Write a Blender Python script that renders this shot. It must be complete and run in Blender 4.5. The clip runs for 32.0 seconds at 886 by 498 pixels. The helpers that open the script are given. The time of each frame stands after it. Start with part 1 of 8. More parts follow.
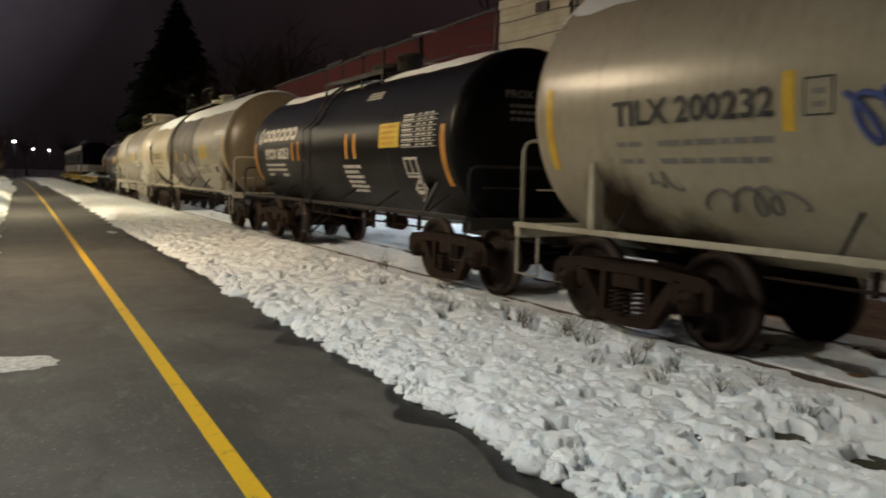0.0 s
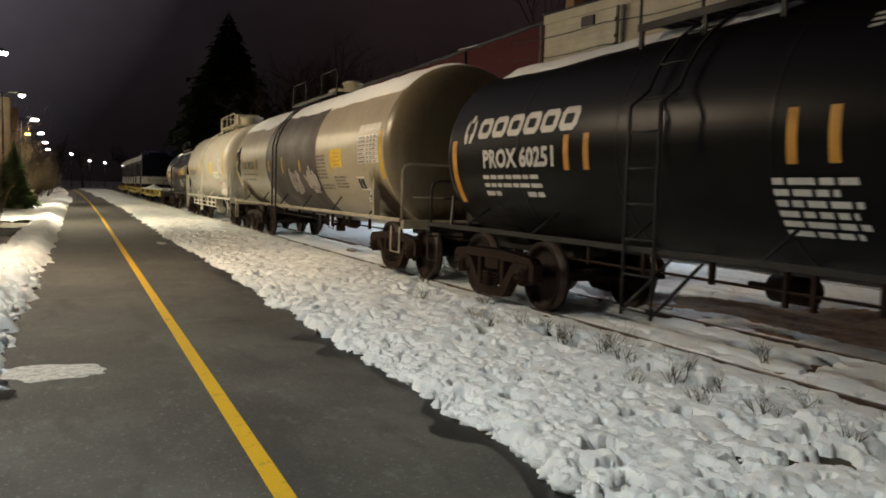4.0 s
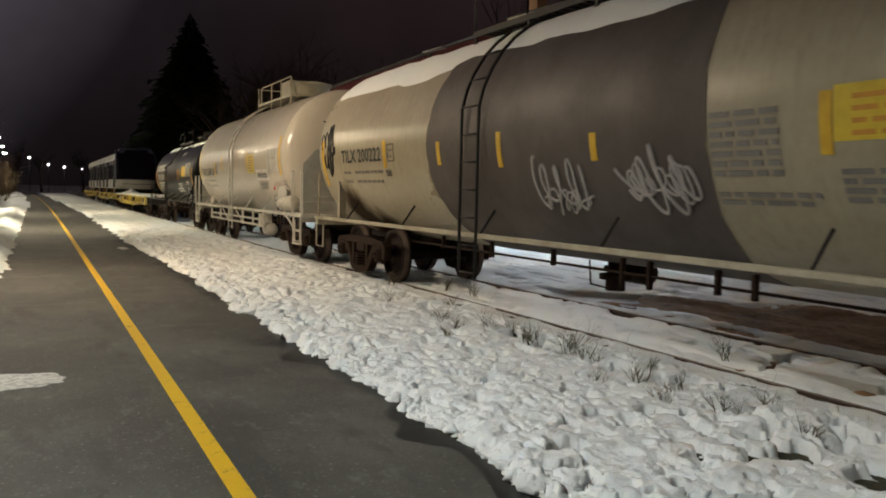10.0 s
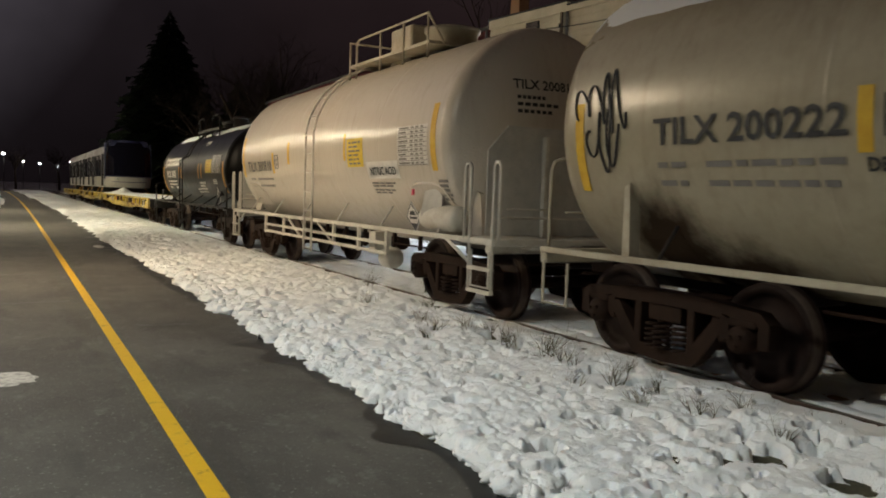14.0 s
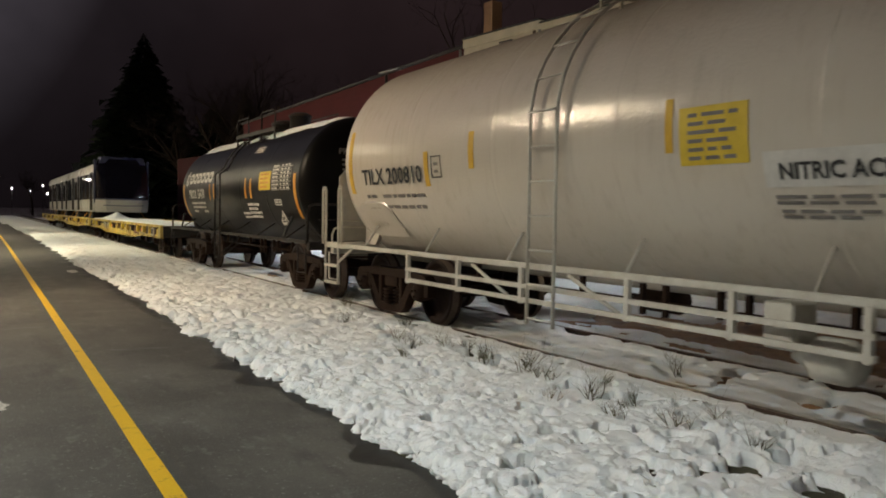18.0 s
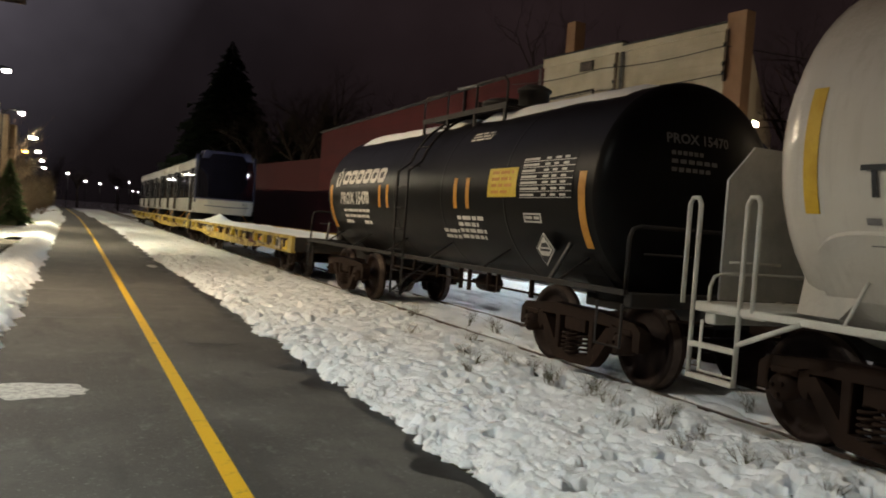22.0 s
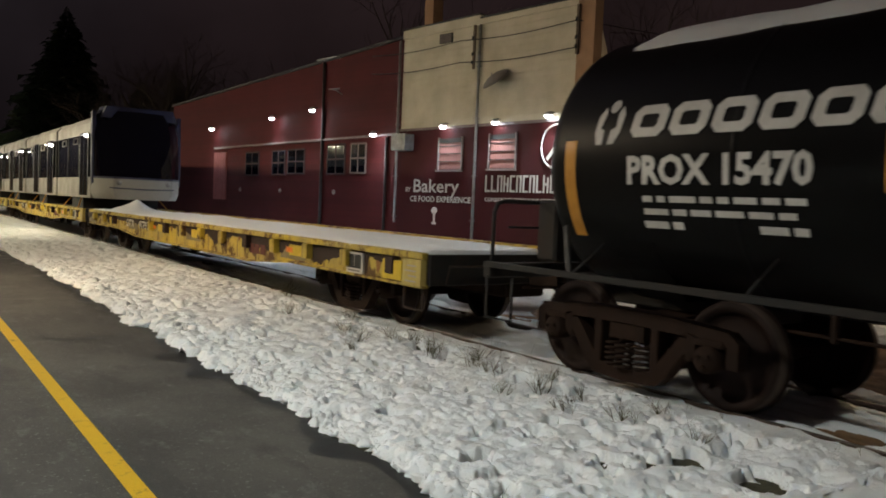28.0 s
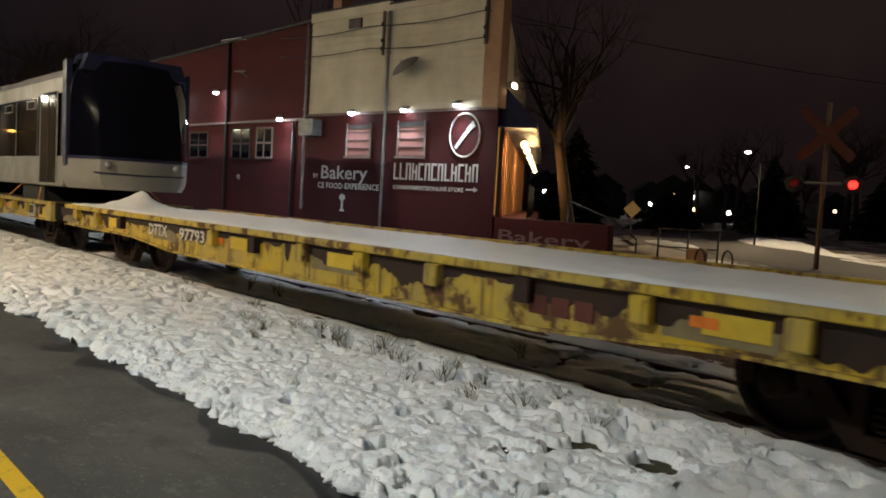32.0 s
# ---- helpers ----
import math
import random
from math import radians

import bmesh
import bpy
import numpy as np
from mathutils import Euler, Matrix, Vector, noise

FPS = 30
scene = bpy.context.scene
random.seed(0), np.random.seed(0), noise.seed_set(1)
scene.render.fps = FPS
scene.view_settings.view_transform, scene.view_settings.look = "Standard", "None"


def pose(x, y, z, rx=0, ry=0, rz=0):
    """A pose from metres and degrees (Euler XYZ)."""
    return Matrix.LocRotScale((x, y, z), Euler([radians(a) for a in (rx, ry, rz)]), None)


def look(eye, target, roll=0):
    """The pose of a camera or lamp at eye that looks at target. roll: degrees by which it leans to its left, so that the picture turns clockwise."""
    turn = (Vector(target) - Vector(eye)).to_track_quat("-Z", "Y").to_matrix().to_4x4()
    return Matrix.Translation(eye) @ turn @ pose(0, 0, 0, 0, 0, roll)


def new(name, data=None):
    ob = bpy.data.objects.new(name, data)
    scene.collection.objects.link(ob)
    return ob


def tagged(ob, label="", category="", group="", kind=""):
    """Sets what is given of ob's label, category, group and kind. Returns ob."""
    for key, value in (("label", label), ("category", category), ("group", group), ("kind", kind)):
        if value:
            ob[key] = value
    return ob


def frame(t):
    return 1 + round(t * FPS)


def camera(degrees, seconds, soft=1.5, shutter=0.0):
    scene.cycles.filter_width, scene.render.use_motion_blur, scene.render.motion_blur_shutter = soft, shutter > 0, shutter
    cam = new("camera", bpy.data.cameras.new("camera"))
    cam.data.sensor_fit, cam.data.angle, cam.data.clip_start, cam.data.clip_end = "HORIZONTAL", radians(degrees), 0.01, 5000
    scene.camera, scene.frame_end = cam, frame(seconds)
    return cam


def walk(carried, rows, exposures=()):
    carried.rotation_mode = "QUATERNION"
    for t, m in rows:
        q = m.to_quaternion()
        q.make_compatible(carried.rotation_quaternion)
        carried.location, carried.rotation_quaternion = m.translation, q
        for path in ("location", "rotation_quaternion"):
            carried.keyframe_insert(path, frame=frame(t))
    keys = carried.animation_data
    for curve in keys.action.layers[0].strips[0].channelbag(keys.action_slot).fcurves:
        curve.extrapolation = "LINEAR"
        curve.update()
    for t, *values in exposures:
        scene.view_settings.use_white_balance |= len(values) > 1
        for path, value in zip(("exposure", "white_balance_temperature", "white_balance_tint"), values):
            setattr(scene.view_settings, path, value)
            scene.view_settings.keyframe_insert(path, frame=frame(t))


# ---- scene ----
# One long street beside a railway siding at night: x to the right of the path, y along the track, z up.
from functools import lru_cache

VIEW_ROWS = [
    (0, -0.006, 0.039, 1.558, -28.14, -5.10, 1.33),
    (0.5, 0.024, 0.036, 1.564, -23.98, -5.62, 1.84),
    (1, 0.044, 0.038, 1.559, -21.54, -4.76, 1.35),
    (1.5, 0.044, 0.027, 1.563, -21.79, -4.04, 0.78),
    (2, 0.036, 0.011, 1.569, -23.17, -3.54, 0.99),
    (2.5, 0.019, -0.008, 1.577, -24.49, -4.32, 1.54),
    (3, 0.012, -0.036, 1.585, -24.81, -4.31, 1.57),
    (3.5, 0.023, 0.010, 1.576, -24.98, -4.14, 1.69),
    (5.5, 0.026, -0.000, 1.572, -24.44, -4.61, 1.45),
    (6, 0.027, -0.001, 1.572, -24.53, -4.00, 1.46),
    (6.5, 0.025, -0.013, 1.579, -25.07, -4.10, 1.59),
    (7, 0.029, -0.010, 1.578, -25.72, -3.86, 1.81),
    (7.5, 0.030, -0.005, 1.574, -26.42, -4.43, 1.98),
    (8, 0.030, -0.002, 1.573, -26.41, -4.34, 1.57),
    (8.5, 0.027, -0.004, 1.569, -26.00, -4.64, 1.34),
    (9, 0.030, -0.003, 1.565, -26.21, -4.59, 1.52),
    (9.5, 0.041, 0.002, 1.577, -26.66, -4.51, 1.47),
    (10, 0.040, -0.008, 1.585, -27.30, -4.04, 1.22),
    (10.5, 0.033, -0.036, 1.593, -28.08, -3.42, 1.65),
    (11, 0.027, -0.024, 1.594, -29.87, -3.71, 1.57),
    (11.5, 0.034, -0.002, 1.586, -28.05, -4.30, 1.53),
    (12, 0.047, -0.011, 1.588, -26.14, -4.53, 0.85),
    (12.5, 0.047, -0.011, 1.587, -26.98, -4.72, 0.95),
    (13, 0.043, -0.003, 1.583, -27.29, -5.29, 1.63),
    (13.5, 0.041, -0.001, 1.582, -28.16, -4.49, 2.08),
    (15.5, 0.057, -0.002, 1.586, -29.80, -3.52, 1.29),
    (16, 0.061, -0.005, 1.588, -29.06, -3.83, 0.94),
    (16.5, 0.067, -0.011, 1.588, -30.06, -3.30, 0.78),
    (17, 0.063, -0.015, 1.584, -29.43, -3.17, 0.72),
    (17.5, 0.066, -0.024, 1.581, -29.95, -2.89, 0.81),
    (18, 0.068, -0.028, 1.582, -30.28, -2.52, 0.92),
    (18.5, 0.068, -0.030, 1.583, -30.31, -3.08, 0.96),
    (19, 0.064, -0.019, 1.583, -30.43, -4.06, 2.10),
    (19.5, 0.069, -0.011, 1.579, -30.52, -3.58, 2.30),
    (20, 0.073, -0.004, 1.584, -30.63, -3.34, 2.35),
    (20.5, 0.078, -0.006, 1.581, -30.17, -3.66, 1.90),
    (21, 0.100, -0.025, 1.578, -27.60, -2.44, 1.60),
    (21.5, 0.090, -0.028, 1.570, -22.17, -2.38, 3.19),
    (22, 0.029, -0.016, 1.567, -25.33, -1.56, 4.25),
    (22.5, -0.049, 0.024, 1.572, -28.35, -2.49, 4.11),
    (23, -0.102, 0.061, 1.566, -29.45, -4.28, 3.73),
    (23.5, -0.133, 0.094, 1.563, -28.47, -5.15, 4.15),
    (24, -0.145, 0.060, 1.567, -28.83, -4.62, 3.86),
    (24.5, -0.151, 0.041, 1.574, -30.52, -4.34, 3.75),
    (25, -0.159, 0.024, 1.571, -31.44, -4.21, 4.09),
    (25.5, -0.137, 0.019, 1.591, -34.62, -4.18, 3.99),
    (27.5, -0.186, -0.009, 1.634, -35.56, -2.84, 2.85),
    (28, -0.183, -0.012, 1.644, -35.40, -3.13, 2.44),
    (28.5, -0.183, -0.011, 1.646, -35.85, -3.50, 2.64),
    (29, -0.173, -0.008, 1.647, -36.75, -3.32, 2.46),
    (29.5, -0.164, -0.002, 1.641, -36.09, -3.35, 2.51),
    (30, -0.163, -0.003, 1.636, -36.68, -3.26, 2.82),
    (30.5, -0.153, -0.004, 1.634, -37.12, -3.70, 2.91),
    (31, -0.142, -0.015, 1.639, -39.81, -3.92, 2.74),
    (31.5, -0.141, -0.014, 1.638, -42.25, -3.39, 3.28),
    (32, -0.150, -0.008, 1.642, -42.05, -3.69, 3.24),
]


def view(x, y, z, yaw, pitch, roll):
    return pose(x, y, z, 90 + pitch, 0, yaw) @ pose(0, 0, 0, 0, 0, roll)


cam = camera(58.55, 32.0, soft=1.8, shutter=0.5)
walk(cam, [(r[0], view(*r[1:])) for r in VIEW_ROWS])

# how far the train has rolled towards the camera, in metres, at each time
TRAVEL = [
    (0, -0.00), (0.5, 1.12), (1, 2.23), (1.5, 3.32), (2, 4.40), (2.5, 5.46), (3, 6.52), (3.5, 7.64),
    (5.5, 12.07), (6, 13.07), (6.5, 14.05), (7, 15.08), (7.5, 16.13), (8, 17.18), (8.5, 18.23), (9, 19.24),
    (9.5, 20.26), (10, 21.30), (10.5, 22.37), (11, 23.42), (11.5, 24.47), (12, 25.49), (12.5, 26.48), (13, 27.48),
    (13.5, 28.48), (15.5, 32.42), (16, 33.38), (16.5, 34.33), (17, 35.25), (17.5, 36.17), (18, 37.08), (18.5, 37.97),
    (19, 38.86), (19.5, 39.74), (20, 40.61), (20.5, 41.47), (21, 42.31), (21.5, 43.13), (22, 43.93), (22.5, 44.75),
    (23, 45.62), (23.5, 46.54), (24, 47.46), (24.5, 48.39), (25, 49.27), (25.5, 50.18), (27.5, 53.97), (28, 55.00),
    (28.5, 56.04), (29, 57.09), (29.5, 58.10), (30, 59.05), (30.5, 60.08), (31, 61.12), (31.5, 62.22), (32, 63.32),
]
XA = 6.36          # centre line of the track
GAUGE = 0.75       # half distance of the rail heads
RAIL = 0.03        # top of the rail

# ---- sky and light ----
world = bpy.data.worlds.new("night_sky")
scene.world = world
world.use_nodes = True
wn, wl = world.node_tree.nodes, world.node_tree.links
wn.clear()
w_out = wn.new("ShaderNodeOutputWorld")
w_bg = wn.new("ShaderNodeBackground")
w_co = wn.new("ShaderNodeTexCoord")
w_noise = wn.new("ShaderNodeTexNoise")
w_noise.inputs["Scale"].default_value = 2.2
w_noise.inputs["Detail"].default_value = 5
w_noise.inputs["Roughness"].default_value = 0.55
w_cloud = wn.new("ShaderNodeMapRange")
w_cloud.inputs["From Min"].default_value, w_cloud.inputs["From Max"].default_value = 0.30, 0.72
w_cloud.inputs["To Min"].default_value, w_cloud.inputs["To Max"].default_value = 0.55, 1.5
# the town's glow hangs in the clouds above the path's far end and fades away from it
w_dot = wn.new("ShaderNodeVectorMath")
w_dot.operation = "DOT_PRODUCT"
w_dot.inputs[1].default_value = Vector((-0.42, 0.80, 0.42)).normalized()
w_glow = wn.new("ShaderNodeValToRGB")
for k, (p, c) in enumerate(((0.0, (0.0165, 0.0100, 0.0098)), (0.55, (0.0150, 0.0092, 0.0095)), (0.72, (0.0120, 0.0078, 0.0086)), (0.82, (0.0175, 0.0132, 0.0155)), (0.92, (0.110, 0.097, 0.115)), (1.0, (0.25, 0.225, 0.255)))):
    e = w_glow.color_ramp.elements[k] if k in (0, 1) else w_glow.color_ramp.elements.new(p)
    e.position, e.color = p, (*c, 1)
w_mul = wn.new("ShaderNodeMix")
w_mul.data_type, w_mul.blend_type = "RGBA", "MULTIPLY"
w_mul.inputs[0].default_value = 1.0
wl.new(w_co.outputs["Generated"], w_dot.inputs[0])
wl.new(w_dot.outputs["Value"], w_glow.inputs["Fac"])
wl.new(w_co.outputs["Generated"], w_noise.inputs["Vector"])
wl.new(w_noise.outputs["Fac"], w_cloud.inputs["Value"])
wl.new(w_glow.outputs["Color"], w_mul.inputs[6])
wl.new(w_cloud.outputs["Result"], w_mul.inputs[7])
# the clouds darken towards the horizon
w_split = wn.new("ShaderNodeSeparateXYZ")
w_low = wn.new("ShaderNodeMapRange")
w_low.inputs["From Min"].default_value, w_low.inputs["From Max"].default_value = 0.0, 0.26
w_low.inputs["To Min"].default_value, w_low.inputs["To Max"].default_value = 0.42, 1.0
w_dim = wn.new("ShaderNodeMix")
w_dim.data_type, w_dim.blend_type = "RGBA", "MULTIPLY"
w_dim.inputs[0].default_value = 1.0
wl.new(w_co.outputs["Generated"], w_split.inputs["Vector"])
wl.new(w_split.outputs["Z"], w_low.inputs["Value"])
wl.new(w_mul.outputs[2], w_dim.inputs[6])
wl.new(w_low.outputs["Result"], w_dim.inputs[7])
wl.new(w_dim.outputs[2], w_bg.inputs["Color"])
wl.new(w_bg.outputs["Background"], w_out.inputs["Surface"])
w_bg.inputs["Strength"].default_value = 1.0

scene.view_settings.exposure = 0.0

LAMP_Y = [4.5, 15.0, 32.2, 47.8, 66.3, 85.5, 105.9, 129.5]
LAMP_X = [-4.0, -2.2, -2.3, -2.6, -2.8, -3.1, -3.4, -3.8]
LAMP_Z = [8.0] + [6.0] * 7
LAMP_WATT = [3500, 3000, 5200, 4700, 3800, 3600, 3600, 3600]


def spot(name, eye, target, watts, colour, degrees=150, blend=0.6, radius=0.12):
    data = bpy.data.lights.new(name, "SPOT")
    data.energy, data.color, data.spot_size, data.spot_blend, data.shadow_soft_size = watts, colour, radians(degrees), blend, radius
    ob = new(name, data)
    ob.matrix_world = look(eye, target)
    return ob


# the first lamp is a cool one that shines straight down; the others lean over the path towards the track
for k, watts in enumerate(LAMP_WATT):
    e = Vector((LAMP_X[k], LAMP_Y[k], LAMP_Z[k] - 0.14))
    if k == 0:
        spot("street_light", e, (LAMP_X[k], LAMP_Y[k], 0), watts, (0.98, 1.0, 0.92), 132, 0.6, 0.15)
    else:
        warm = (1.0, 0.80, 0.54) if k == 1 else (1.0, 0.87, 0.58)
        spot("street_light", e, (LAMP_X[k] + (9.0 if k < 3 else 7.5), LAMP_Y[k], 0), watts, warm, 158, 1.0, 0.15)
        if k < 4:
            # stray light of the bowl lens, to all sides
            bowl = bpy.data.lights.new("bowl_light", "POINT")
            bowl.energy, bowl.color, bowl.shadow_soft_size = 260, warm, 0.15
            new("bowl_light", bowl).location = e

# ---- materials ----


class Nodes:
    """A short way to write a node material."""

    def __init__(self, name):
        self.mat = bpy.data.materials.new(name)
        self.mat.use_nodes = True
        self.tree = self.mat.node_tree
        self.bsdf = self.tree.nodes["Principled BSDF"]
        self.co = self.tree.nodes.new("ShaderNodeTexCoord")

    def node(self, kind, **values):
        n = self.tree.nodes.new(kind)
        for key, value in values.items():
            n.inputs[key].default_value = value
        return n

    def link(self, a, b):
        self.tree.links.new(a, b)

    def noise(self, scale, detail=4.0, rough=0.6, stretch=(1, 1, 1), space="Object"):
        m = self.node("ShaderNodeMapping", Scale=stretch)
        self.link(self.co.outputs[space], m.inputs["Vector"])
        n = self.node("ShaderNodeTexNoise", Scale=scale, Detail=detail, Roughness=rough)
        self.link(m.outputs["Vector"], n.inputs["Vector"])
        return n.outputs["Fac"]

    def ramp(self, fac, stops):
        n = self.node("ShaderNodeValToRGB")
        e = n.color_ramp.elements
        while len(e) < len(stops):
            e.new(0.5)
        for k, (p, c) in enumerate(stops):
            e[k].position, e[k].color = p, (*c, 1) if len(c) == 3 else c
        self.link(fac, n.inputs["Fac"])
        return n.outputs["Color"]

    def mix(self, fac, a, b, kind="MIX"):
        n = self.tree.nodes.new("ShaderNodeMix")
        n.data_type, n.blend_type = "RGBA", kind
        for socket, value in ((n.inputs[0], fac), (n.inputs[6], a), (n.inputs[7], b)):
            if isinstance(value, (int, float)):
                socket.default_value = value
            elif isinstance(value, tuple):
                socket.default_value = (*value, 1)
            else:
                self.link(value, socket)
        return n.outputs[2]

    def bump(self, height, strength=0.3, distance=0.02):
        n = self.node("ShaderNodeBump", Strength=strength, Distance=distance)
        self.link(height, n.inputs["Height"])
        self.link(n.outputs["Normal"], self.bsdf.inputs["Normal"])

    def done(self, colour, rough=0.6, metal=0.0):
        if isinstance(colour, tuple):
            self.bsdf.inputs["Base Color"].default_value = (*colour, 1)
        else:
            self.link(colour, self.bsdf.inputs["Base Color"])
        if isinstance(rough, (int, float)):
            self.bsdf.inputs["Roughness"].default_value = rough
        else:
            self.link(rough, self.bsdf.inputs["Roughness"])
        self.bsdf.inputs["Metallic"].default_value = metal
        return self.mat


def grimy(name, colour, dirt, rough=0.5, amount=0.5, scale=1.5, metal=0.0, bump=0.1, stretch=(1, 1, 1), streaks=0.0, dirt_rough=0.8):
    """Paint or bare surface with blotches, vertical streaks and fine grain."""
    n = Nodes(name)
    big = n.noise(scale, 6, 0.65, stretch)
    fine = n.noise(scale * 22, 3, 0.6, stretch)
    c = n.mix(n.ramp(big, [(0.42, (0, 0, 0)), (0.72, (amount, amount, amount))]), colour, dirt)
    if streaks:
        s = n.noise(9, 3, 0.6, (1, 1, 0.06))
        c = n.mix(n.ramp(s, [(0.5, (0, 0, 0)), (0.75, (streaks, streaks, streaks))]), c, dirt)
    c = n.mix(0.14, c, n.ramp(fine, [(0.3, (0.25, 0.25, 0.25)), (0.7, (1, 1, 1))]), "MULTIPLY")
    r = n.ramp(big, [(0.35, (rough, rough, rough)), (0.75, (dirt_rough, dirt_rough, dirt_rough))])
    if bump:
        n.bump(fine, bump, 0.01)
    return n.done(c, r, metal)


def plain(name, colour, rough=0.6, metal=0.0):
    return grimy(name, colour, tuple(v * 0.55 for v in colour), rough, 0.5, 4.0, metal, 0.05)


def glow(name, colour, strength):
    n = Nodes(name)
    n.bsdf.inputs["Emission Color"].default_value = (*colour, 1)
    n.bsdf.inputs["Emission Strength"].default_value = strength
    return n.done(colour, 0.5)


def snow_material():
    n = Nodes("old_snow")
    a, b, c = n.noise(3, 5), n.noise(15, 6, 0.7), n.noise(70, 3, 0.7)
    col = n.mix(n.ramp(a, [(0.35, (0, 0, 0)), (0.75, (0.4, 0.4, 0.4))]), (0.88, 0.92, 0.95), (0.80, 0.82, 0.82))
    col = n.mix(n.ramp(b, [(0.27, (0.5, 0.5, 0.5)), (0.35, (0, 0, 0))]), col, (0.30, 0.28, 0.22))
    n.bump(n.mix(0.4, b, c), 0.7, 0.04)
    n.bsdf.inputs["Subsurface Weight"].default_value = 0.35
    n.bsdf.inputs["Subsurface Radius"].default_value = (0.9, 1.0, 1.1)
    n.bsdf.inputs["Subsurface Scale"].default_value = 0.012
    return n.done(col, 0.55)


def asphalt_material():
    n = Nodes("worn_asphalt")
    a, b, c = n.noise(0.7, 6, 0.65), n.noise(6, 4), n.noise(220, 2, 0.7)
    col = n.ramp(a, [(0.40, (0.050, 0.047, 0.042)), (0.50, (0.078, 0.074, 0.066)), (0.60, (0.112, 0.106, 0.094))])
    col = n.mix(n.ramp(b, [(0.66, (0, 0, 0)), (0.74, (0.35, 0.35, 0.35))]), col, (0.16, 0.16, 0.15))
    d, e, q = n.noise(34, 2, 0.5), n.noise(2.2, 5, 0.7, (1, 0.35, 1)), n.noise(4.0, 6, 0.8, (1, 0.6, 1))
    col = n.mix(n.ramp(q, [(0.56, (0, 0, 0)), (0.68, (0.6, 0.6, 0.6))]), col, (0.19, 0.19, 0.18))
    col = n.mix(n.ramp(d, [(0.63, (0, 0, 0)), (0.68, (0.6, 0.6, 0.6))]), col, (0.26, 0.26, 0.25))
    col = n.mix(n.ramp(e, [(0.36, (0.6, 0.6, 0.6)), (0.48, (0, 0, 0))]), col, (0.040, 0.039, 0.036))
    col = n.mix(0.45, col, n.ramp(c, [(0.3, (0.30, 0.30, 0.30)), (0.7, (1.0, 1.0, 1.0))]), "MULTIPLY")
    n.bump(n.mix(0.4, c, d), 0.45, 0.008)
    return n.done(col, n.ramp(a, [(0.3, (0.62, 0.62, 0.62)), (0.7, (0.85, 0.85, 0.85))]))


def earth_material():
    n = Nodes("muddy_earth")
    a, b, c = n.noise(0.55, 6, 0.7), n.noise(5, 6, 0.7), n.noise(45, 3, 0.7)
    col = n.ramp(b, [(0.3, (0.045, 0.028, 0.016)), (0.6, (0.13, 0.085, 0.05)), (0.8, (0.20, 0.15, 0.10))])
    col = n.mix(n.ramp(a, [(0.47, (0, 0, 0)), (0.60, (0.9, 0.9, 0.9))]), col, (0.70, 0.72, 0.74))
    n.bump(n.mix(0.5, b, c), 0.8, 0.06)
    return n.done(col, 0.8)


def stripe_paint(name, colour):
    n = Nodes(name)
    a, c = n.noise(9, 6, 0.75), n.noise(160, 2, 0.7)
    col = n.mix(n.ramp(a, [(0.57, (0, 0, 0)), (0.70, (0.8, 0.8, 0.8))]), colour, (0.07, 0.065, 0.05))
    col = n.mix(0.3, col, n.ramp(c, [(0.3, (0.4, 0.4, 0.4)), (0.7, (1, 1, 1))]), "MULTIPLY")
    n.bump(c, 0.25, 0.005)
    return n.done(col, 0.6)


def siding_material():
    n = Nodes("cream_siding")
    w = n.node("ShaderNodeTexNoise", Scale=1.2, Detail=5)
    n.link(n.co.outputs["Object"], w.inputs["Vector"])
    col = n.ramp(w.outputs["Fac"], [(0.3, (0.42, 0.37, 0.27)), (0.7, (0.55, 0.50, 0.38))])
    return n.done(col, 0.7)


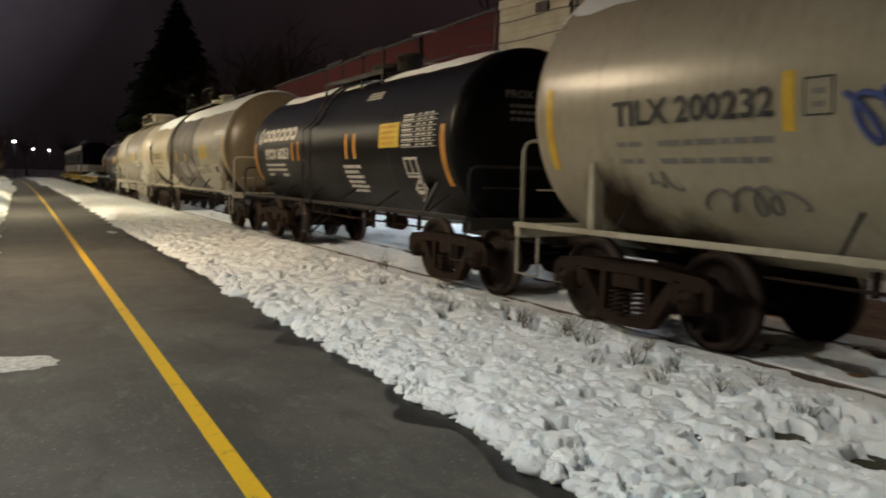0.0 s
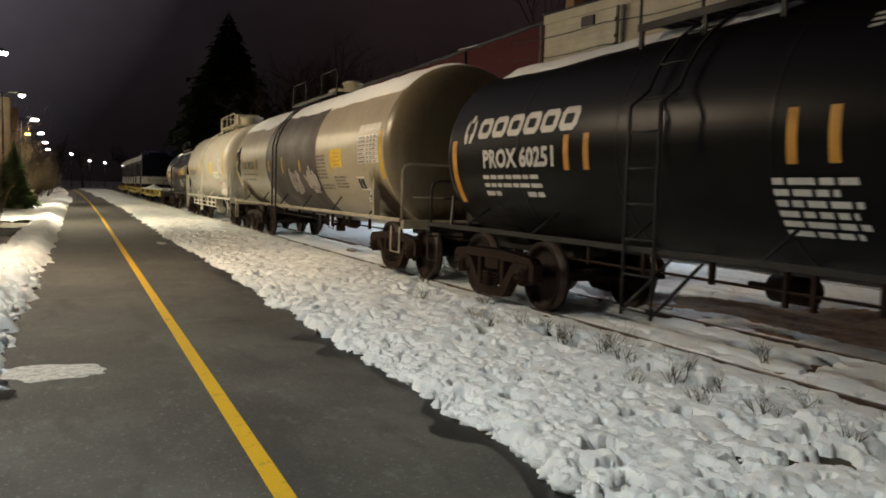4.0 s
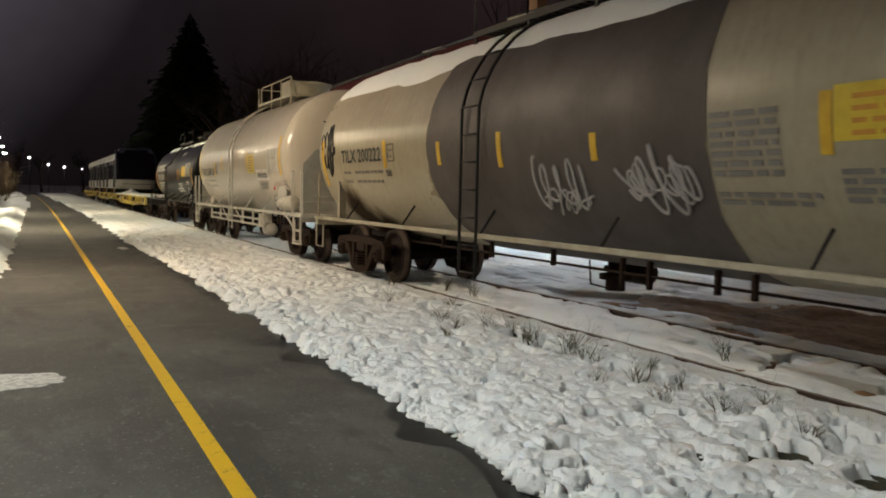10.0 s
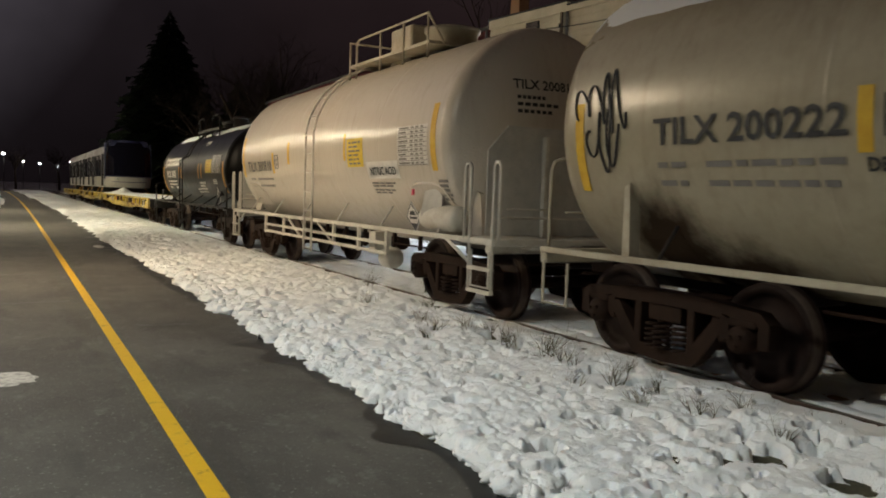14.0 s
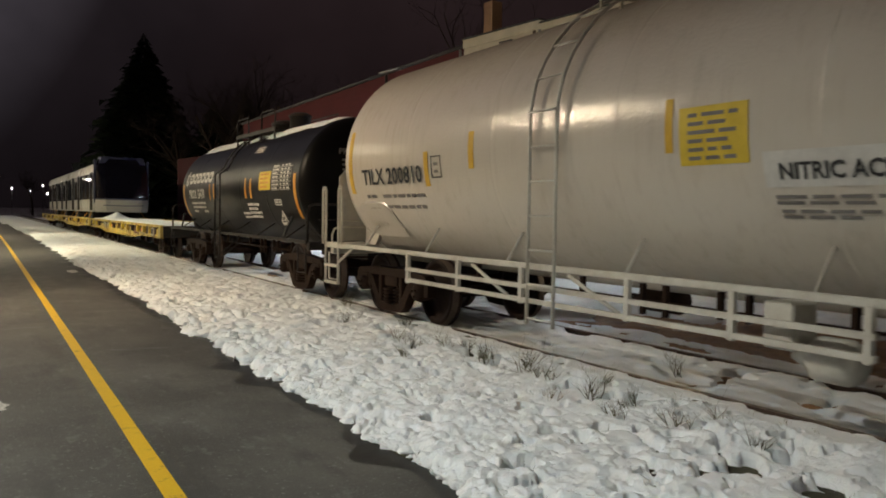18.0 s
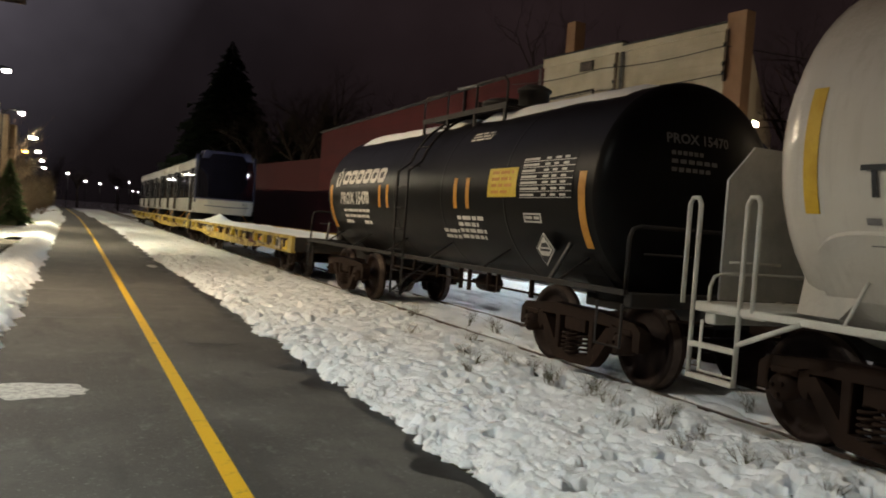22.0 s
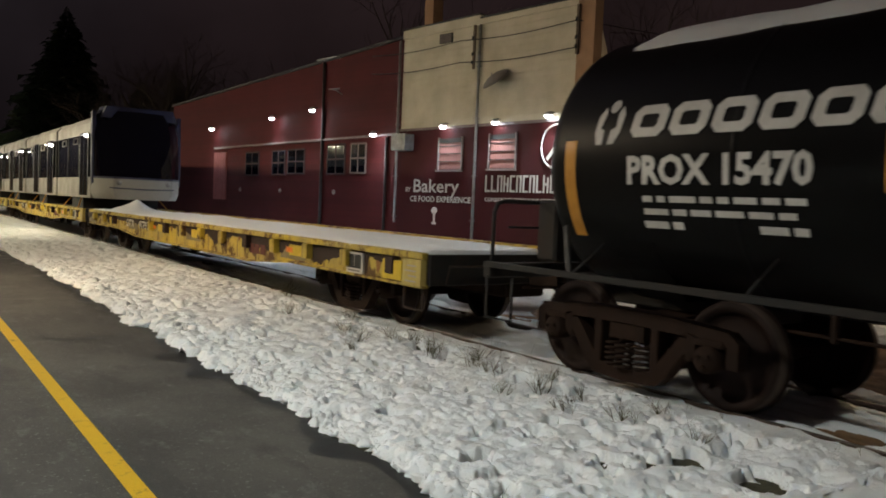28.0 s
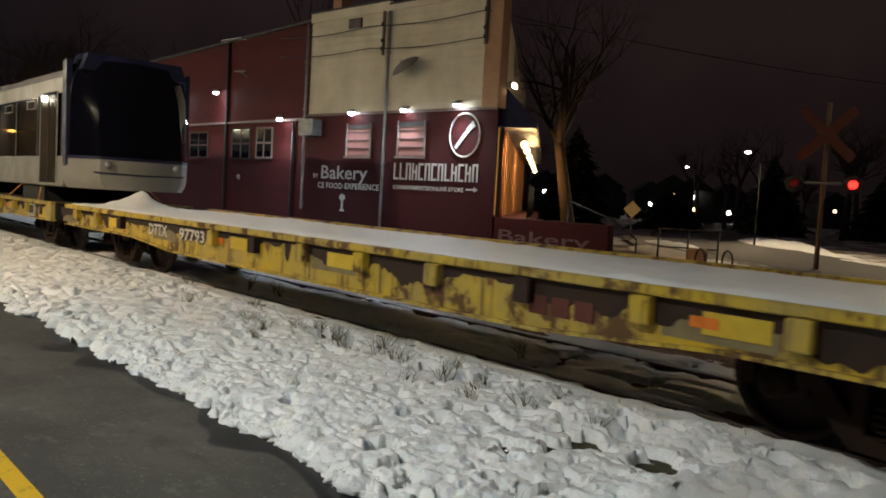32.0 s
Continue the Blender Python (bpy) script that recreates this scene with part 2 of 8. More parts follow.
def beige_paint(name, colour, dirt, rust, spots, level):
    """Dull beige jacket paint with streaks, and soot and rust spread round a few places (along the tank, height, size, tallness, across, share across)."""
    n = Nodes(name)
    big, fine, run = n.noise(0.55, 6, 0.65, (1, 0.5, 1)), n.noise(12, 3, 0.6), n.noise(9, 3, 0.6, (1, 1, 0.06))
    c = n.mix(n.ramp(big, [(0.42, (0, 0, 0)), (0.72, (0.5, 0.5, 0.5))]), colour, dirt)
    c = n.mix(n.ramp(run, [(0.5, (0, 0, 0)), (0.75, (0.4, 0.4, 0.4))]), c, dirt)
    c = n.mix(0.14, c, n.ramp(fine, [(0.3, (0.25, 0.25, 0.25)), (0.7, (1, 1, 1))]), "MULTIPLY")
    blot = n.noise(2.6, 6, 0.7, (1, 1, 0.35))
    rough = n.ramp(big, [(0.35, (0.27, 0.27, 0.27)), (0.75, (0.42, 0.42, 0.42))])
    gloss = 0.5
    for y, z, size, tall, x, across in spots:
        m = n.node("ShaderNodeMapping", Location=(-x * across / size, -y / size, -z / (size * tall)), Scale=(across / size, 1 / size, 1 / (size * tall)))
        n.link(n.co.outputs["Object"], m.inputs["Vector"])
        d = n.node("ShaderNodeVectorMath")
        d.operation = "LENGTH"
        n.link(m.outputs["Vector"], d.inputs[0])
        k = n.node("ShaderNodeMath")
        k.operation = "MULTIPLY_ADD"
        k.inputs[1].default_value = 0.65
        n.link(blot, k.inputs[0])
        n.link(d.outputs["Value"], k.inputs[2])
        soot = n.ramp(k.outputs["Value"], [(0.62, (level, level, level)), (1.0, (0, 0, 0))])
        c, rough = n.mix(soot, c, rust), n.mix(soot, rough, (0.95, 0.95, 0.95))
        gloss = n.mix(soot, (gloss,) * 3 if gloss == 0.5 else gloss, (0.05, 0.05, 0.05))
    n.bump(n.mix(0.35, n.noise(5, 2, 0.5), n.noise(34, 2, 0.5)), 0.16, 0.012)
    n.link(gloss, n.bsdf.inputs["Specular IOR Level"])
    return n.done(c, rough)


def white_paint():
    """Thick white enamel with brush dimples that break up the lamps' reflections."""
    n = Nodes("white_gloss_paint")
    big, run, dimple = n.noise(0.5, 6, 0.65, (1, 0.5, 1)), n.noise(9, 3, 0.6, (1, 1, 0.05)), n.noise(26, 2, 0.5)
    c = n.mix(n.ramp(big, [(0.42, (0, 0, 0)), (0.75, (0.3, 0.3, 0.3))]), (0.55, 0.50, 0.42), (0.46, 0.40, 0.32))
    c = n.mix(n.ramp(run, [(0.52, (0, 0, 0)), (0.80, (0.3, 0.3, 0.3))]), c, (0.33, 0.27, 0.20))
    n.bump(n.mix(0.25, dimple, n.noise(7, 2, 0.5)), 0.42, 0.012)
    return n.done(c, 0.20)


def rusting_paint():
    """Old yellow paint, bleached in places and flaking to brown rust that runs down."""
    n = Nodes("rusting_yellow_paint")
    a, b, c, f = n.noise(1.5, 6, 0.7, (1, 1, 0.7)), n.noise(2.6, 5, 0.7, (1, 1, 0.8)), n.noise(7, 4, 0.7, (1, 1, 0.10)), n.noise(60, 3, 0.7)
    col = n.mix(n.ramp(a, [(0.40, (0, 0, 0)), (0.60, (1, 1, 1))]), (0.52, 0.37, 0.022), (0.38, 0.29, 0.07))
    rust = n.mix(f, (0.035, 0.016, 0.009), (0.13, 0.055, 0.022))
    col = n.mix(n.ramp(b, [(0.52, (0, 0, 0)), (0.60, (0.92, 0.92, 0.92))]), col, rust)
    col = n.mix(n.ramp(c, [(0.53, (0, 0, 0)), (0.66, (0.85, 0.85, 0.85))]), col, rust)
    n.bump(n.mix(0.5, b, f), 0.3, 0.01)
    return n.done(col, n.ramp(b, [(0.5, (0.5, 0.5, 0.5)), (0.62, (0.85, 0.85, 0.85))]))


def brick_material(name, brick, mortar):
    n = Nodes(name)
    m = n.node("ShaderNodeMapping", Rotation=(radians(90), 0, radians(90)))
    n.link(n.co.outputs["Object"], m.inputs["Vector"])
    t = n.node("ShaderNodeTexBrick", Scale=1.0)
    t.inputs["Brick Width"].default_value, t.inputs["Row Height"].default_value, t.inputs["Mortar Size"].default_value = 0.22, 0.075, 0.006
    t.inputs["Color1"].default_value, t.inputs["Color2"].default_value = (*brick, 1), (*(v * 0.78 for v in brick), 1)
    t.inputs["Mortar"].default_value = (*mortar, 1)
    n.link(m.outputs["Vector"], t.inputs["Vector"])
    big = n.noise(0.8, 5)
    col = n.mix(n.ramp(big, [(0.4, (0, 0, 0)), (0.75, (0.5, 0.5, 0.5))]), t.outputs["Color"], tuple(v * 0.5 for v in brick))
    n.bump(t.outputs["Fac"], -0.3, 0.01)
    return n.done(col, 0.75)


def soil_material():
    n = Nodes("soil_and_dead_grass")
    b, c = n.noise(14, 6, 0.7), n.noise(90, 3, 0.7)
    col = n.ramp(b, [(0.3, (0.022, 0.020, 0.010)), (0.55, (0.055, 0.050, 0.022)), (0.8, (0.10, 0.10, 0.04))])
    n.bump(n.mix(0.5, b, c), 0.8, 0.03)
    return n.done(col, 0.85)


def icy_material():
    n = Nodes("thin_icy_snow")
    b = n.noise(16, 6, 0.75)
    col = n.ramp(b, [(0.36, (0.20, 0.19, 0.18)), (0.56, (0.55, 0.54, 0.50))])
    n.bump(b, 0.4, 0.01)
    return n.done(col, 0.6)


SNOW, ASPHALT, EARTH = snow_material(), asphalt_material(), earth_material()
SOIL, THIN_SNOW = soil_material(), icy_material()
WET_ASPHALT = grimy("wet_asphalt", (0.016, 0.016, 0.0155), (0.024, 0.023, 0.022), 0.45, 0.7, 3.0, 0, 0.15, (1, 1, 1), 0.0, 0.6)
YELLOW_LINE = stripe_paint("yellow_road_paint", (0.72, 0.44, 0.008))
STEEL = grimy("rusty_brown_steel", (0.025, 0.0125, 0.0075), (0.010, 0.0058, 0.0042), 0.8, 0.7, 3.0, 0.2, 0.35)
RAIL_TOP = grimy("worn_rail_steel", (0.25, 0.23, 0.21), (0.10, 0.06, 0.04), 0.3, 0.5, 6.0, 0.9, 0.1)
WHEEL = grimy("dark_wheel_iron", (0.019, 0.0095, 0.007), (0.009, 0.006, 0.0055), 0.6, 0.7, 4.0, 0.2, 0.25)
RAIL_RUST = grimy("brown_rail_rust", (0.070, 0.042, 0.030), (0.035, 0.020, 0.014), 0.8, 0.7, 4.0, 0.1, 0.2)
RIM = grimy("worn_wheel_rim", (0.070, 0.048, 0.036), (0.026, 0.016, 0.011), 0.42, 0.7, 5.0, 0.5, 0.15)
BEIGE = beige_paint("weathered_beige_paint", (0.345, 0.30, 0.205), (0.20, 0.155, 0.095), (0.030, 0.017, 0.010), ((6.05, 1.15, 1.0, 1.0, 0, 0), (5.4, 0.95, 1.2, 0.5, 0, 0), (-6.35, 1.35, 1.0, 0.9, 0, 0), (-5.8, 0.95, 1.2, 0.5, 0, 0), (-0.3, 0.7, 1.6, 0.8, 0, 0)), 0.96)
GREY_BAND = grimy("grey_insulation_band", (0.068, 0.053, 0.045), (0.043, 0.033, 0.028), 0.5, 0.6, 0.8, 0, 0.06, (1, 1, 1), 0.35)
BLACK = grimy("black_tank_paint", (0.0040, 0.0037, 0.0037), (0.0070, 0.0058, 0.0053), 0.31, 0.7, 0.5, 0, 0.05, (1, 0.5, 1), 0.35, 0.45)
BLACK.node_tree.nodes["Principled BSDF"].inputs["Specular IOR Level"].default_value = 0.09
BROWN_HEAD = beige_paint("grimy_brown_beige_paint", (0.165, 0.132, 0.082), (0.09, 0.062, 0.036), (0.035, 0.018, 0.010), ((-7.3, 1.55, 0.85, 1.1, 0.35, 1), (-7.2, 1.0, 0.7, 0.8, -0.5, 0.5)), 0.92)
WHITE = white_paint()
WHITE_TRIM = grimy("white_rail_paint", (0.58, 0.56, 0.49), (0.33, 0.28, 0.21), 0.4, 0.6, 3.0, 0, 0.08)
BEIGE_TRIM = grimy("beige_rail_paint", (0.40, 0.36, 0.27), (0.19, 0.14, 0.09), 0.5, 0.6, 3.0, 0, 0.08)
BLACK_TRIM = grimy("black_rail_paint", (0.022, 0.021, 0.020), (0.05, 0.035, 0.026), 0.5, 0.6, 3.0, 0, 0.08)
for dull in (STEEL, WHEEL, BLACK_TRIM):
    dull.node_tree.nodes["Principled BSDF"].inputs["Specular IOR Level"].default_value = 0.2
YELLOW = rusting_paint()
REFLEX = grimy("yellow_reflective_tape", (0.62, 0.38, 0.015), (0.42, 0.22, 0.012), 0.4, 0.6, 5.0, 0, 0.0)
REFLEX_DIM = grimy("orange_reflective_tape", (0.55, 0.25, 0.02), (0.30, 0.12, 0.012), 0.4, 0.6, 5.0, 0, 0.0)
PANEL_YELLOW = plain("yellow_panel_paint", (0.66, 0.47, 0.03), 0.45)
INK_BLACK = plain("black_lettering", (0.02, 0.02, 0.02), 0.5)
INK_GREY = plain("grey_small_lettering", (0.18, 0.165, 0.15), 0.6)
INK_WHITE = plain("white_lettering", (0.62, 0.60, 0.55), 0.5)
INK_PALE = plain("pale_chalk_paint", (0.38, 0.35, 0.33), 0.7)
RED_WALL = brick_material("dark_red_painted_brick", (0.072, 0.0068, 0.0078), (0.050, 0.0055, 0.0065))
RED_WALL.node_tree.nodes["Principled BSDF"].inputs["Specular IOR Level"].default_value = 0.25
SIDING = siding_material()
BRICK = brick_material("brown_brick", (0.26, 0.12, 0.07), (0.26, 0.20, 0.15))
STONE = grimy("tan_stone_pier", (0.30, 0.22, 0.14), (0.17, 0.12, 0.08), 0.8, 0.6, 2.0, 0, 0.3)
GLASS_DARK = Nodes("dark_glass")
GLASS_DARK = GLASS_DARK.done((0.0025, 0.0028, 0.006), 0.05)
TRAM_WHITE = grimy("white_tram_paint", (0.26, 0.25, 0.225), (0.20, 0.19, 0.17), 0.28, 0.4, 1.0, 0, 0.0)
TRAM_BLUE = plain("dark_blue_tram_paint", (0.006, 0.008, 0.040), 0.3)
RUBBER = plain("black_rubber", (0.015, 0.015, 0.015), 0.75)
GALV = grimy("galvanised_steel", (0.30, 0.30, 0.30), (0.16, 0.15, 0.14), 0.45, 0.6, 4.0, 0.7, 0.1)
WOOD = grimy("grey_pole_wood", (0.13, 0.09, 0.06), (0.05, 0.035, 0.025), 0.85, 0.8, 3.0, 0, 0.4, (1, 1, 0.1))
BARK = grimy("tree_bark", (0.060, 0.042, 0.030), (0.03, 0.022, 0.017), 0.9, 0.8, 5.0, 0, 0.7, (1, 1, 0.25))
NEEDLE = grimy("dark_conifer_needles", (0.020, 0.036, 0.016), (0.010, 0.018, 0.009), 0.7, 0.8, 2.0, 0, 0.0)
# brighter copy of the needles: lamplight on the young spruce is in the colour
NEEDLE_LIT = grimy("lamplit_spruce_needles", (0.14, 0.22, 0.07), (0.07, 0.12, 0.04), 0.7, 0.8, 2.0, 0, 0.0)
TWIG = grimy("dry_brown_twigs", (0.22, 0.155, 0.09), (0.11, 0.078, 0.05), 0.85, 0.8, 5.0, 0, 0.0)
WEED = grimy("dry_weed_stalks", (0.085, 0.076, 0.038), (0.036, 0.038, 0.018), 0.85, 0.8, 6.0, 0, 0.0)
LAMP_WHITE = glow("street_lamp_glass", (1.0, 0.94, 0.84), 120.0)
LAMP_FAR = glow("far_lamp_glass", (1.0, 0.95, 0.88), 60.0)
LAMP_SODIUM = glow("orange_lamp_glass", (1.0, 0.42, 0.07), 30.0)
LAMP_WALL = glow("wall_lamp_glass", (0.86, 0.94, 1.0), 70.0)
LAMP_WARM = glow("warm_lantern_glass", (1.0, 0.66, 0.30), 7.0)
LAMP_RED = glow("red_signal_lens", (1.0, 0.012, 0.008), 9.0)
LAMP_RED_DIM = glow("dim_red_signal_lens", (0.25, 0.012, 0.012), 0.12)
SIGN_RED = plain("faded_red_sign_paint", (0.11, 0.028, 0.02), 0.8)
SIGN_YELLOW = plain("diamond_sign_paint", (0.85, 0.74, 0.42), 0.5)

# ---- mesh tools ----


class Geo:
    """Collects vertices and faces of one mesh."""

    def __init__(self):
        self.v, self.f, self.s = [], [], []

    def add(self, verts, faces, smooth=False, m=None):
        k = len(self.v)
        self.v.extend([tuple(m @ Vector(p)) for p in verts] if m else [tuple(p) for p in verts])
        self.f.extend([tuple(i + k for i in f) for f in faces])
        self.s.extend([smooth] * len(faces))
        return self

    def box(self, x0, x1, y0, y1, z0, z1, b=0.0, m=None):
        if b <= 0:
            vs = [(x, y, z) for x in (x0, x1) for y in (y0, y1) for z in (z0, z1)]
            return self.add(vs, [(0, 1, 3, 2), (4, 6, 7, 5), (0, 4, 5, 1), (2, 3, 7, 6), (0, 2, 6, 4), (1, 5, 7, 3)], False, m)
        rings = []
        for z, d in ((z0, b), (z0 + b, 0), (z1 - b, 0), (z1, b)):
            i = d
            rings.append([(x0 + i + b, y0 + i, z), (x1 - i - b, y0 + i, z), (x1 - i, y0 + i + b, z), (x1 - i, y1 - i - b, z), (x1 - i - b, y1 - i, z), (x0 + i + b, y1 - i, z), (x0 + i, y1 - i - b, z), (x0 + i, y0 + i + b, z)])
        vs = [p for r in rings for p in r]
        fs = [tuple(range(7, -1, -1)), tuple(range(24, 32))]
        for k in range(3):
            for j in range(8):
                fs.append((k * 8 + j, k * 8 + (j + 1) % 8, k * 8 + 8 + (j + 1) % 8, k * 8 + 8 + j))
        return self.add(vs, fs, False, m)

    def tube(self, points, r, seg=8, cap=True, smooth=True):
        pts = [Vector(p) for p in points]
        rings = []
        rr = r if isinstance(r, (list, tuple)) else [r] * len(pts)
        ref = None
        for i, p in enumerate(pts):
            d = (pts[min(i + 1, len(pts) - 1)] - pts[max(i - 1, 0)]).normalized()
            if ref is None:
                ref = d.orthogonal().normalized()
            ref = (ref - d * ref.dot(d))
            ref = ref.normalized() if ref.length > 1e-6 else d.orthogonal().normalized()
            o = d.cross(ref)
            rings.append([p + (ref * math.cos(2 * math.pi * j / seg) + o * math.sin(2 * math.pi * j / seg)) * rr[i] for j in range(seg)])
        vs = [q for ring in rings for q in ring]
        fs = [(k * seg + j, k * seg + (j + 1) % seg, (k + 1) * seg + (j + 1) % seg, (k + 1) * seg + j) for k in range(len(pts) - 1) for j in range(seg)]
        self.add(vs, fs, smooth)
        if cap:
            k = len(self.v) - len(vs)
            self.f += [tuple(k + j for j in range(seg - 1, -1, -1)), tuple(k + (len(pts) - 1) * seg + j for j in range(seg))]
            self.s += [False, False]
        return self

    def lathe(self, profile, axis, centre, seg=24, smooth=True, a0=0.0, a1=360.0):
        """profile: (radius, along the axis)."""
        closed = abs(a1 - a0) >= 360
        n = seg if closed else seg + 1
        vs, fs = [], []
        for r, h in profile:
            for j in range(n):
                a = radians(a0 + (a1 - a0) * j / seg)
                u, w = r * math.cos(a), r * math.sin(a)
                p = {"x": (h, u, w), "y": (u, h, w), "z": (u, w, h)}[axis]
                vs.append((p[0] + centre[0], p[1] + centre[1], p[2] + centre[2]))
        for k in range(len(profile) - 1):
            for j in range(seg):
                j2 = (j + 1) % n
                fs.append((k * n + j, k * n + j2, (k + 1) * n + j2, (k + 1) * n + j))
        return self.add(vs, fs, smooth)

    def prism(self, poly, axis, d0, d1, m=None):
        """A flat outline, pushed from d0 to d1 along the axis."""
        n = len(poly)
        at = {"x": lambda a, b, d: (d, a, b), "y": lambda a, b, d: (a, d, b), "z": lambda a, b, d: (a, b, d)}[axis]
        vs = [at(a, b, d0) for a, b in poly] + [at(a, b, d1) for a, b in poly]
        fs = [tuple(range(n - 1, -1, -1)), tuple(range(n, 2 * n))] + [(j, (j + 1) % n, n + (j + 1) % n, n + j) for j in range(n)]
        return self.add(vs, fs, False, m)

    def mesh(self, name, mats):
        me = bpy.data.meshes.new(name)
        me.from_pydata(self.v, [], self.f)
        me.polygons.foreach_set("use_smooth", self.s)
        for m in mats if isinstance(mats, (list, tuple)) else [mats]:
            me.materials.append(m)
        me.update()
        b = bmesh.new()
        b.from_mesh(me)
        bmesh.ops.recalc_face_normals(b, faces=b.faces)
        b.to_mesh(me)
        b.free()
        return me


def part(name, geo, mat, parent, label="", at=None):
    ob = new(name, geo.mesh(name, mat) if isinstance(geo, Geo) else geo)
    ob.parent = parent
    if at is not None:
        ob.matrix_basis = at
    if label:
        ob["label"] = label
    return ob


def thing(name, label, category, at=None, group="", kind=""):
    ob = new(name)
    ob.empty_display_size = 0.2
    if at is not None:
        ob.matrix_world = at
    return tagged(ob, label, category, group, kind)


def solid(name, geo, mat, label, category="", group="", kind="", at=None):
    ob = new(name, geo.mesh(name, mat))
    if at is not None:
        ob.matrix_world = at
    return tagged(ob, label, category, group, kind)


def lattice(shape, seed):
    return np.random.RandomState(seed).rand(*shape)


def cloud(x, y, size, seed):
    """Smooth random field of x and y, 0 to 1, with bumps of that size."""
    g = lattice((256, 256), seed)
    u, v = np.asarray(x) / size, np.asarray(y) / size
    iu, iv = np.floor(u).astype(int), np.floor(v).astype(int)
    fu, fv = u - iu, v - iv
    fu, fv = fu * fu * (3 - 2 * fu), fv * fv * (3 - 2 * fv)
    p = lambda a, b: g[a % 256, b % 256]
    return (p(iu, iv) * (1 - fu) + p(iu + 1, iv) * fu) * (1 - fv) + (p(iu, iv + 1) * (1 - fu) + p(iu + 1, iv + 1) * fu) * fv


def sheet(name, xs, ys, height, keep=None):
    """A sheet over the grid xs, ys with z = height(x, y); keep drops the cells outside."""
    X, Y = np.meshgrid(xs, ys)
    P = height(X, Y)
    X, Y, Z = P if isinstance(P, tuple) else (X, Y, P)
    v = np.stack([X, Y, Z], -1).reshape(-1, 3)
    n, m = len(ys), len(xs)
    i = np.arange(n * m).reshape(n, m)
    f = np.stack([i[:-1, :-1], i[:-1, 1:], i[1:, 1:], i[1:, :-1]], -1).reshape(-1, 4)
    if keep is not None:
        k = keep(X, Y).reshape(-1)
        f = f[k[f].any(1)]
    me = bpy.data.meshes.new(name)
    me.from_pydata(v.tolist(), [], f.tolist())
    me.polygons.foreach_set("use_smooth", [True] * len(me.polygons))
    me.update()
    return me

# ---- ground ----


def bend(y):
    """How far the path has swung to the left."""
    d = np.maximum(np.asarray(y, float) - 30, 0)
    return -1.2e-4 * d * d


def terrain(X, Y):
    far = np.clip((np.hypot(X, Y) - 60) / 200, 0, 1)
    return -0.10 + 0.05 * (cloud(X, Y, 2.3, 5) - 0.5) + 0 * far


def ground_sheet():
    a = np.concatenate([np.linspace(-1500, -60, 14), np.linspace(-40, -6, 18), np.linspace(-5.4, 30, 90), np.linspace(32, 80, 24), np.linspace(120, 1500, 12)])
    b = np.concatenate([np.linspace(-1500, -60, 12), np.linspace(-40, -2, 18), np.linspace(-1.5, 45, 130), np.linspace(47, 120, 36), np.linspace(150, 2500, 14)])
    me = sheet("ground", a, b, terrain)
    me.materials.append(EARTH)
    return tagged(new("ground", me), "muddy trampled earth with patches of old snow", "ground", kind="structure")


ground_sheet()


def path_edge(y):
    """Right and left edge of the bare asphalt."""
    y = np.asarray(y, float)
    w = lambda s, k: cloud(y, y * 0 + k, s, 11) - 0.5
    right = 2.44 + 0.22 * w(1.3, 3) + 0.16 * w(0.35, 9) + bend(y)
    left = -0.52 + 0.18 * w(1.5, 40) + 0.12 * w(0.4, 44) + bend(y)
    return left, right


def path():
    ys = np.concatenate([np.linspace(-30, 30, 121), np.linspace(31, 170, 100)])
    me = sheet("path", np.linspace(-1.2, 3.3, 12), ys, lambda X, Y: (X + bend(Y), Y, 0 * X))
    me.materials.append(ASPHALT)
    tagged(new("path", me), "worn grey asphalt footpath cleared of snow", "path", kind="structure")
    me = sheet("centre_line", np.linspace(-0.055, 0.055, 3), ys, lambda X, Y: (X + 0.975 + bend(Y), Y, 0 * X + 0.004))
    me.materials.append(YELLOW_LINE)
    tagged(new("centre_line", me), "worn yellow painted line along the path", "road marking", kind="structure")


path()


def clods(x, y, size, seed):
    """Rounded lumps of random size, 0 to 1, one or none in each cell of that size."""
    jx, jy, jr = lattice((128, 128), seed), lattice((128, 128), seed + 1), lattice((128, 128), seed + 2)
    u, v = np.asarray(x) / size, np.asarray(y) / size
    iu, iv = np.floor(u).astype(int), np.floor(v).astype(int)
    best = np.zeros_like(u)
    for a in (-1, 0, 1):
        for b in (-1, 0, 1):
            p, q = (iu + a) % 128, (iv + b) % 128
            r = 0.35 + 0.55 * jr[p, q]
            d2 = ((u - iu - a - jx[p, q]) ** 2 + (v - iv - b - jy[p, q]) ** 2) / (r * r)
            best = np.maximum(best, np.clip(1 - d2, 0, 1) ** 0.8 * r)
    return best


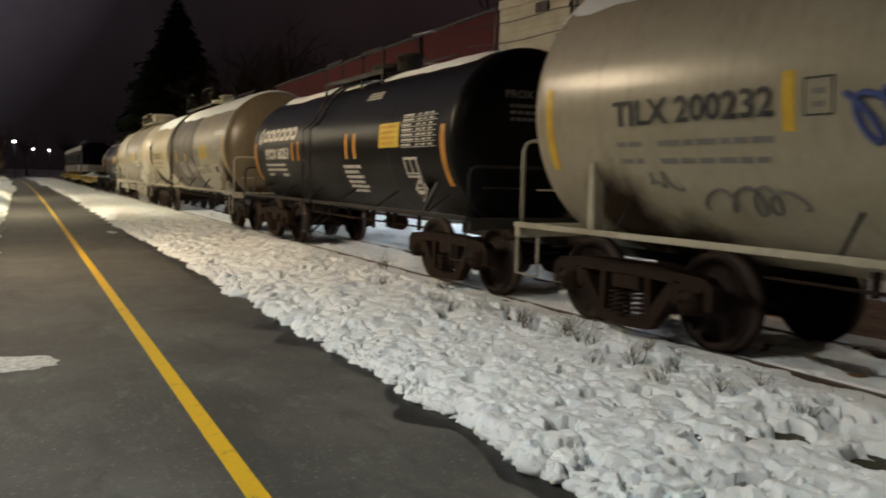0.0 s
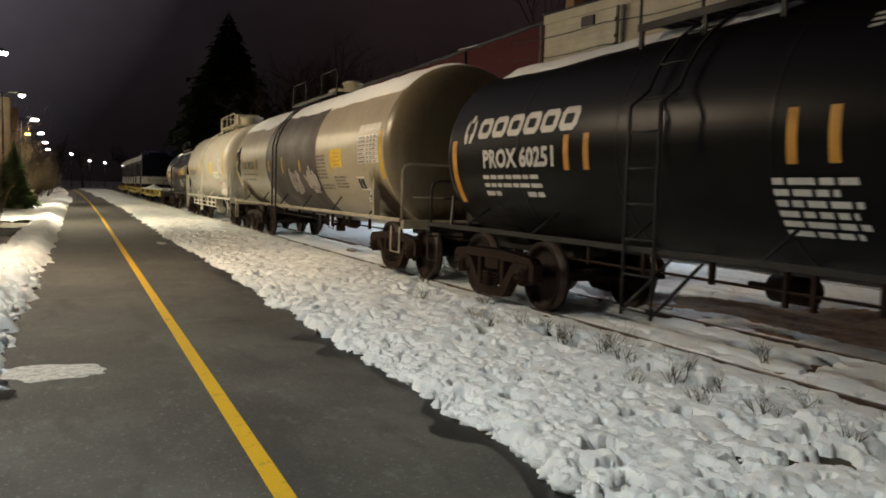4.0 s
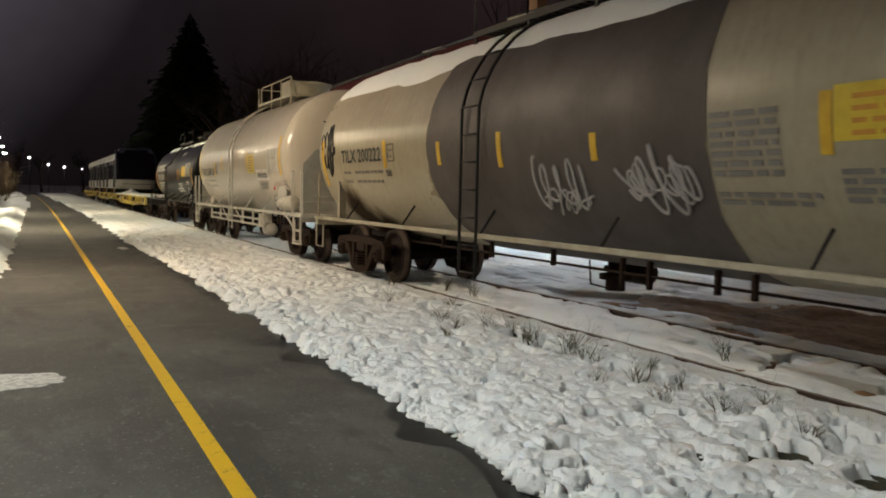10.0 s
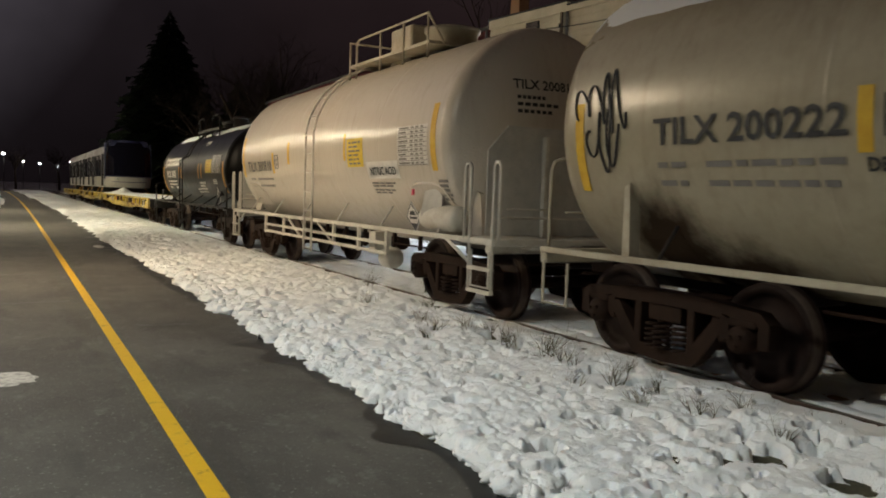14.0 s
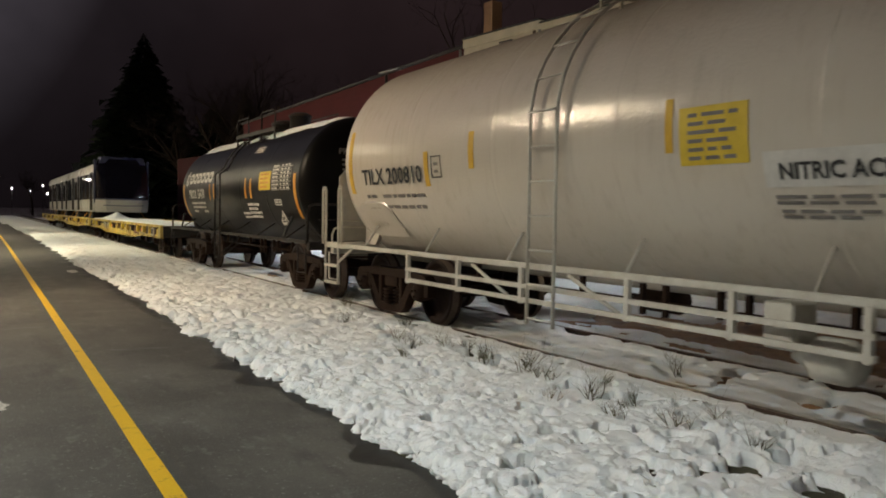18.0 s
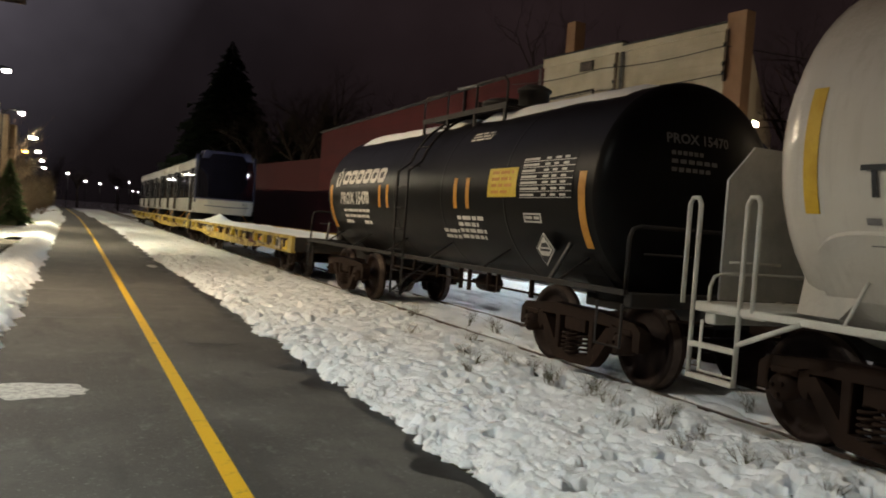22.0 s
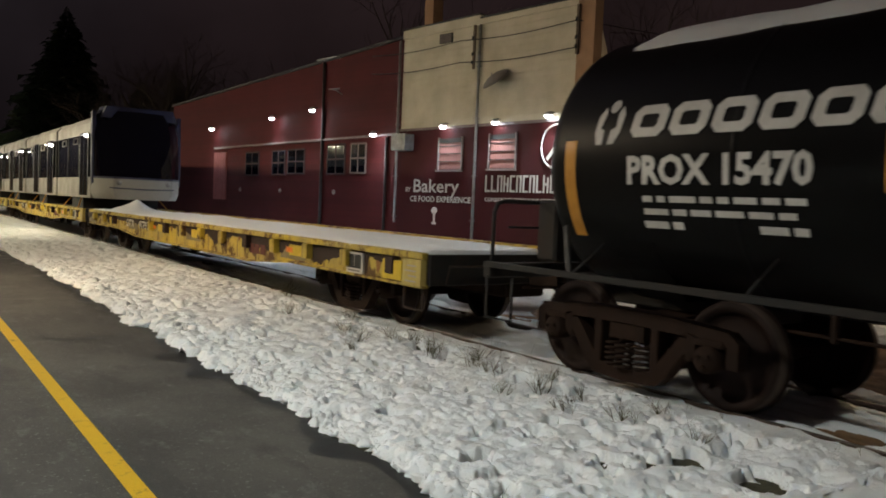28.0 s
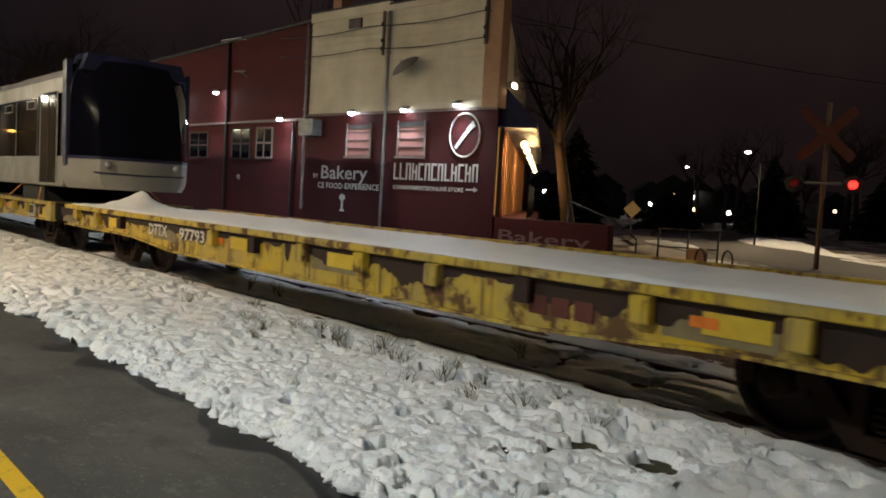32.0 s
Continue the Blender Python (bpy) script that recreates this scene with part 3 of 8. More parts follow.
def snow_field(X, Y, edge_dist, thick=0.03, rough=1.0):
    """Height of crumbly old snow; edge_dist: metres inside its border."""
    wx, wy = X + 0.05 * (cloud(X, Y, 0.07, 26) - 0.5), Y + 0.05 * (cloud(X, Y, 0.07, 27) - 0.5)
    wx, wy = wx + 0.02 * (cloud(X, Y, 0.025, 36) - 0.5), wy + 0.02 * (cloud(X, Y, 0.025, 37) - 0.5)
    lobe = clods(wx, wy, 0.17, 51)
    edge_dist = edge_dist + 0.16 * lobe - 0.05 + 0.10 * (cloud(X, Y, 0.3, 33) - 0.5) + 0.03 * (cloud(wx, wy, 0.05, 34) - 0.5)
    m = np.clip(edge_dist / 0.12, 0, 1)
    m = m * (2 - m)
    near = np.exp(-np.maximum(edge_dist, 0) / 0.45)
    mid = np.exp(-np.maximum(edge_dist - 0.3, 0) / 0.9)
    patchy = np.clip(cloud(X, Y, 0.45, 28) * 3.2 - 1.3, 0.0, 1)
    crumb = np.maximum(patchy * mid, near)
    plate = np.minimum(clods(wx * 0.8, wy, 0.23, 56) * 1.7, 0.62)
    lump = lobe * 0.020 * near + plate * 0.032 * np.clip(mid, 0.25, 1) * (1 - 0.5 * near) + clods(wx, wy, 0.08, 61) * (0.004 + 0.022 * crumb) + clods(wx, wy, 0.042, 66) * 0.014 * crumb
    swell = 0.066 * cloud(wx, wy, 0.34, 29) + 0.050 * cloud(wx * 1.3, wy, 0.16, 30) * (0.55 + 0.45 * mid)
    h = thick * (0.2 + 0.8 * cloud(X, Y, 0.8, 23)) * np.clip(0.3 + edge_dist / 0.5, 0, 1) + rough * (lump + swell * (1 - 0.7 * near)) + 0.007 * cloud(wx, wy, 0.022, 24) + 0.022 * cloud(wx, wy * 1.2, 0.055, 32) * (0.35 + 0.65 * mid)
    gap = np.clip((cloud(wx * 1.5, wy, 0.13, 25) - 0.56) * 7, 0, 1) * np.clip((cloud(X, Y, 0.42, 38) - 0.38) * 5, 0, 1) * np.clip(1.4 * mid, 0.62, 1) * np.clip((edge_dist - 0.08) * 12, 0, 1)
    pit = np.clip((cloud(wx * 1.3 + 7, wy, 0.075, 39) - 0.70) * 6, 0, 1) * np.clip((cloud(X, Y, 0.30, 40) - 0.30) * 4, 0, 1) * np.clip((edge_dist - 0.05) * 12, 0, 1)
    return -0.03 + m * (h + 0.03 - gap * 0.17 - pit * 0.09)


def thin_snow(X, Y, edge_dist):
    """A skin of trodden snow with cracks along the track."""
    m = np.clip(edge_dist / 0.05, 0, 1)
    crack = np.clip((0.30 - cloud(X * 5.0, Y, 0.75, 45)) * 6, 0, 1) + np.clip((0.24 - cloud(X, Y, 0.17, 46)) * 7, 0, 1)
    return -0.10 + m * (0.075 + 0.03 * cloud(X, Y, 0.5, 47) + 0.012 * cloud(X, Y, 0.08, 48) - 0.11 * np.clip(crack, 0, 1))


def snow_strips():
    def right(X, Y):
        l, r = path_edge(Y)
        lim = 5.60
        e = np.minimum(X - r, (lim + 0.10 * (cloud(X, Y, 0.5, 31) - 0.5) - X) * 1.0)
        ramp = 0.03 * np.clip((X - 3.6) / 1.4, 0, 1)
        z = snow_field(X, Y, e) + ramp * (e > 0)
        low = np.clip((X - 4.95) / 0.35, 0, 1)
        return z * (1 - low) + low * np.minimum(z, 0.008 + 0.034 * cloud(X, Y, 0.22, 35))

    def keep_right(X, Y):
        l, r = path_edge(Y)
        return (X > r - 0.05) & (X < 5.595)

    for k, (y0, y1, step) in enumerate(((-14, -3, 0.16), (-3, 2.3, 0.06), (2.3, 6.2, 0.0125), (6.2, 9.5, 0.019), (9.5, 14, 0.032), (14, 26, 0.055), (26, 60, 0.14), (60, 165, 0.5))):
        me = sheet("snow_verge", np.arange(1.2 + float(bend(y1)), 5.62, step), np.arange(y0, y1 + step * 1.01, step), right, keep_right)
        me.materials.append(SNOW)
        tagged(new("snow_verge_%d" % (k + 1), me), "lumpy trampled old snow beside the asphalt path", "snow", kind="structure")

    def left(X, Y):
        l, r = path_edge(Y)
        e = np.minimum(l - X - 0.42 * np.clip((6.2 - Y) * 0.8, 0, 1), X + 7.5)
        bank = 0.07 * np.exp(-((X - l + 0.45) / 0.35) ** 2) + 0.11 * clods(X, Y, 0.26, 111) * np.exp(-((X - l + 0.55) / 0.7) ** 2) + 0.05 * clods(X, Y, 0.11, 114)
        return snow_field(X, Y, e, 0.05) + bank * np.clip(e / 0.2, 0, 1)

    def keep_left(X, Y):
        l, r = path_edge(Y)
        pad = (X > -3.4) & (X < -1.30) & (Y > 18.7) & (Y < 31.0)
        return (X < l + 0.05) & ~pad & (X > -7.6)

    for k, (y0, y1, step) in enumerate(((-14, 2, 0.14), (2, 9, 0.03), (9, 16, 0.05), (16, 30, 0.08), (30, 60, 0.2), (60, 165, 0.6))):
        me = sheet("snow_bank", np.arange(-7.6 if y1 < 35 else -5.0, 0.3, step), np.arange(y0, y1 + step * 1.01, step), left, keep_left)
        me.materials.append(SNOW)
        tagged(new("snow_bank_%d" % (k + 1), me), "ridge of shovelled old snow along the path", "snow", kind="structure")

    # snow between and beyond the rails
    def inner(X, Y):
        return 0.03 + thin_snow(X, Y, np.minimum(X - 5.66, 7.07 - X) + 0.14 * (cloud(X, Y, 0.7, 41) - 0.22) - np.clip((4.2 - Y) * 0.2, 0, 0.5))

    def beyond(X, Y):
        strip = np.minimum(X - 7.16, 8.0 - X) + 0.8 * (cloud(X, Y * 0.35, 0.7, 43) - 0.62)
        field = (X - 9.9) + 1.0 * (cloud(X, Y * 0.5, 1.2, 44) - 0.5) + np.clip((Y - 8.0) * 0.7, -3, 3.0)
        e = np.maximum(strip, field)
        return thin_snow(X, Y, np.minimum(e, 13.4 - X))

    for nm, fn, x0, x1, y0, y1, step in (("snow_between_rails", inner, 5.66, 7.08, -14, 20, 0.03), ("snow_between_rails", inner, 5.66, 7.08, 20, 90, 0.2), ("snow_yard", beyond, 7.12, 13.4, -10, 24, 0.05), ("snow_yard", beyond, 7.12, 30, 24, 150, 0.5)):
        me = sheet(nm, np.arange(x0, x1, step), np.arange(y0, y1, step), fn)
        me.materials.append(SNOW)
        tagged(new(nm + ("_1" if y0 < 10 else "_2"), me), "thin trodden snow beside the rusty track", "snow", kind="structure")


snow_strips()


def ico():
    """Points and faces of a ball of 80 triangles."""
    b = bmesh.new()
    bmesh.ops.create_icosphere(b, subdivisions=2, radius=1.0)
    v, f = np.array([tuple(p.co) for p in b.verts]), np.array([[q.index for q in t.verts] for t in b.faces])
    b.free()
    return v, f


def crumbs(name, count, seed, where, label):
    """Loose crumbs of snow, each dented in its own way, half sunk into the snow below."""
    rnd = np.random.RandomState(seed)
    v, f = ico()
    x, y, r, z = where(rnd, count)
    n = len(x)
    P = np.repeat(v[None], n, 0)
    for k in range(3):
        axis = rnd.normal(size=(n, 1, 3))
        P = P * (1 + 0.30 * np.sin(2.3 * (P * axis).sum(2, keepdims=True) + rnd.uniform(0, 6.3, (n, 1, 1))))
    P = P * (1 + 0.10 * rnd.normal(size=(n, len(v), 1)))
    P = P * np.stack([rnd.uniform(0.8, 1.3, n), rnd.uniform(0.8, 1.3, n), rnd.uniform(0.5, 0.85, n)], 1)[:, None] * r[:, None, None]
    a = rnd.uniform(0, 6.3, n)
    c, s = np.cos(a)[:, None], np.sin(a)[:, None]
    P = np.stack([P[..., 0] * c - P[..., 1] * s + x[:, None], P[..., 0] * s + P[..., 1] * c + y[:, None], P[..., 2] + z[:, None]], -1)
    F = (f[None] + (np.arange(n) * len(v))[:, None, None]).reshape(-1, 3)
    me = bpy.data.meshes.new(name)
    me.from_pydata(P.reshape(-1, 3).tolist(), [], F.tolist())
    me.polygons.foreach_set("use_smooth", [True] * len(me.polygons))
    me.materials.append(SNOW)
    me.update()
    tagged(new(name, me), label, "snow", kind="stuff")


def right_side(y0, y1, big):
    def where(rnd, count):
        y = y0 + (y1 - y0) * rnd.rand(count) ** 1.2
        d = np.where(rnd.rand(count) < 0.62, np.abs(rnd.normal(0, 0.13, count)), rnd.exponential(0.8, count)) - 0.03
        x = path_edge(y)[1] + 0.06 + d
        keep = (rnd.rand(count) < np.clip(cloud(x, y, 0.35, 28) * 2.6 - 0.6, 0.12, 1)) & (x < 4.9)
        r = np.clip(rnd.lognormal(-3.65, 0.45, count), 0.012, 0.075) * big * np.clip(1.1 - 0.35 * d, 0.5, 1.1)
        z = 0.012 + 0.045 * np.clip(d / 0.35, 0, 1) * rnd.rand(count) + r * 0.15
        return x[keep], y[keep], r[keep], z[keep]
    return where


def left_side(rnd, count):
    y = 2.5 + 13 * rnd.rand(count) ** 1.2
    d = np.abs(rnd.normal(0, 0.35, count))
    x = path_edge(y)[0] - 0.06 - d - 0.42 * np.clip((6.2 - y) * 0.8, 0, 1)
    r = np.clip(rnd.lognormal(-3.3, 0.45, count), 0.015, 0.10)
    return x, y, r, 0.02 + 0.14 * np.exp(-((d - 0.4) / 0.3) ** 2) * rnd.rand(count) + r * 0.2


crumbs("snow_crumb_edge", 6500, 5, right_side(2.2, 9.0, 0.66), "loose crumbs of old snow along the path")
crumbs("snow_crumb_edge_far", 4600, 6, right_side(9.0, 26.0, 1.2), "loose crumbs of old snow along the path")
crumbs("snow_crumb_bank", 1500, 7, left_side, "loose lumps of shovelled snow")


def verge_soil():
    me = sheet("verge_soil", np.linspace(0, 1, 40), np.arange(-14, 60, 0.1), lambda X, Y: ((path_edge(Y)[1] + 0.03) * (1 - X) + (5.55 + bend(Y)) * X, Y, 0.006 + 0.016 * np.clip(X * 8, 0, 1) * (cloud(X * 5, Y, 0.3, 91) - 0.5)))
    me.materials.append(SOIL)
    tagged(new("verge_soil", me), "damp brown soil and dead grass under the snow", "soil", kind="structure")
    me = sheet("left_soil", np.linspace(0, 1, 12), np.arange(-14, 40, 0.1), lambda X, Y: ((path_edge(Y)[0] - 0.01) * (1 - X) + (-1.6 + bend(Y)) * X, Y, 0.005 + 0.02 * np.clip(X * 5, 0, 1) * (cloud(X * 3, Y, 0.2, 97) - 0.4)))
    me.materials.append(SOIL)
    tagged(new("verge_soil_2", me), "damp soil and green-brown grass beside the path", "soil", kind="structure")
    # melt water along the border of the snow
    def damp(X, Y):
        l, r = path_edge(Y)
        w = 0.05 + 0.55 * np.clip(cloud(Y * 0 + 2, Y, 0.42, 93) - 0.42, 0, 1) + 0.10 * cloud(Y * 0, Y, 0.30, 94)
        return (r + 0.10 - X * (w + 0.10), Y, 0 * X + 0.003)
    me = sheet("damp_border", np.linspace(0, 1, 6), np.arange(-14, 60, 0.05), damp)
    me.materials.append(WET_ASPHALT)
    tagged(new("damp_border", me), "dark wet asphalt along the melting snow", "path", kind="structure")
    def patch_of(x, y, a, b, seed, name, mat, z, label):
        t = np.linspace(0, 2 * np.pi, 48, endpoint=False)
        g = Geo()
        rr = 0.8 + 0.4 * cloud(np.cos(t) * 2 + 9, np.sin(t) * 2 + 9, 0.6, seed)
        vs = [(x + a * r * math.cos(q), y + b * r * math.sin(q), z + 0.004) for q, r in zip(t, rr)]
        vi = [(x + a * r * 0.9 * math.cos(q), y + b * r * 0.9 * math.sin(q), z + 0.010) for q, r in zip(t, rr)]
        n = len(vs)
        g.add(vs + vi, [tuple(range(n, 2 * n))] + [(j, (j + 1) % n, n + (j + 1) % n, n + j) for j in range(n)])
        solid(name, g, mat, label, "snow" if mat is SNOW else "stain", kind="structure")
    patch_of(-0.17, 7.12, 0.42, 0.30, 3, "thin_snow_patch", THIN_SNOW, 0.0, "thin icy snow patch on the asphalt")
    patch_of(2.02, 21.7, 0.12, 0.5, 5, "thin_snow_patch_2", THIN_SNOW, 0.0, "thin icy snow patch on the asphalt")
    for k, (y, x0, x1) in enumerate(((11.6, -0.4, 0.75), (15.2, -0.5, 0.5), (18.5, -0.6, 0.6), (21.3, 1.2, 2.2), (26.5, -0.6, 2.2), (9.4, 1.3, 1.9), (33, -0.6, 2.0))):
        pts = [(x0 + (x1 - x0) * u, y + 0.12 * (float(cloud(u * 5 + k * 3, 0.0, 1.0, 95)) - 0.5)) for u in np.linspace(0, 1, 18)]
        g = Geo()
        vs = []
        for i, (a, b) in enumerate(pts):
            w = 0.02 + 0.035 * float(cloud(i * 0.6, k * 2.0, 1.0, 96))
            vs += [(a, b - w, 0.0025), (a, b + w, 0.0025)]
        g.add(vs, [(2 * i, 2 * i + 2, 2 * i + 3, 2 * i + 1) for i in range(len(pts) - 1)])
        solid("tar_seam_%d" % (k + 1), g, WET_ASPHALT, "dark crack across the asphalt", "crack", kind="structure")


verge_soil()


def dirt_mounds():
    """Brown churned ballast between the rails and a low heap of dirt beyond them."""
    def bed(X, Y):
        crown = np.sqrt(np.clip(1 - ((X - 6.36) / 0.66) ** 2, 0, 1))
        return -0.12 + crown * (0.05 + 0.03 * cloud(X, Y, 0.5, 101) + 0.03 * clods(X, Y, 0.12, 102))
    me = sheet("ballast", np.arange(5.70, 7.03, 0.05), np.arange(0, 32, 0.05), bed)
    me.materials.append(EARTH_BARE)
    tagged(new("ballast", me), "brown muddy ballast between the rails", "ballast", kind="structure")
    def heap(X, Y):
        r = np.clip(1 - ((X - 9.0) / 1.7) ** 4 - ((Y - 5.0) / 5.0) ** 4 - 0.8 * (cloud(X, Y * 0.5, 0.6, 103) - 0.5), 0, 1)
        return -0.14 + np.sqrt(r) * (0.05 + 0.10 * cloud(X, Y * 0.12, 0.28, 105) * (X < 8.9) + 0.13 * cloud(X, Y * 0.4, 0.5, 105) * np.clip((X - 8.6) * 2, 0.25, 1) + 0.035 * clods(X, Y * 0.5, 0.19, 106) + 0.03 * clods(X, Y, 0.06, 107))
    me = sheet("dirt_mound", np.arange(7.25, 10.9, 0.04), np.arange(-0.2, 10.4, 0.04), heap)
    me.materials.append(EARTH_BARE)
    tagged(new("dirt_mound", me), "low heap of churned brown dirt beside the track", "dirt heap")


EARTH_BARE = grimy("churned_brown_dirt", (0.30, 0.165, 0.075), (0.12, 0.065, 0.032), 0.9, 0.9, 3.0, 0, 0.6, (1, 0.5, 1))
dirt_mounds()


def track():
    t = thing("railway_track", "rusty single railway track half buried in snow", "railway", kind="structure")
    prof = [(-0.068, -0.155), (0.068, -0.155), (0.068, -0.14), (0.012, -0.12), (0.012, -0.045), (0.035, -0.03), (0.035, -0.004), (0.028, 0), (-0.028, 0), (-0.035, -0.004), (-0.035, -0.03), (-0.012, -0.045), (-0.012, -0.12), (-0.068, -0.14)]
    for s in (-1, 1):
        part("rail", Geo().prism([(XA + s * GAUGE + a, RAIL + b) for a, b in prof], "y", -25, 190), RAIL_RUST, t)
        part("rail_head", Geo().box(XA + s * GAUGE - 0.024, XA + s * GAUGE + 0.024, -25, 190, RAIL, RAIL + 0.003), RAIL_TOP, t, "bright worn running surface")
    tie = Geo().box(-1.28, 1.28, -0.11, 0.11, -0.09, 0.09, 0.012).mesh("sleeper", WOOD)
    for k in range(110):
        ob = part("sleeper", tie, WOOD, t)
        ob.matrix_basis = pose(XA + 0.02 * math.sin(k * 7.1), -2 + k * 0.55, -0.165, 0, 0, 1.2 * math.sin(k * 3.3))


track()

# ---- rolling stock ----
WHEEL_R = 0.457


def on_tank(R, za, y, z, out=0.0):
    """A point on the near side of a tank, at the arc height z above the axis za."""
    a = (z - za) / R
    return (-(R + out) * math.cos(a), y, za + (R + out) * math.sin(a))


def patch(geo, R, za, y0, y1, z0, z1, out=0.006, thick=0.004):
    """A thin plate bent on the near side of a tank."""
    n = max(2, int(abs(z1 - z0) / 0.06) + 1)
    k = len(geo.v)
    for i in range(n + 1):
        z = z0 + (z1 - z0) * i / n
        geo.v += [on_tank(R, za, y0, z, out), on_tank(R, za, y1, z, out), on_tank(R, za, y1, z, out - thick), on_tank(R, za, y0, z, out - thick)]
    for i in range(n):
        a, b = k + 4 * i, k + 4 * i + 4
        for j in range(4):
            geo.f.append((a + j, a + (j + 1) % 4, b + (j + 1) % 4, b + j))
            geo.s.append(False)
    geo.f += [(k, k + 1, k + 2, k + 3), (k + 4 * n + 3, k + 4 * n + 2, k + 4 * n + 1, k + 4 * n)]
    geo.s += [False, False]
    return geo


@lru_cache(None)
def glyphs(text, size, width=1.0, bold=0.0):
    """Vertices and faces of a word in the built-in font, lying in the plane of x and y."""
    cu = bpy.data.curves.new("lettering", "FONT")
    cu.body, cu.size, cu.offset, cu.resolution_u = text, size, bold, 2
    ob = bpy.data.objects.new("lettering", cu)
    scene.collection.objects.link(ob)
    me = bpy.data.meshes.new_from_object(ob.evaluated_get(bpy.context.evaluated_depsgraph_get()))
    vs = [(v.co.x * width, v.co.y) for v in me.vertices]
    fs = [tuple(p.vertices) for p in me.polygons]
    bpy.data.objects.remove(ob)
    bpy.data.curves.remove(cu)
    bpy.data.meshes.remove(me)
    return vs, fs


def spanned(vs, span):
    """The same outline, stretched to a given length."""
    if not span:
        return vs
    a, b = min(v[0] for v in vs), max(v[0] for v in vs)
    return [((v[0] - a) * span / (b - a), v[1]) for v in vs]


def letter_tank(geo, text, R, za, y, z, size, span=0, bold=0.0, out=0.014):
    """Words on the near side of a tank; they begin at y and run towards the camera's end."""
    vs, fs = glyphs(text, size, 1.0, bold)
    vs = spanned(vs, span)
    return geo.add([on_tank(R, za, y - a, z + b, out) for a, b in vs], fs)


def letter_flat(geo, text, x, y, z, size, span=0, bold=0.0):
    vs, fs = glyphs(text, size, 1.0, bold)
    vs = spanned(vs, span)
    return geo.add([(x, y - a, z + b) for a, b in vs], fs)


def wheelset_mesh():
    g = Geo()
    prof = [(0.0, 0.09), (0.075, 0.09), (0.09, 0.06), (0.12, 0.02), (0.30, -0.035), (0.37, -0.015), (0.385, 0.03), (0.457, 0.03), (0.465, -0.07), (0.485, -0.085), (0.485, -0.105), (0.40, -0.105), (0.37, -0.07), (0.12, -0.06), (0.09, -0.09), (0.08, -0.10)]
    for s in (-1, 1):
        g.lathe([(r, s * (0.75 + h)) for r, h in prof], "x", (0, 0, 0), 36)
    g.lathe([(0.08, -0.68), (0.085, 0.0), (0.08, 0.68)], "x", (0, 0, 0), 14)
    return g


WHEELSET = wheelset_mesh().mesh("wheelset", [WHEEL, RIM])
for face in WHEELSET.polygons:
    if math.hypot(face.center.y, face.center.z) > 0.455 and abs(face.center.x) > 0.72:
        face.material_index = 1


def bearing_mesh():
    g = Geo()
    for s in (-1,):
        g.lathe([(0.0, s * 1.14), (0.085, s * 1.135), (0.095, s * 1.12), (0.115, s * 1.11), (0.115, s * 0.93), (0.06, s * 0.84)], "x", (0, 0, 0), 18)
        for k in range(3):
            a = radians(120 * k + 20)
            g.lathe([(0.0, s * 1.165), (0.02, s * 1.165), (0.02, s * 1.13)], "x", (0, 0.055 * math.cos(a), 0.055 * math.sin(a)), 6, False)
    return g.mesh("axle_bearing", STEEL)


BEARING = bearing_mesh()


def side_frame_mesh(s):
    """Cast side frame of a truck in the plane y, z, at x = s * 1.02."""
    g = Geo()
    x0, x1 = sorted((s * 0.93, s * 1.07))
    W = WHEEL_R
    for q in (-1, 1):
        # arch from the pedestal to the middle, the sloping lower chord and the column
        g.prism([(q * 1.16, W - 0.05), (q * 1.16, W + 0.16), (q * 1.06, W + 0.24), (q * 0.40, W + 0.30), (q * 0.0, W + 0.30), (q * 0.0, W + 0.17), (q * 0.42, W + 0.16), (q * 0.76, W + 0.15), (q * 0.76, W + 0.02), (q * 0.70, W - 0.05), (q * 0.66, W - 0.05), (q * 0.66, W + 0.19), (q * 1.05, W + 0.13), (q * 1.05, W - 0.05)][::q], "x", x0, x1)
        g.prism([(q * 0.74, W + 0.12), (q * 0.60, W + 0.14), (q * 0.30, W - 0.22), (q * 0.0, W - 0.25), (q * 0.0, W - 0.36), (q * 0.36, W - 0.34), (q * 0.46, W - 0.25)][::q], "x", x0, x1)
        g.box(x0, x1, q * 0.33 - 0.045, q * 0.33 + 0.045, W - 0.25, W + 0.22, 0.01)
        g.box(x0 - 0.01, x1 + 0.01, q * 0.89 - 0.14, q * 0.89 + 0.14, W + 0.10, W + 0.17, 0.012)
    return g.mesh("side_frame", STEEL)


SIDE_FRAMES = [side_frame_mesh(-1), side_frame_mesh(1)]


def spring_mesh():
    g = Geo()
    n = 54
    g.tube([(0.075 * math.cos(k * 0.62), 0.075 * math.sin(k * 0.62), -0.12 + 0.26 * k / n) for k in range(n)], 0.016, 5)
    return g.mesh("spring", STEEL)


SPRING = spring_mesh()


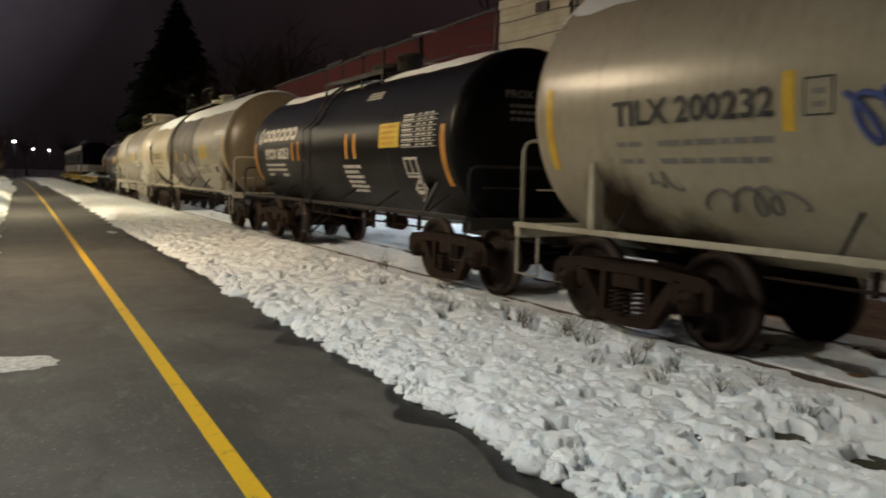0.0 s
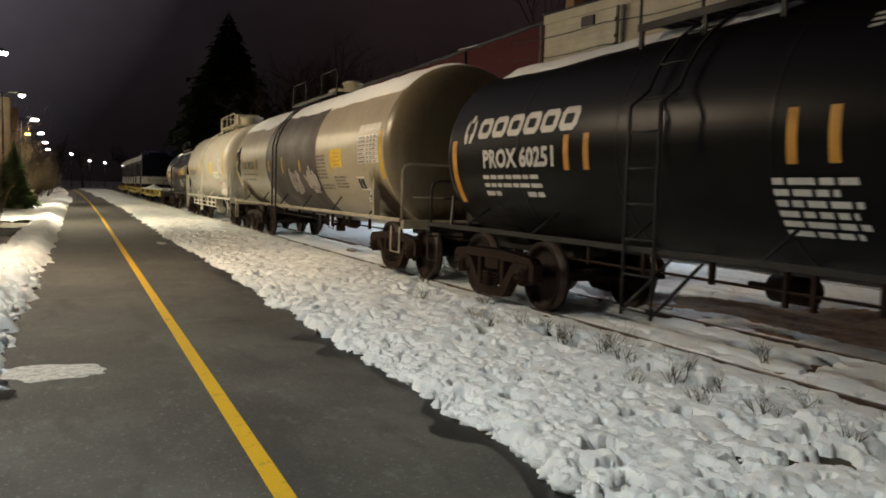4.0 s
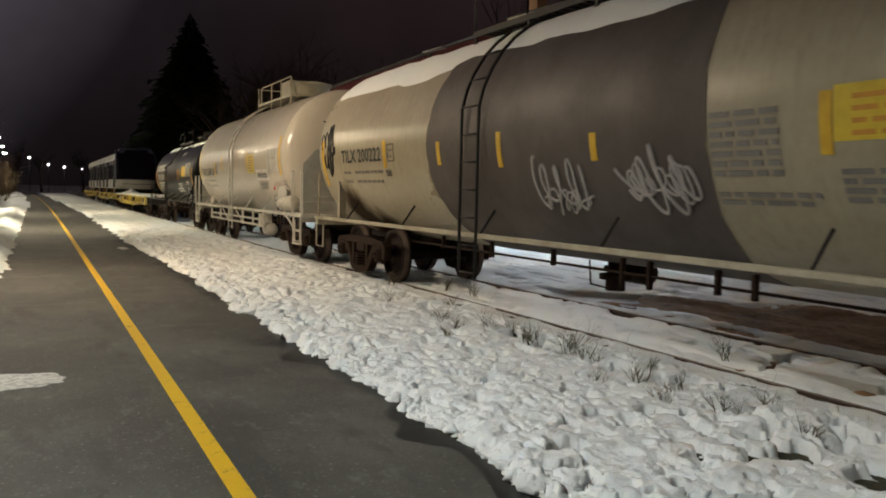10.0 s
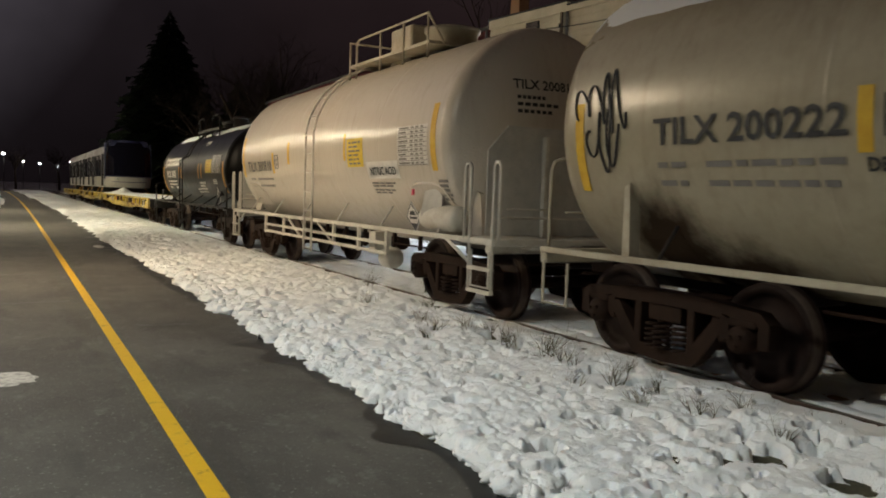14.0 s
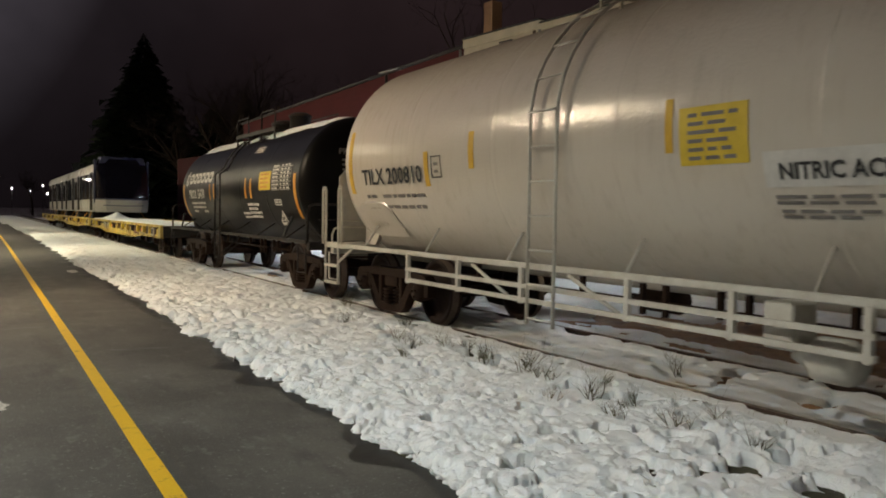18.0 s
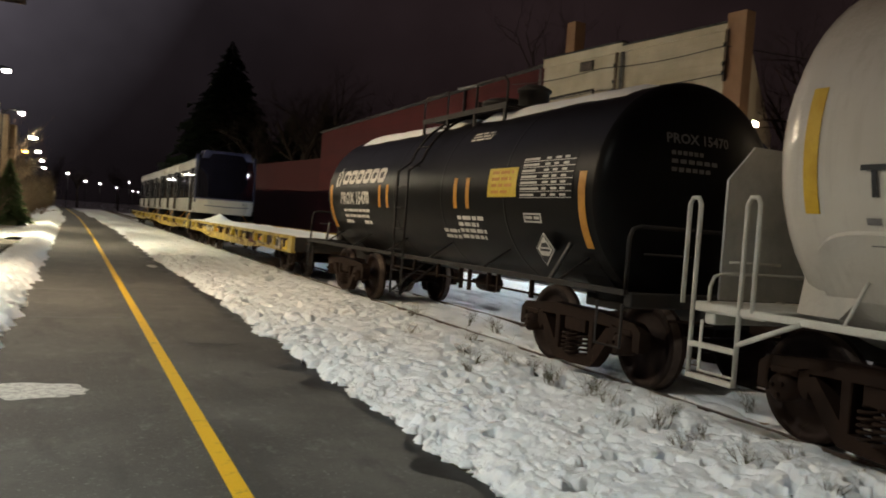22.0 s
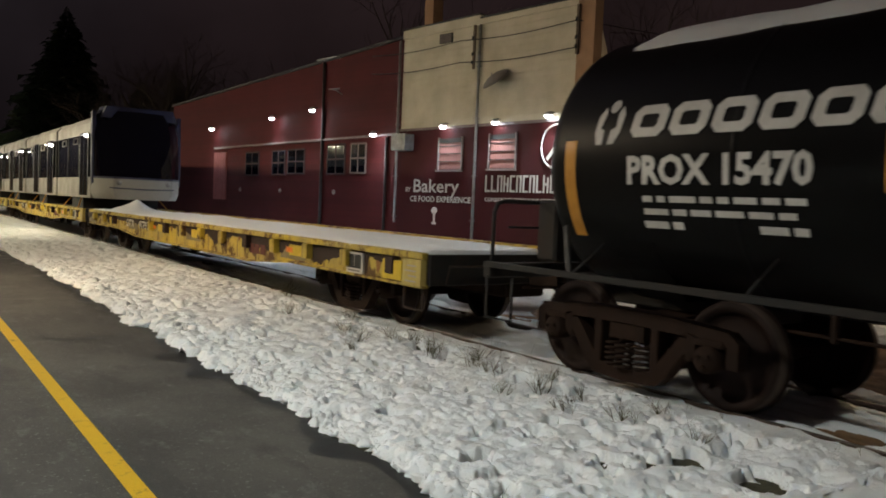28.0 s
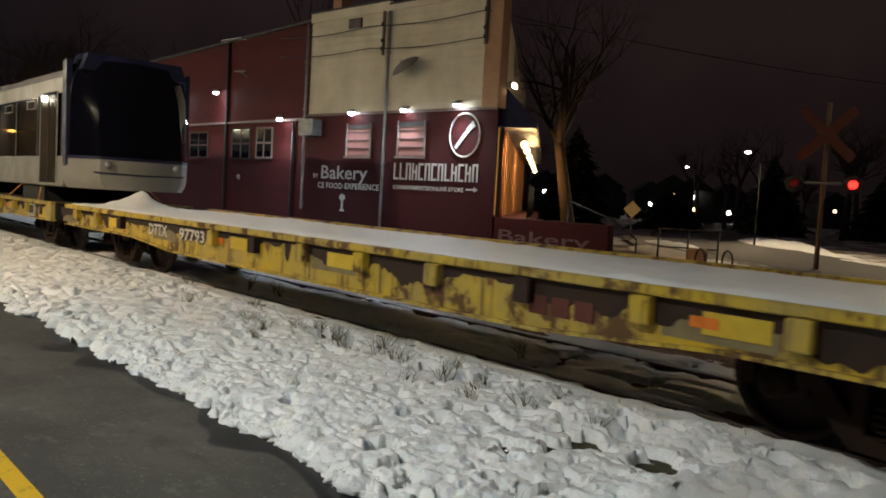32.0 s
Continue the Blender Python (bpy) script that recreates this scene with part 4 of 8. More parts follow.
def bolster_mesh():
    g = Geo()
    g.prism([(-1.05, WHEEL_R + 0.02), (-1.05, WHEEL_R + 0.16), (-0.3, WHEEL_R + 0.24), (0.3, WHEEL_R + 0.24), (1.05, WHEEL_R + 0.16), (1.05, WHEEL_R + 0.02), (0.5, WHEEL_R - 0.10), (-0.5, WHEEL_R - 0.10)], "y", -0.2, 0.2)
    g.lathe([(0.0, WHEEL_R + 0.33), (0.2, WHEEL_R + 0.33), (0.2, WHEEL_R + 0.22)], "z", (0, 0, 0), 16)
    for q in (-1, 1):
        g.tube([(-0.85, q * 0.40, WHEEL_R - 0.06), (0.85, q * 0.40, WHEEL_R - 0.06)], 0.05, 8)
        g.box(-0.78, -0.70, q * 0.36 - 0.06, q * 0.36 + 0.06, WHEEL_R - 0.2, WHEEL_R + 0.12, 0.01)
        g.box(0.70, 0.78, q * 0.36 - 0.06, q * 0.36 + 0.06, WHEEL_R - 0.2, WHEEL_R + 0.12, 0.01)
    return g.mesh("bolster", STEEL)


BOLSTER = bolster_mesh()
SPUN = []      # wheelsets that turn: (object, place in its truck)


def truck(car, y, base=0.89):
    t = part("truck", BOLSTER, STEEL, car, "rusty brown four-wheeled freight truck", pose(0, y, RAIL))
    for s in (0, 1):
        part("side_frame", SIDE_FRAMES[s], STEEL, t)
    for s in (-1, 1):
        for q in (-0.17, 0.0, 0.17):
            part("spring", SPRING, STEEL, t, "", pose(s * (1.0 + (0.06 if q == 0 else 0)), q, WHEEL_R - 0.13))
    for q in (-1, 1):
        w = part("wheelset", WHEELSET, WHEEL, t, "dark iron wheel pair on its axle", pose(0, q * base, WHEEL_R))
        SPUN.append((w, q * base))
        for h in (0, 180):
            part("axle_bearing", BEARING, STEEL, t, "", pose(0, q * base, WHEEL_R, 0, 0, h))
    return t


def coupler(car, y, s):
    """Knuckle coupler and hose at the end y; s is +1 at the far end."""
    g = Geo()
    g.box(-0.07, 0.07, min(y, y + s * 0.55), max(y, y + s * 0.55), 0.80, 0.94, 0.015)
    g.prism([(-0.14, y + s * 0.50), (0.16, y + s * 0.50), (0.18, y + s * 0.72), (0.08, y + s * 0.78), (0.06, y + s * 0.64), (-0.10, y + s * 0.66), (-0.16, y + s * 0.74)], "z", 0.74, 1.0)
    part("coupler", g, STEEL, car, "rusty knuckle coupler")
    part("air_hose", Geo().tube([(0.28, y + s * 0.1, 0.78), (0.26, y + s * 0.35, 0.62), (0.16, y + s * 0.55, 0.46), (0.08, y + s * 0.72, 0.52)], 0.022, 8), RUBBER, car, "black rubber air hose")


def ladder(car, y, z0, z1, mat, w=0.42, x=-1.5, n=8, R=1.45, za=2.3):
    """Ladder that stands before the tank and then bends over it to the top."""
    lad = part("ladder", Geo(), mat, car)
    for q in (0, 1):
        pts = [(x, y + q * w, z0), (x, y + q * w, za + 0.3)]
        for k in range(7):
            a = radians(20 + 9 * k)
            pts.append((-(R + 0.09) * math.cos(a), y + q * w, za + (R + 0.09) * math.sin(a)))
        part("stile", Geo().tube(pts, 0.02, 6), mat, lad)
    for k in range(n):
        z = z0 + 0.06 + k * 0.34
        xx = x if z < za + 0.2 else -math.sqrt(max((R + 0.09) ** 2 - (z - za) ** 2, 0.04))
        if z > za + R * 0.9:
            break
        part("rung", Geo().tube([(xx, y, z), (xx, y + w, z)], 0.012, 6), mat, lad)
    return lad


def tank_head(R, za, y0, head):
    """Domed end that looks back along the track."""
    prof = [(max(R * math.sin(radians(90 * k / 10)), 0.001), y0 - head * math.cos(radians(90 * k / 10))) for k in range(11)]
    return Geo().lathe(prof, "y", (0, 0, za), 56)


def tank_body(R, za, y0, y1, head, seg=56):
    g = Geo()
    prof = [(R, y0)]
    seams = [y0 + (y1 - y0) * k / 5 for k in range(1, 5)]
    for s in seams:
        prof += [(R, s - 0.04), (R, s - 0.015), (R + 0.003, s - 0.005), (R + 0.003, s + 0.005), (R, s + 0.015), (R, s + 0.04)]
    prof.insert(1, (R, y0 + 0.05))
    prof.append((R, y1 - 0.05))
    for k in range(9):
        a = radians(90 - 90 * k / 8)
        prof.append((max(R * math.sin(a), 0.001), y1 + head * math.cos(a)))
    g.lathe(prof, "y", (0, 0, za), seg)
    return g


def snow_cap(R, za, y0, y1, half=34, seed=1, gap=None):
    """Snow lying along the crown of a tank, ragged at both borders."""
    n = int((y1 - y0) / 0.08)
    g = Geo()
    m = 13
    ys = np.linspace(y0, y1, n)
    wav = lambda k: 10 * (cloud(ys, ys * 0 + k, 1.7, seed) - 0.5) + 2.5 * (cloud(ys, ys * 0 + k, 0.3, seed + 1) - 0.5)
    lo, hi = half + wav(3.0), half + wav(8.0)
    vs, fs = [], []
    for i, y in enumerate(ys):
        for j in range(m):
            u = j / (m - 1)
            a = radians(90 + lo[i] - (lo[i] + hi[i]) * u)
            t = 0.055 * (1 - (2 * u - 1) ** 6) * (0.6 + 0.8 * cloud(y, u * 3.0, 0.5, seed + 2)) * min(1, i / 3, (n - 1 - i) / 3) - 0.004
            vs.append(((R + t) * math.cos(a), y, za + (R + t) * math.sin(a)))
    for i in range(n - 1):
        for j in range(m - 1):
            fs.append((i * m + j, i * m + j + 1, (i + 1) * m + j + 1, (i + 1) * m + j))
    return g.add(vs, fs, True)


def saddle(R, za, y, w=0.5):
    g = Geo()
    pts = []
    for k in range(13):
        a = radians(215 + 110 * k / 12)
        pts.append((R * 1.003 * math.cos(a), za + R * 1.003 * math.sin(a)))
    g.prism(pts + [(0.55, 0.86), (-0.55, 0.86)], "y", y - w / 2, y + w / 2)
    return g


def tank_car(name, label, ends, tank, trucks, R, za, paint, trim, head=0.55):
    """The shared body of a tank car. ends: pulling faces; tank: cylinder; trucks: centres, along the train."""
    mid = (ends[0] + ends[1]) / 2
    car = thing(name, label, "tank car", pose(XA, mid, 0), "cars of the freight train")
    L = lambda u: u - mid
    part("tank", tank_body(R, za, L(tank[0]), L(tank[1]), head), paint, car)
    part("tank_head", tank_head(R, za, L(tank[0]), head), BROWN_HEAD if paint is BEIGE else paint, car, "domed tank end stained brown" if paint is BEIGE else "")
    for q in trucks:
        truck(car, L(q))
        part("saddle", saddle(R, za, L(q)), paint, car)
    e0, e1 = L(ends[0]) + 0.55, L(ends[1]) - 0.55
    for a, b in ((e0, L(trucks[0]) + 0.9), (L(trucks[1]) - 0.9, e1)):
        part("stub_sill", Geo().box(-0.28, 0.28, a, b, 0.72, 0.98, 0.015), BLACK_TRIM, car, "black stub sill")
    for y, s in ((e0, -1), (e1, 1)):
        coupler(car, y, s)
        part("end_sill", Geo().box(-1.42, 1.42, y - 0.06, y + 0.06, 0.92, 1.07, 0.012), trim, car)
        part("brake_lever", Geo().tube([(-0.9, y, 0.80), (-0.1, y + s * 0.05, 0.78), (-0.05, y + s * 0.1, 1.0)], 0.016, 6), STEEL, car)
    for x in (-1.44, 1.44):
        part("side_rail", Geo().box(x - 0.03, x + 0.03, e0, e1, 1.035, 1.095, 0.008), trim, car, "long running rail below the tank")
    for k in range(6):
        y = e0 + (e1 - e0) * (k + 0.7) / 6.4
        for s in (-1, 1):
            part("rail_bracket", Geo().tube([(s * 1.43, y, 1.06), (s * R * math.cos(radians(38)), y, za - R * math.sin(radians(38)))], 0.016, 6), WHITE_TRIM if paint is WHITE else BLACK_TRIM, car)
    # brake rigging below the tank
    part("brake_pipe", Geo().tube([(-0.62, L(trucks[0]) + 1.3, 0.76), (-0.62, L(trucks[1]) - 1.3, 0.76)], 0.017, 6), STEEL, car)
    part("brake_cylinder", Geo().lathe([(0, -0.35), (0.13, -0.35), (0.15, -0.3), (0.15, 0.15), (0.10, 0.2), (0.03, 0.22), (0.03, 0.5)], "y", (0.35, 0.4, 0.66), 16), STEEL, car)
    span = trucks[1] - trucks[0]
    for k, z in ((0.20, 0.70), (0.31, 0.68), (0.345, 0.68), (0.42, 0.62), (0.455, 0.62), (0.56, 0.72), (0.68, 0.70), (0.80, 0.72)):
        y = L(trucks[0]) + k * span
        part("pipe_hanger", Geo().box(-0.65, -0.59, y - 0.025, y + 0.025, z, za - R + 0.12, 0.005), STEEL, car)
    return car, L, e0, e1


def scribble(R, za, y, z, w, h, loops, seed, r=0.012):
    """Looping spray-paint strokes that spell nothing."""
    rnd = random.Random(seed)
    g = Geo()
    n = 24 * loops
    p = [rnd.uniform(0, 6.3) for _ in range(4)]
    pts = []
    for k in range(n):
        u = k / (n - 1)
        a = y - w * (u + 0.10 * math.sin(2 * math.pi * loops * u * 1.0 + p[0]) + 0.05 * math.sin(9 * u + p[1]))
        b = z + h * (0.5 + 0.34 * math.sin(2 * math.pi * loops * u + p[2]) * (1 - 0.4 * math.sin(5 * u + p[3])) + 0.12 * math.sin(23 * u + p[1]))
        pts.append(on_tank(R, za, a, b, 0.012))
    g.tube(pts, r, 5)
    return g


def tank_marks(car, L, R, za):
    """Short words for the marks on one car; all places are along the train and up the side."""

    def plate(name, mat, u1, u0, z0, z1, label="", out=0.006):
        return part(name, patch(Geo(), R, za, L(min(u0, u1)), L(max(u0, u1)), z0, z1, out), mat, car, label)

    def print_rows(name, mat, u1, u0, z1, rows, height, gap, seed):
        rnd = random.Random(seed)
        for i in range(rows):
            a = L(u1)
            end = L(u0) + rnd.uniform(0, 0.25) * (u1 - u0) * (i % 2)
            g = Geo()
            while a > end + 0.03:
                w = min(rnd.uniform(0.08, 0.26), a - end)
                patch(g, R, za, a - w, a, z1 - i * (height + gap) - height, z1 - i * (height + gap), 0.009)
                a -= w + 0.045
            ob = part(name, g, mat, car)
            ob["kind"] = "stuff"

    def frame_box(name, mat, u1, u0, z0, z1, t=0.015):
        g = Geo()
        a, b = L(u0), L(u1)
        for q in ((a, b, z1 - t, z1), (a, b, z0, z0 + t), (a, a + t, z0 + t, z1 - t), (b - t, b, z0 + t, z1 - t)):
            patch(g, R, za, *q)
        return part(name, g, mat, car)

    def words(name, mat, text, u, z, size, span=0, bold=0.004, label=""):
        return part(name, letter_tank(Geo(), text, R, za, L(u), z, size, span, bold), mat, car, label)

    def chart(u1, u0, z0, z1, paper, ink, rows=8, seed=4):
        plate("data_chart", paper, u1, u0, z0, z1, "printed data panel")
        rnd = random.Random(seed)
        h = (z1 - z0) / rows
        for i in range(rows):
            g = Geo()
            zz = z1 - (i + 0.5) * h
            patch(g, R, za, L(u0) + 0.02, L(u1) - 0.02, zz - 0.37 * h - 0.004, zz - 0.37 * h + 0.004, 0.010)
            for q in range(4):
                a = L(u1) - 0.04 - (u1 - u0 - 0.1) * (0, 0.46, 0.64, 0.82)[q]
                w = (u1 - u0) * (0.36 if q == 0 else 0.11) * rnd.uniform(0.7, 1)
                patch(g, R, za, a - w, a, zz - 0.12 * h, zz + 0.26 * h, 0.010)
            part("chart_print", g, ink, car)["kind"] = "stuff"

    def placard(u, z, s=0.19):
        """A diamond plate held upright off the tank on a bracket."""
        x = on_tank(R, za, 0, z + s * 0.7, 0.05)[0]
        at = pose(x, L(u), z, 0, -14, 0)
        holder = part("placard", Geo().prism([(s, 0), (0, s), (-s, 0), (0, -s)], "x", -0.006, 0.006), INK_WHITE, car, "white diamond hazard placard", at)
        k = s * 0.86
        g = Geo()
        for q in range(4):
            c0, c1 = ((k, 0), (0, k), (-k, 0), (0, -k))[q], ((0, k), (-k, 0), (0, -k), (k, 0))[q]
            g.tube([(-0.008, *c0), (-0.008, *c1)], 0.006, 4)
        part("placard_line", g, INK_BLACK, holder)
        part("placard_sign", Geo().prism([(-s * 0.42, s * 0.12), (s * 0.42, s * 0.12), (s * 0.3, s * 0.36), (-s * 0.2, s * 0.42)], "x", -0.009, -0.0065), INK_BLACK, holder)
        part("placard_sign", Geo().box(-0.009, -0.0065, -s * 0.5, s * 0.5, -s * 0.12, s * 0.02), INK_BLACK, holder)
        part("placard_sign", Geo().prism([(-s * 0.5, -s * 0.40), (s * 0.5, -s * 0.40), (0, -s * 0.90)], "x", -0.009, -0.0065), INK_BLACK, holder)
        part("bracket", Geo().box(0.0061, 0.16, -0.03, 0.03, -0.05, 0.05), BLACK_TRIM, holder)

    def spray(mat, u, z, w, h, loops, seed, r=0.012):
        part("graffiti", scribble(R, za, L(u), z, w, h, loops, seed, r), mat, car, "looping spray-paint scrawl")

    return plate, print_rows, frame_box, words, chart, placard, spray


def head_words(car, R, za, y0, head, text, mat, x, z, size, span):
    """Words painted on the domed end that looks back along the track."""
    vs, fs = glyphs(text, size, 1.0, 0.004)
    vs = spanned(vs, span)
    out = [(x + a, y0 - head * math.sqrt(max(1 - ((x + a) ** 2 + (z + b - za) ** 2) / (R * R), 0)) - 0.012, z + b) for a, b in vs]
    part("end_number", Geo().add(out, fs), mat, car, "stencilled number on the tank end")
    for k, w in enumerate((0.42, 0.62, 0.52)):
        zz = z - 0.13 - 0.09 * k
        g, n = Geo(), 6
        for i in range(n):
            a, b = x + 0.05 + w * i / n, x + 0.05 + w * (i + 0.75) / n
            g.add([(p, y0 - head * math.sqrt(max(1 - (p * p + (q - za) ** 2) / (R * R), 0)) - 0.012, q) for p, q in ((a, zz), (b, zz), (b, zz + 0.045), (a, zz + 0.045))], [(0, 1, 2, 3)])
        part("end_print", g, mat, car)["kind"] = "stuff"


def end_rails(car, e0, e1, z, mat, r=0.022):
    """Hand rails across both ends with rounded shoulders."""
    for y, s in ((e0, 1), (e1, -1)):
        yy = y + s * 0.06
        x = 1.40
        part("end_hand_rail", Geo().tube([(-x, yy, 1.07), (-x, yy, z - 0.12), (-x + 0.04, yy, z - 0.03), (-x + 0.13, yy, z), (x - 0.13, yy, z), (x - 0.04, yy, z - 0.03), (x, yy, z - 0.12), (x, yy, 1.07)], r, 8), mat, car, "hand rail across the car end")
        for q in (-1, 1):
            step = part("sill_step", Geo().tube([(q * 1.44, y + s * 0.04, 0.95), (q * 1.44, y + s * 0.04, 0.52), (q * 1.44, y + s * 0.44, 0.52), (q * 1.44, y + s * 0.44, 0.95)], 0.016, 6), mat, car)
        part("end_ladder_rung", Geo().tube([(-1.2, yy, 1.45), (-0.6, yy, 1.45)], 0.012, 6), mat, car)


def top_fittings(car, L, u, R, za, mat, dome, hand_rail=True, length=3.2, z_rail=0.62):
    """Manway, valve housing and grated platform on the crown."""
    top = za + R
    y = L(u)
    part("manway", Geo().lathe([(0.34, -0.12), (0.34, 0.22), (0.40, 0.22), (0.40, 0.28), (0.30, 0.33), (0.0, 0.35)], "z", (0.1, y, top), 20), dome, car, "round bolted manway")
    part("valve_housing", Geo().lathe([(0.24, -0.1), (0.24, 0.34), (0.27, 0.34), (0.27, 0.38), (0.16, 0.44), (0.0, 0.45)], "z", (0.05, y - 0.95, top), 18), dome, car)
    part("valve", Geo().lathe([(0.07, -0.05), (0.07, 0.18), (0.11, 0.18), (0.11, 0.24), (0.04, 0.25), (0.03, 0.36), (0.08, 0.37), (0.0, 0.38)], "z", (0.0, y + 0.75, top), 12), STEEL, car)
    plat = part("platform", Geo(), mat, car)
    w0, w1 = -0.72, -0.22
    for q in range(int(length / 0.16)):
        yy = y - length / 2 + q * 0.16
        part("grating_bar", Geo().box(w0, w1, yy, yy + 0.07, top - 0.015, top + 0.015), mat, plat)
    for x in (w0, w1):
        part("platform_edge", Geo().box(x - 0.02, x + 0.02, y - length / 2, y + length / 2, top - 0.04, top + 0.04), mat, plat)
    for q in range(4):
        yy = y - length / 2 + 0.05 + q * (length - 0.1) / 3
        part("platform_leg", Geo().box(w0 - 0.015, w0 + 0.015, yy - 0.03, yy + 0.03, za + math.sqrt(R * R - w0 * w0) - 0.03, top - 0.03), mat, plat)
    if hand_rail:
        for yy, s in ((y - length / 2 + 0.02, 1), (y + length / 2 - 0.02, -1)):
            part("platform_rail", Geo().tube([(w0, yy, top), (w0, yy, top + z_rail - 0.1), (w0, yy + s * 0.1, top + z_rail), (w0, yy + s * length * 0.32, top + z_rail), (w0, yy + s * length * 0.32, top)], 0.018, 6), mat, plat)
        part("platform_rail", Geo().tube([(0.75, y - length / 2, top), (0.75, y - length / 2, top + z_rail), (0.75, y + length / 2, top + z_rail), (0.75, y + length / 2, top)], 0.018, 6), mat, plat)


TRAIN = []


def grey_band(car, L, R, za, u0, u1):
    g = Geo()
    n = 48
    for i in range(n + 1):
        ang = radians(262 - 224 * i / n)
        wob = 0.05 * math.sin(i * 0.31) + (0.03 if i % 5 == 0 else 0)
        for y in (L(u0) + wob * 0.6, L((u0 + u1) / 2), L(u1) - wob):
            g.v.append(((R + 0.008) * math.cos(ang), y, za + (R + 0.008) * math.sin(ang)))
    for i in range(n):
        for j in range(2):
            g.f.append((i * 3 + j, i * 3 + j + 1, i * 3 + j + 4, i * 3 + j + 3))
            g.s.append(True)
    part("grey_band", g, GREY_BAND, car, "dull grey repainted band round the tank")


def number_block(m, mat, small, text, u, bar_mat, d=0.0):
    plate, print_rows, frame_box, words, chart, placard, spray = m
    words("car_number", mat, text, u, 2.075 + d, 0.305, 1.78, 0.006, "stencilled car number")
    print_rows("load_limit_print", small, u - 0.02, u - 0.33, 1.925 + d, 2, 0.048, 0.11, 7)
    print_rows("load_limit_print", small, u - 0.55, u - 1.75, 1.925 + d, 2, 0.048, 0.11, 8)
    plate("side_stripe", bar_mat, u - 1.84, u - 1.95, 1.95 + d * 0.3, 2.38 + d * 0.3, "yellow reflective stripe")
    frame_box("stencil_box", mat, u - 2.02, u - 2.26, 2.05 + d * 0.3, 2.32 + d * 0.3)
    print_rows("stencil", small, u - 2.09, u - 2.19, 2.24 + d * 0.3, 2, 0.04, 0.05, 3)


def beige_car(label, ends, tank, trucks, number, seed, band=None):
    R, za = 1.52, 2.32
    car, L, e0, e1 = tank_car("tank_car", label, ends, tank, trucks, R, za, BEIGE, BEIGE_TRIM, 0.5)
    m = tank_marks(car, L, R, za)
    plate, print_rows, frame_box, words, chart, placard, spray = m
    t0, t1 = tank
    if band:
        grey_band(car, L, R, za, *band)
    part("snow_cap", snow_cap(R, za, L(t0) - 0.05, L(t1) + 0.05, 52, seed), SNOW, car, "snow lying on the crown")
    end_rails(car, e0, e1, 2.0, BEIGE_TRIM)
    number_block(m, INK_BLACK, INK_GREY, "TILX " + number, t1 - 1.19, REFLEX)
    plate("end_stripe", REFLEX, t1 - 0.13, t1 - 0.25, 1.66, 2.50, "yellow reflective stripe")
    plate("end_stripe", REFLEX, t0 + 0.22, t0 + 0.08, 1.74, 2.60, "yellow reflective stripe")
    u = t0 - 21.75
    for a, z0, z1 in ((30.85, 1.96, 2.27), (29.29, 1.90, 2.31), (27.54, 1.93, 2.20)):
        plate("side_stripe", REFLEX, u + a, u + a - 0.10, z0, z1, "yellow reflective stripe", 0.014)
    print_rows("service_print", INK_GREY, u + 26.0, u + 25.33, 2.27, 7, 0.045, 0.033, 21)
    print_rows("service_print", INK_GREY, u + 26.0, u + 25.06, 1.62, 2, 0.04, 0.03, 22)
    plate("warning_panel", PANEL_YELLOW, u + 24.89, u + 24.18, 1.99, 2.37, "yellow warning panel")
    plate("side_stripe", REFLEX, u + 25.0, u + 24.90, 1.90, 2.34, "yellow reflective stripe")
    print_rows("panel_print", REFLEX_DIM, u + 24.75, u + 24.3, 2.30, 4, 0.035, 0.045, 23)
    print_rows("service_print", INK_GREY, u + 24.86, u + 24.06, 1.80, 4, 0.04, 0.03, 24)
    chart(u + 23.14, u + 22.03, 2.03, 2.55, INK_WHITE, INK_GREY, 7, 5)
    plate("chart_title", INK_WHITE, u + 23.14, u + 22.0, 2.62, 2.76)
    plate("label_box", INK_WHITE, u + 23.40, u + 22.99, 1.51, 1.79, "white framed label")
    for a in (23.37, 23.18):
        plate("label_print", INK_BLACK, u + a, u + a - 0.16, 1.54, 1.75, "", 0.009)
    placard(u + 22.70, 1.39)
    top_fittings(car, L, u + 29.2, R, za, BLACK_TRIM, BEIGE_TRIM, True, 4.2, 0.55)
    ladder(car, L(u + 29.62), 0.55, 3.7, BLACK_TRIM, 0.42, -1.58, 10, R, za)
    for y in (t1 - 0.80, t0 + 0.72):
        part("end_bracket", Geo().prism([(L(y) - 0.05, 1.08), (L(y) + 0.05, 1.08), (L(y) + 0.05, 1.72), (L(y) - 0.02, 1.76)], "x", -1.42, -1.30), BEIGE_TRIM, car, "beige upright bracket")
    head_words(car, R, za, L(t0), 0.5, "TILX " + number, INK_GREY, -0.10, 2.80, 0.15, 0.9)
    part("outlet_valve", Geo().lathe([(0.0, -0.34), (0.12, -0.34), (0.12, -0.20), (0.20, -0.20), (0.20, -0.14), (0.10, -0.12), (0.10, 0.12)], "z", (0, L(u + 28.9), za - R - 0.02), 16), STEEL, car, "rusty bottom outlet valve")
    part("outlet_chain", Geo().tube([(-0.25, L(u + 29.1), 0.80), (-0.3, L(u + 29.0), 0.52), (-0.28, L(u + 28.7), 0.50), (-0.2, L(u + 28.6), 0.8)], 0.012, 5), STEEL, car)
    TRAIN.append(car)
    return car, L, m


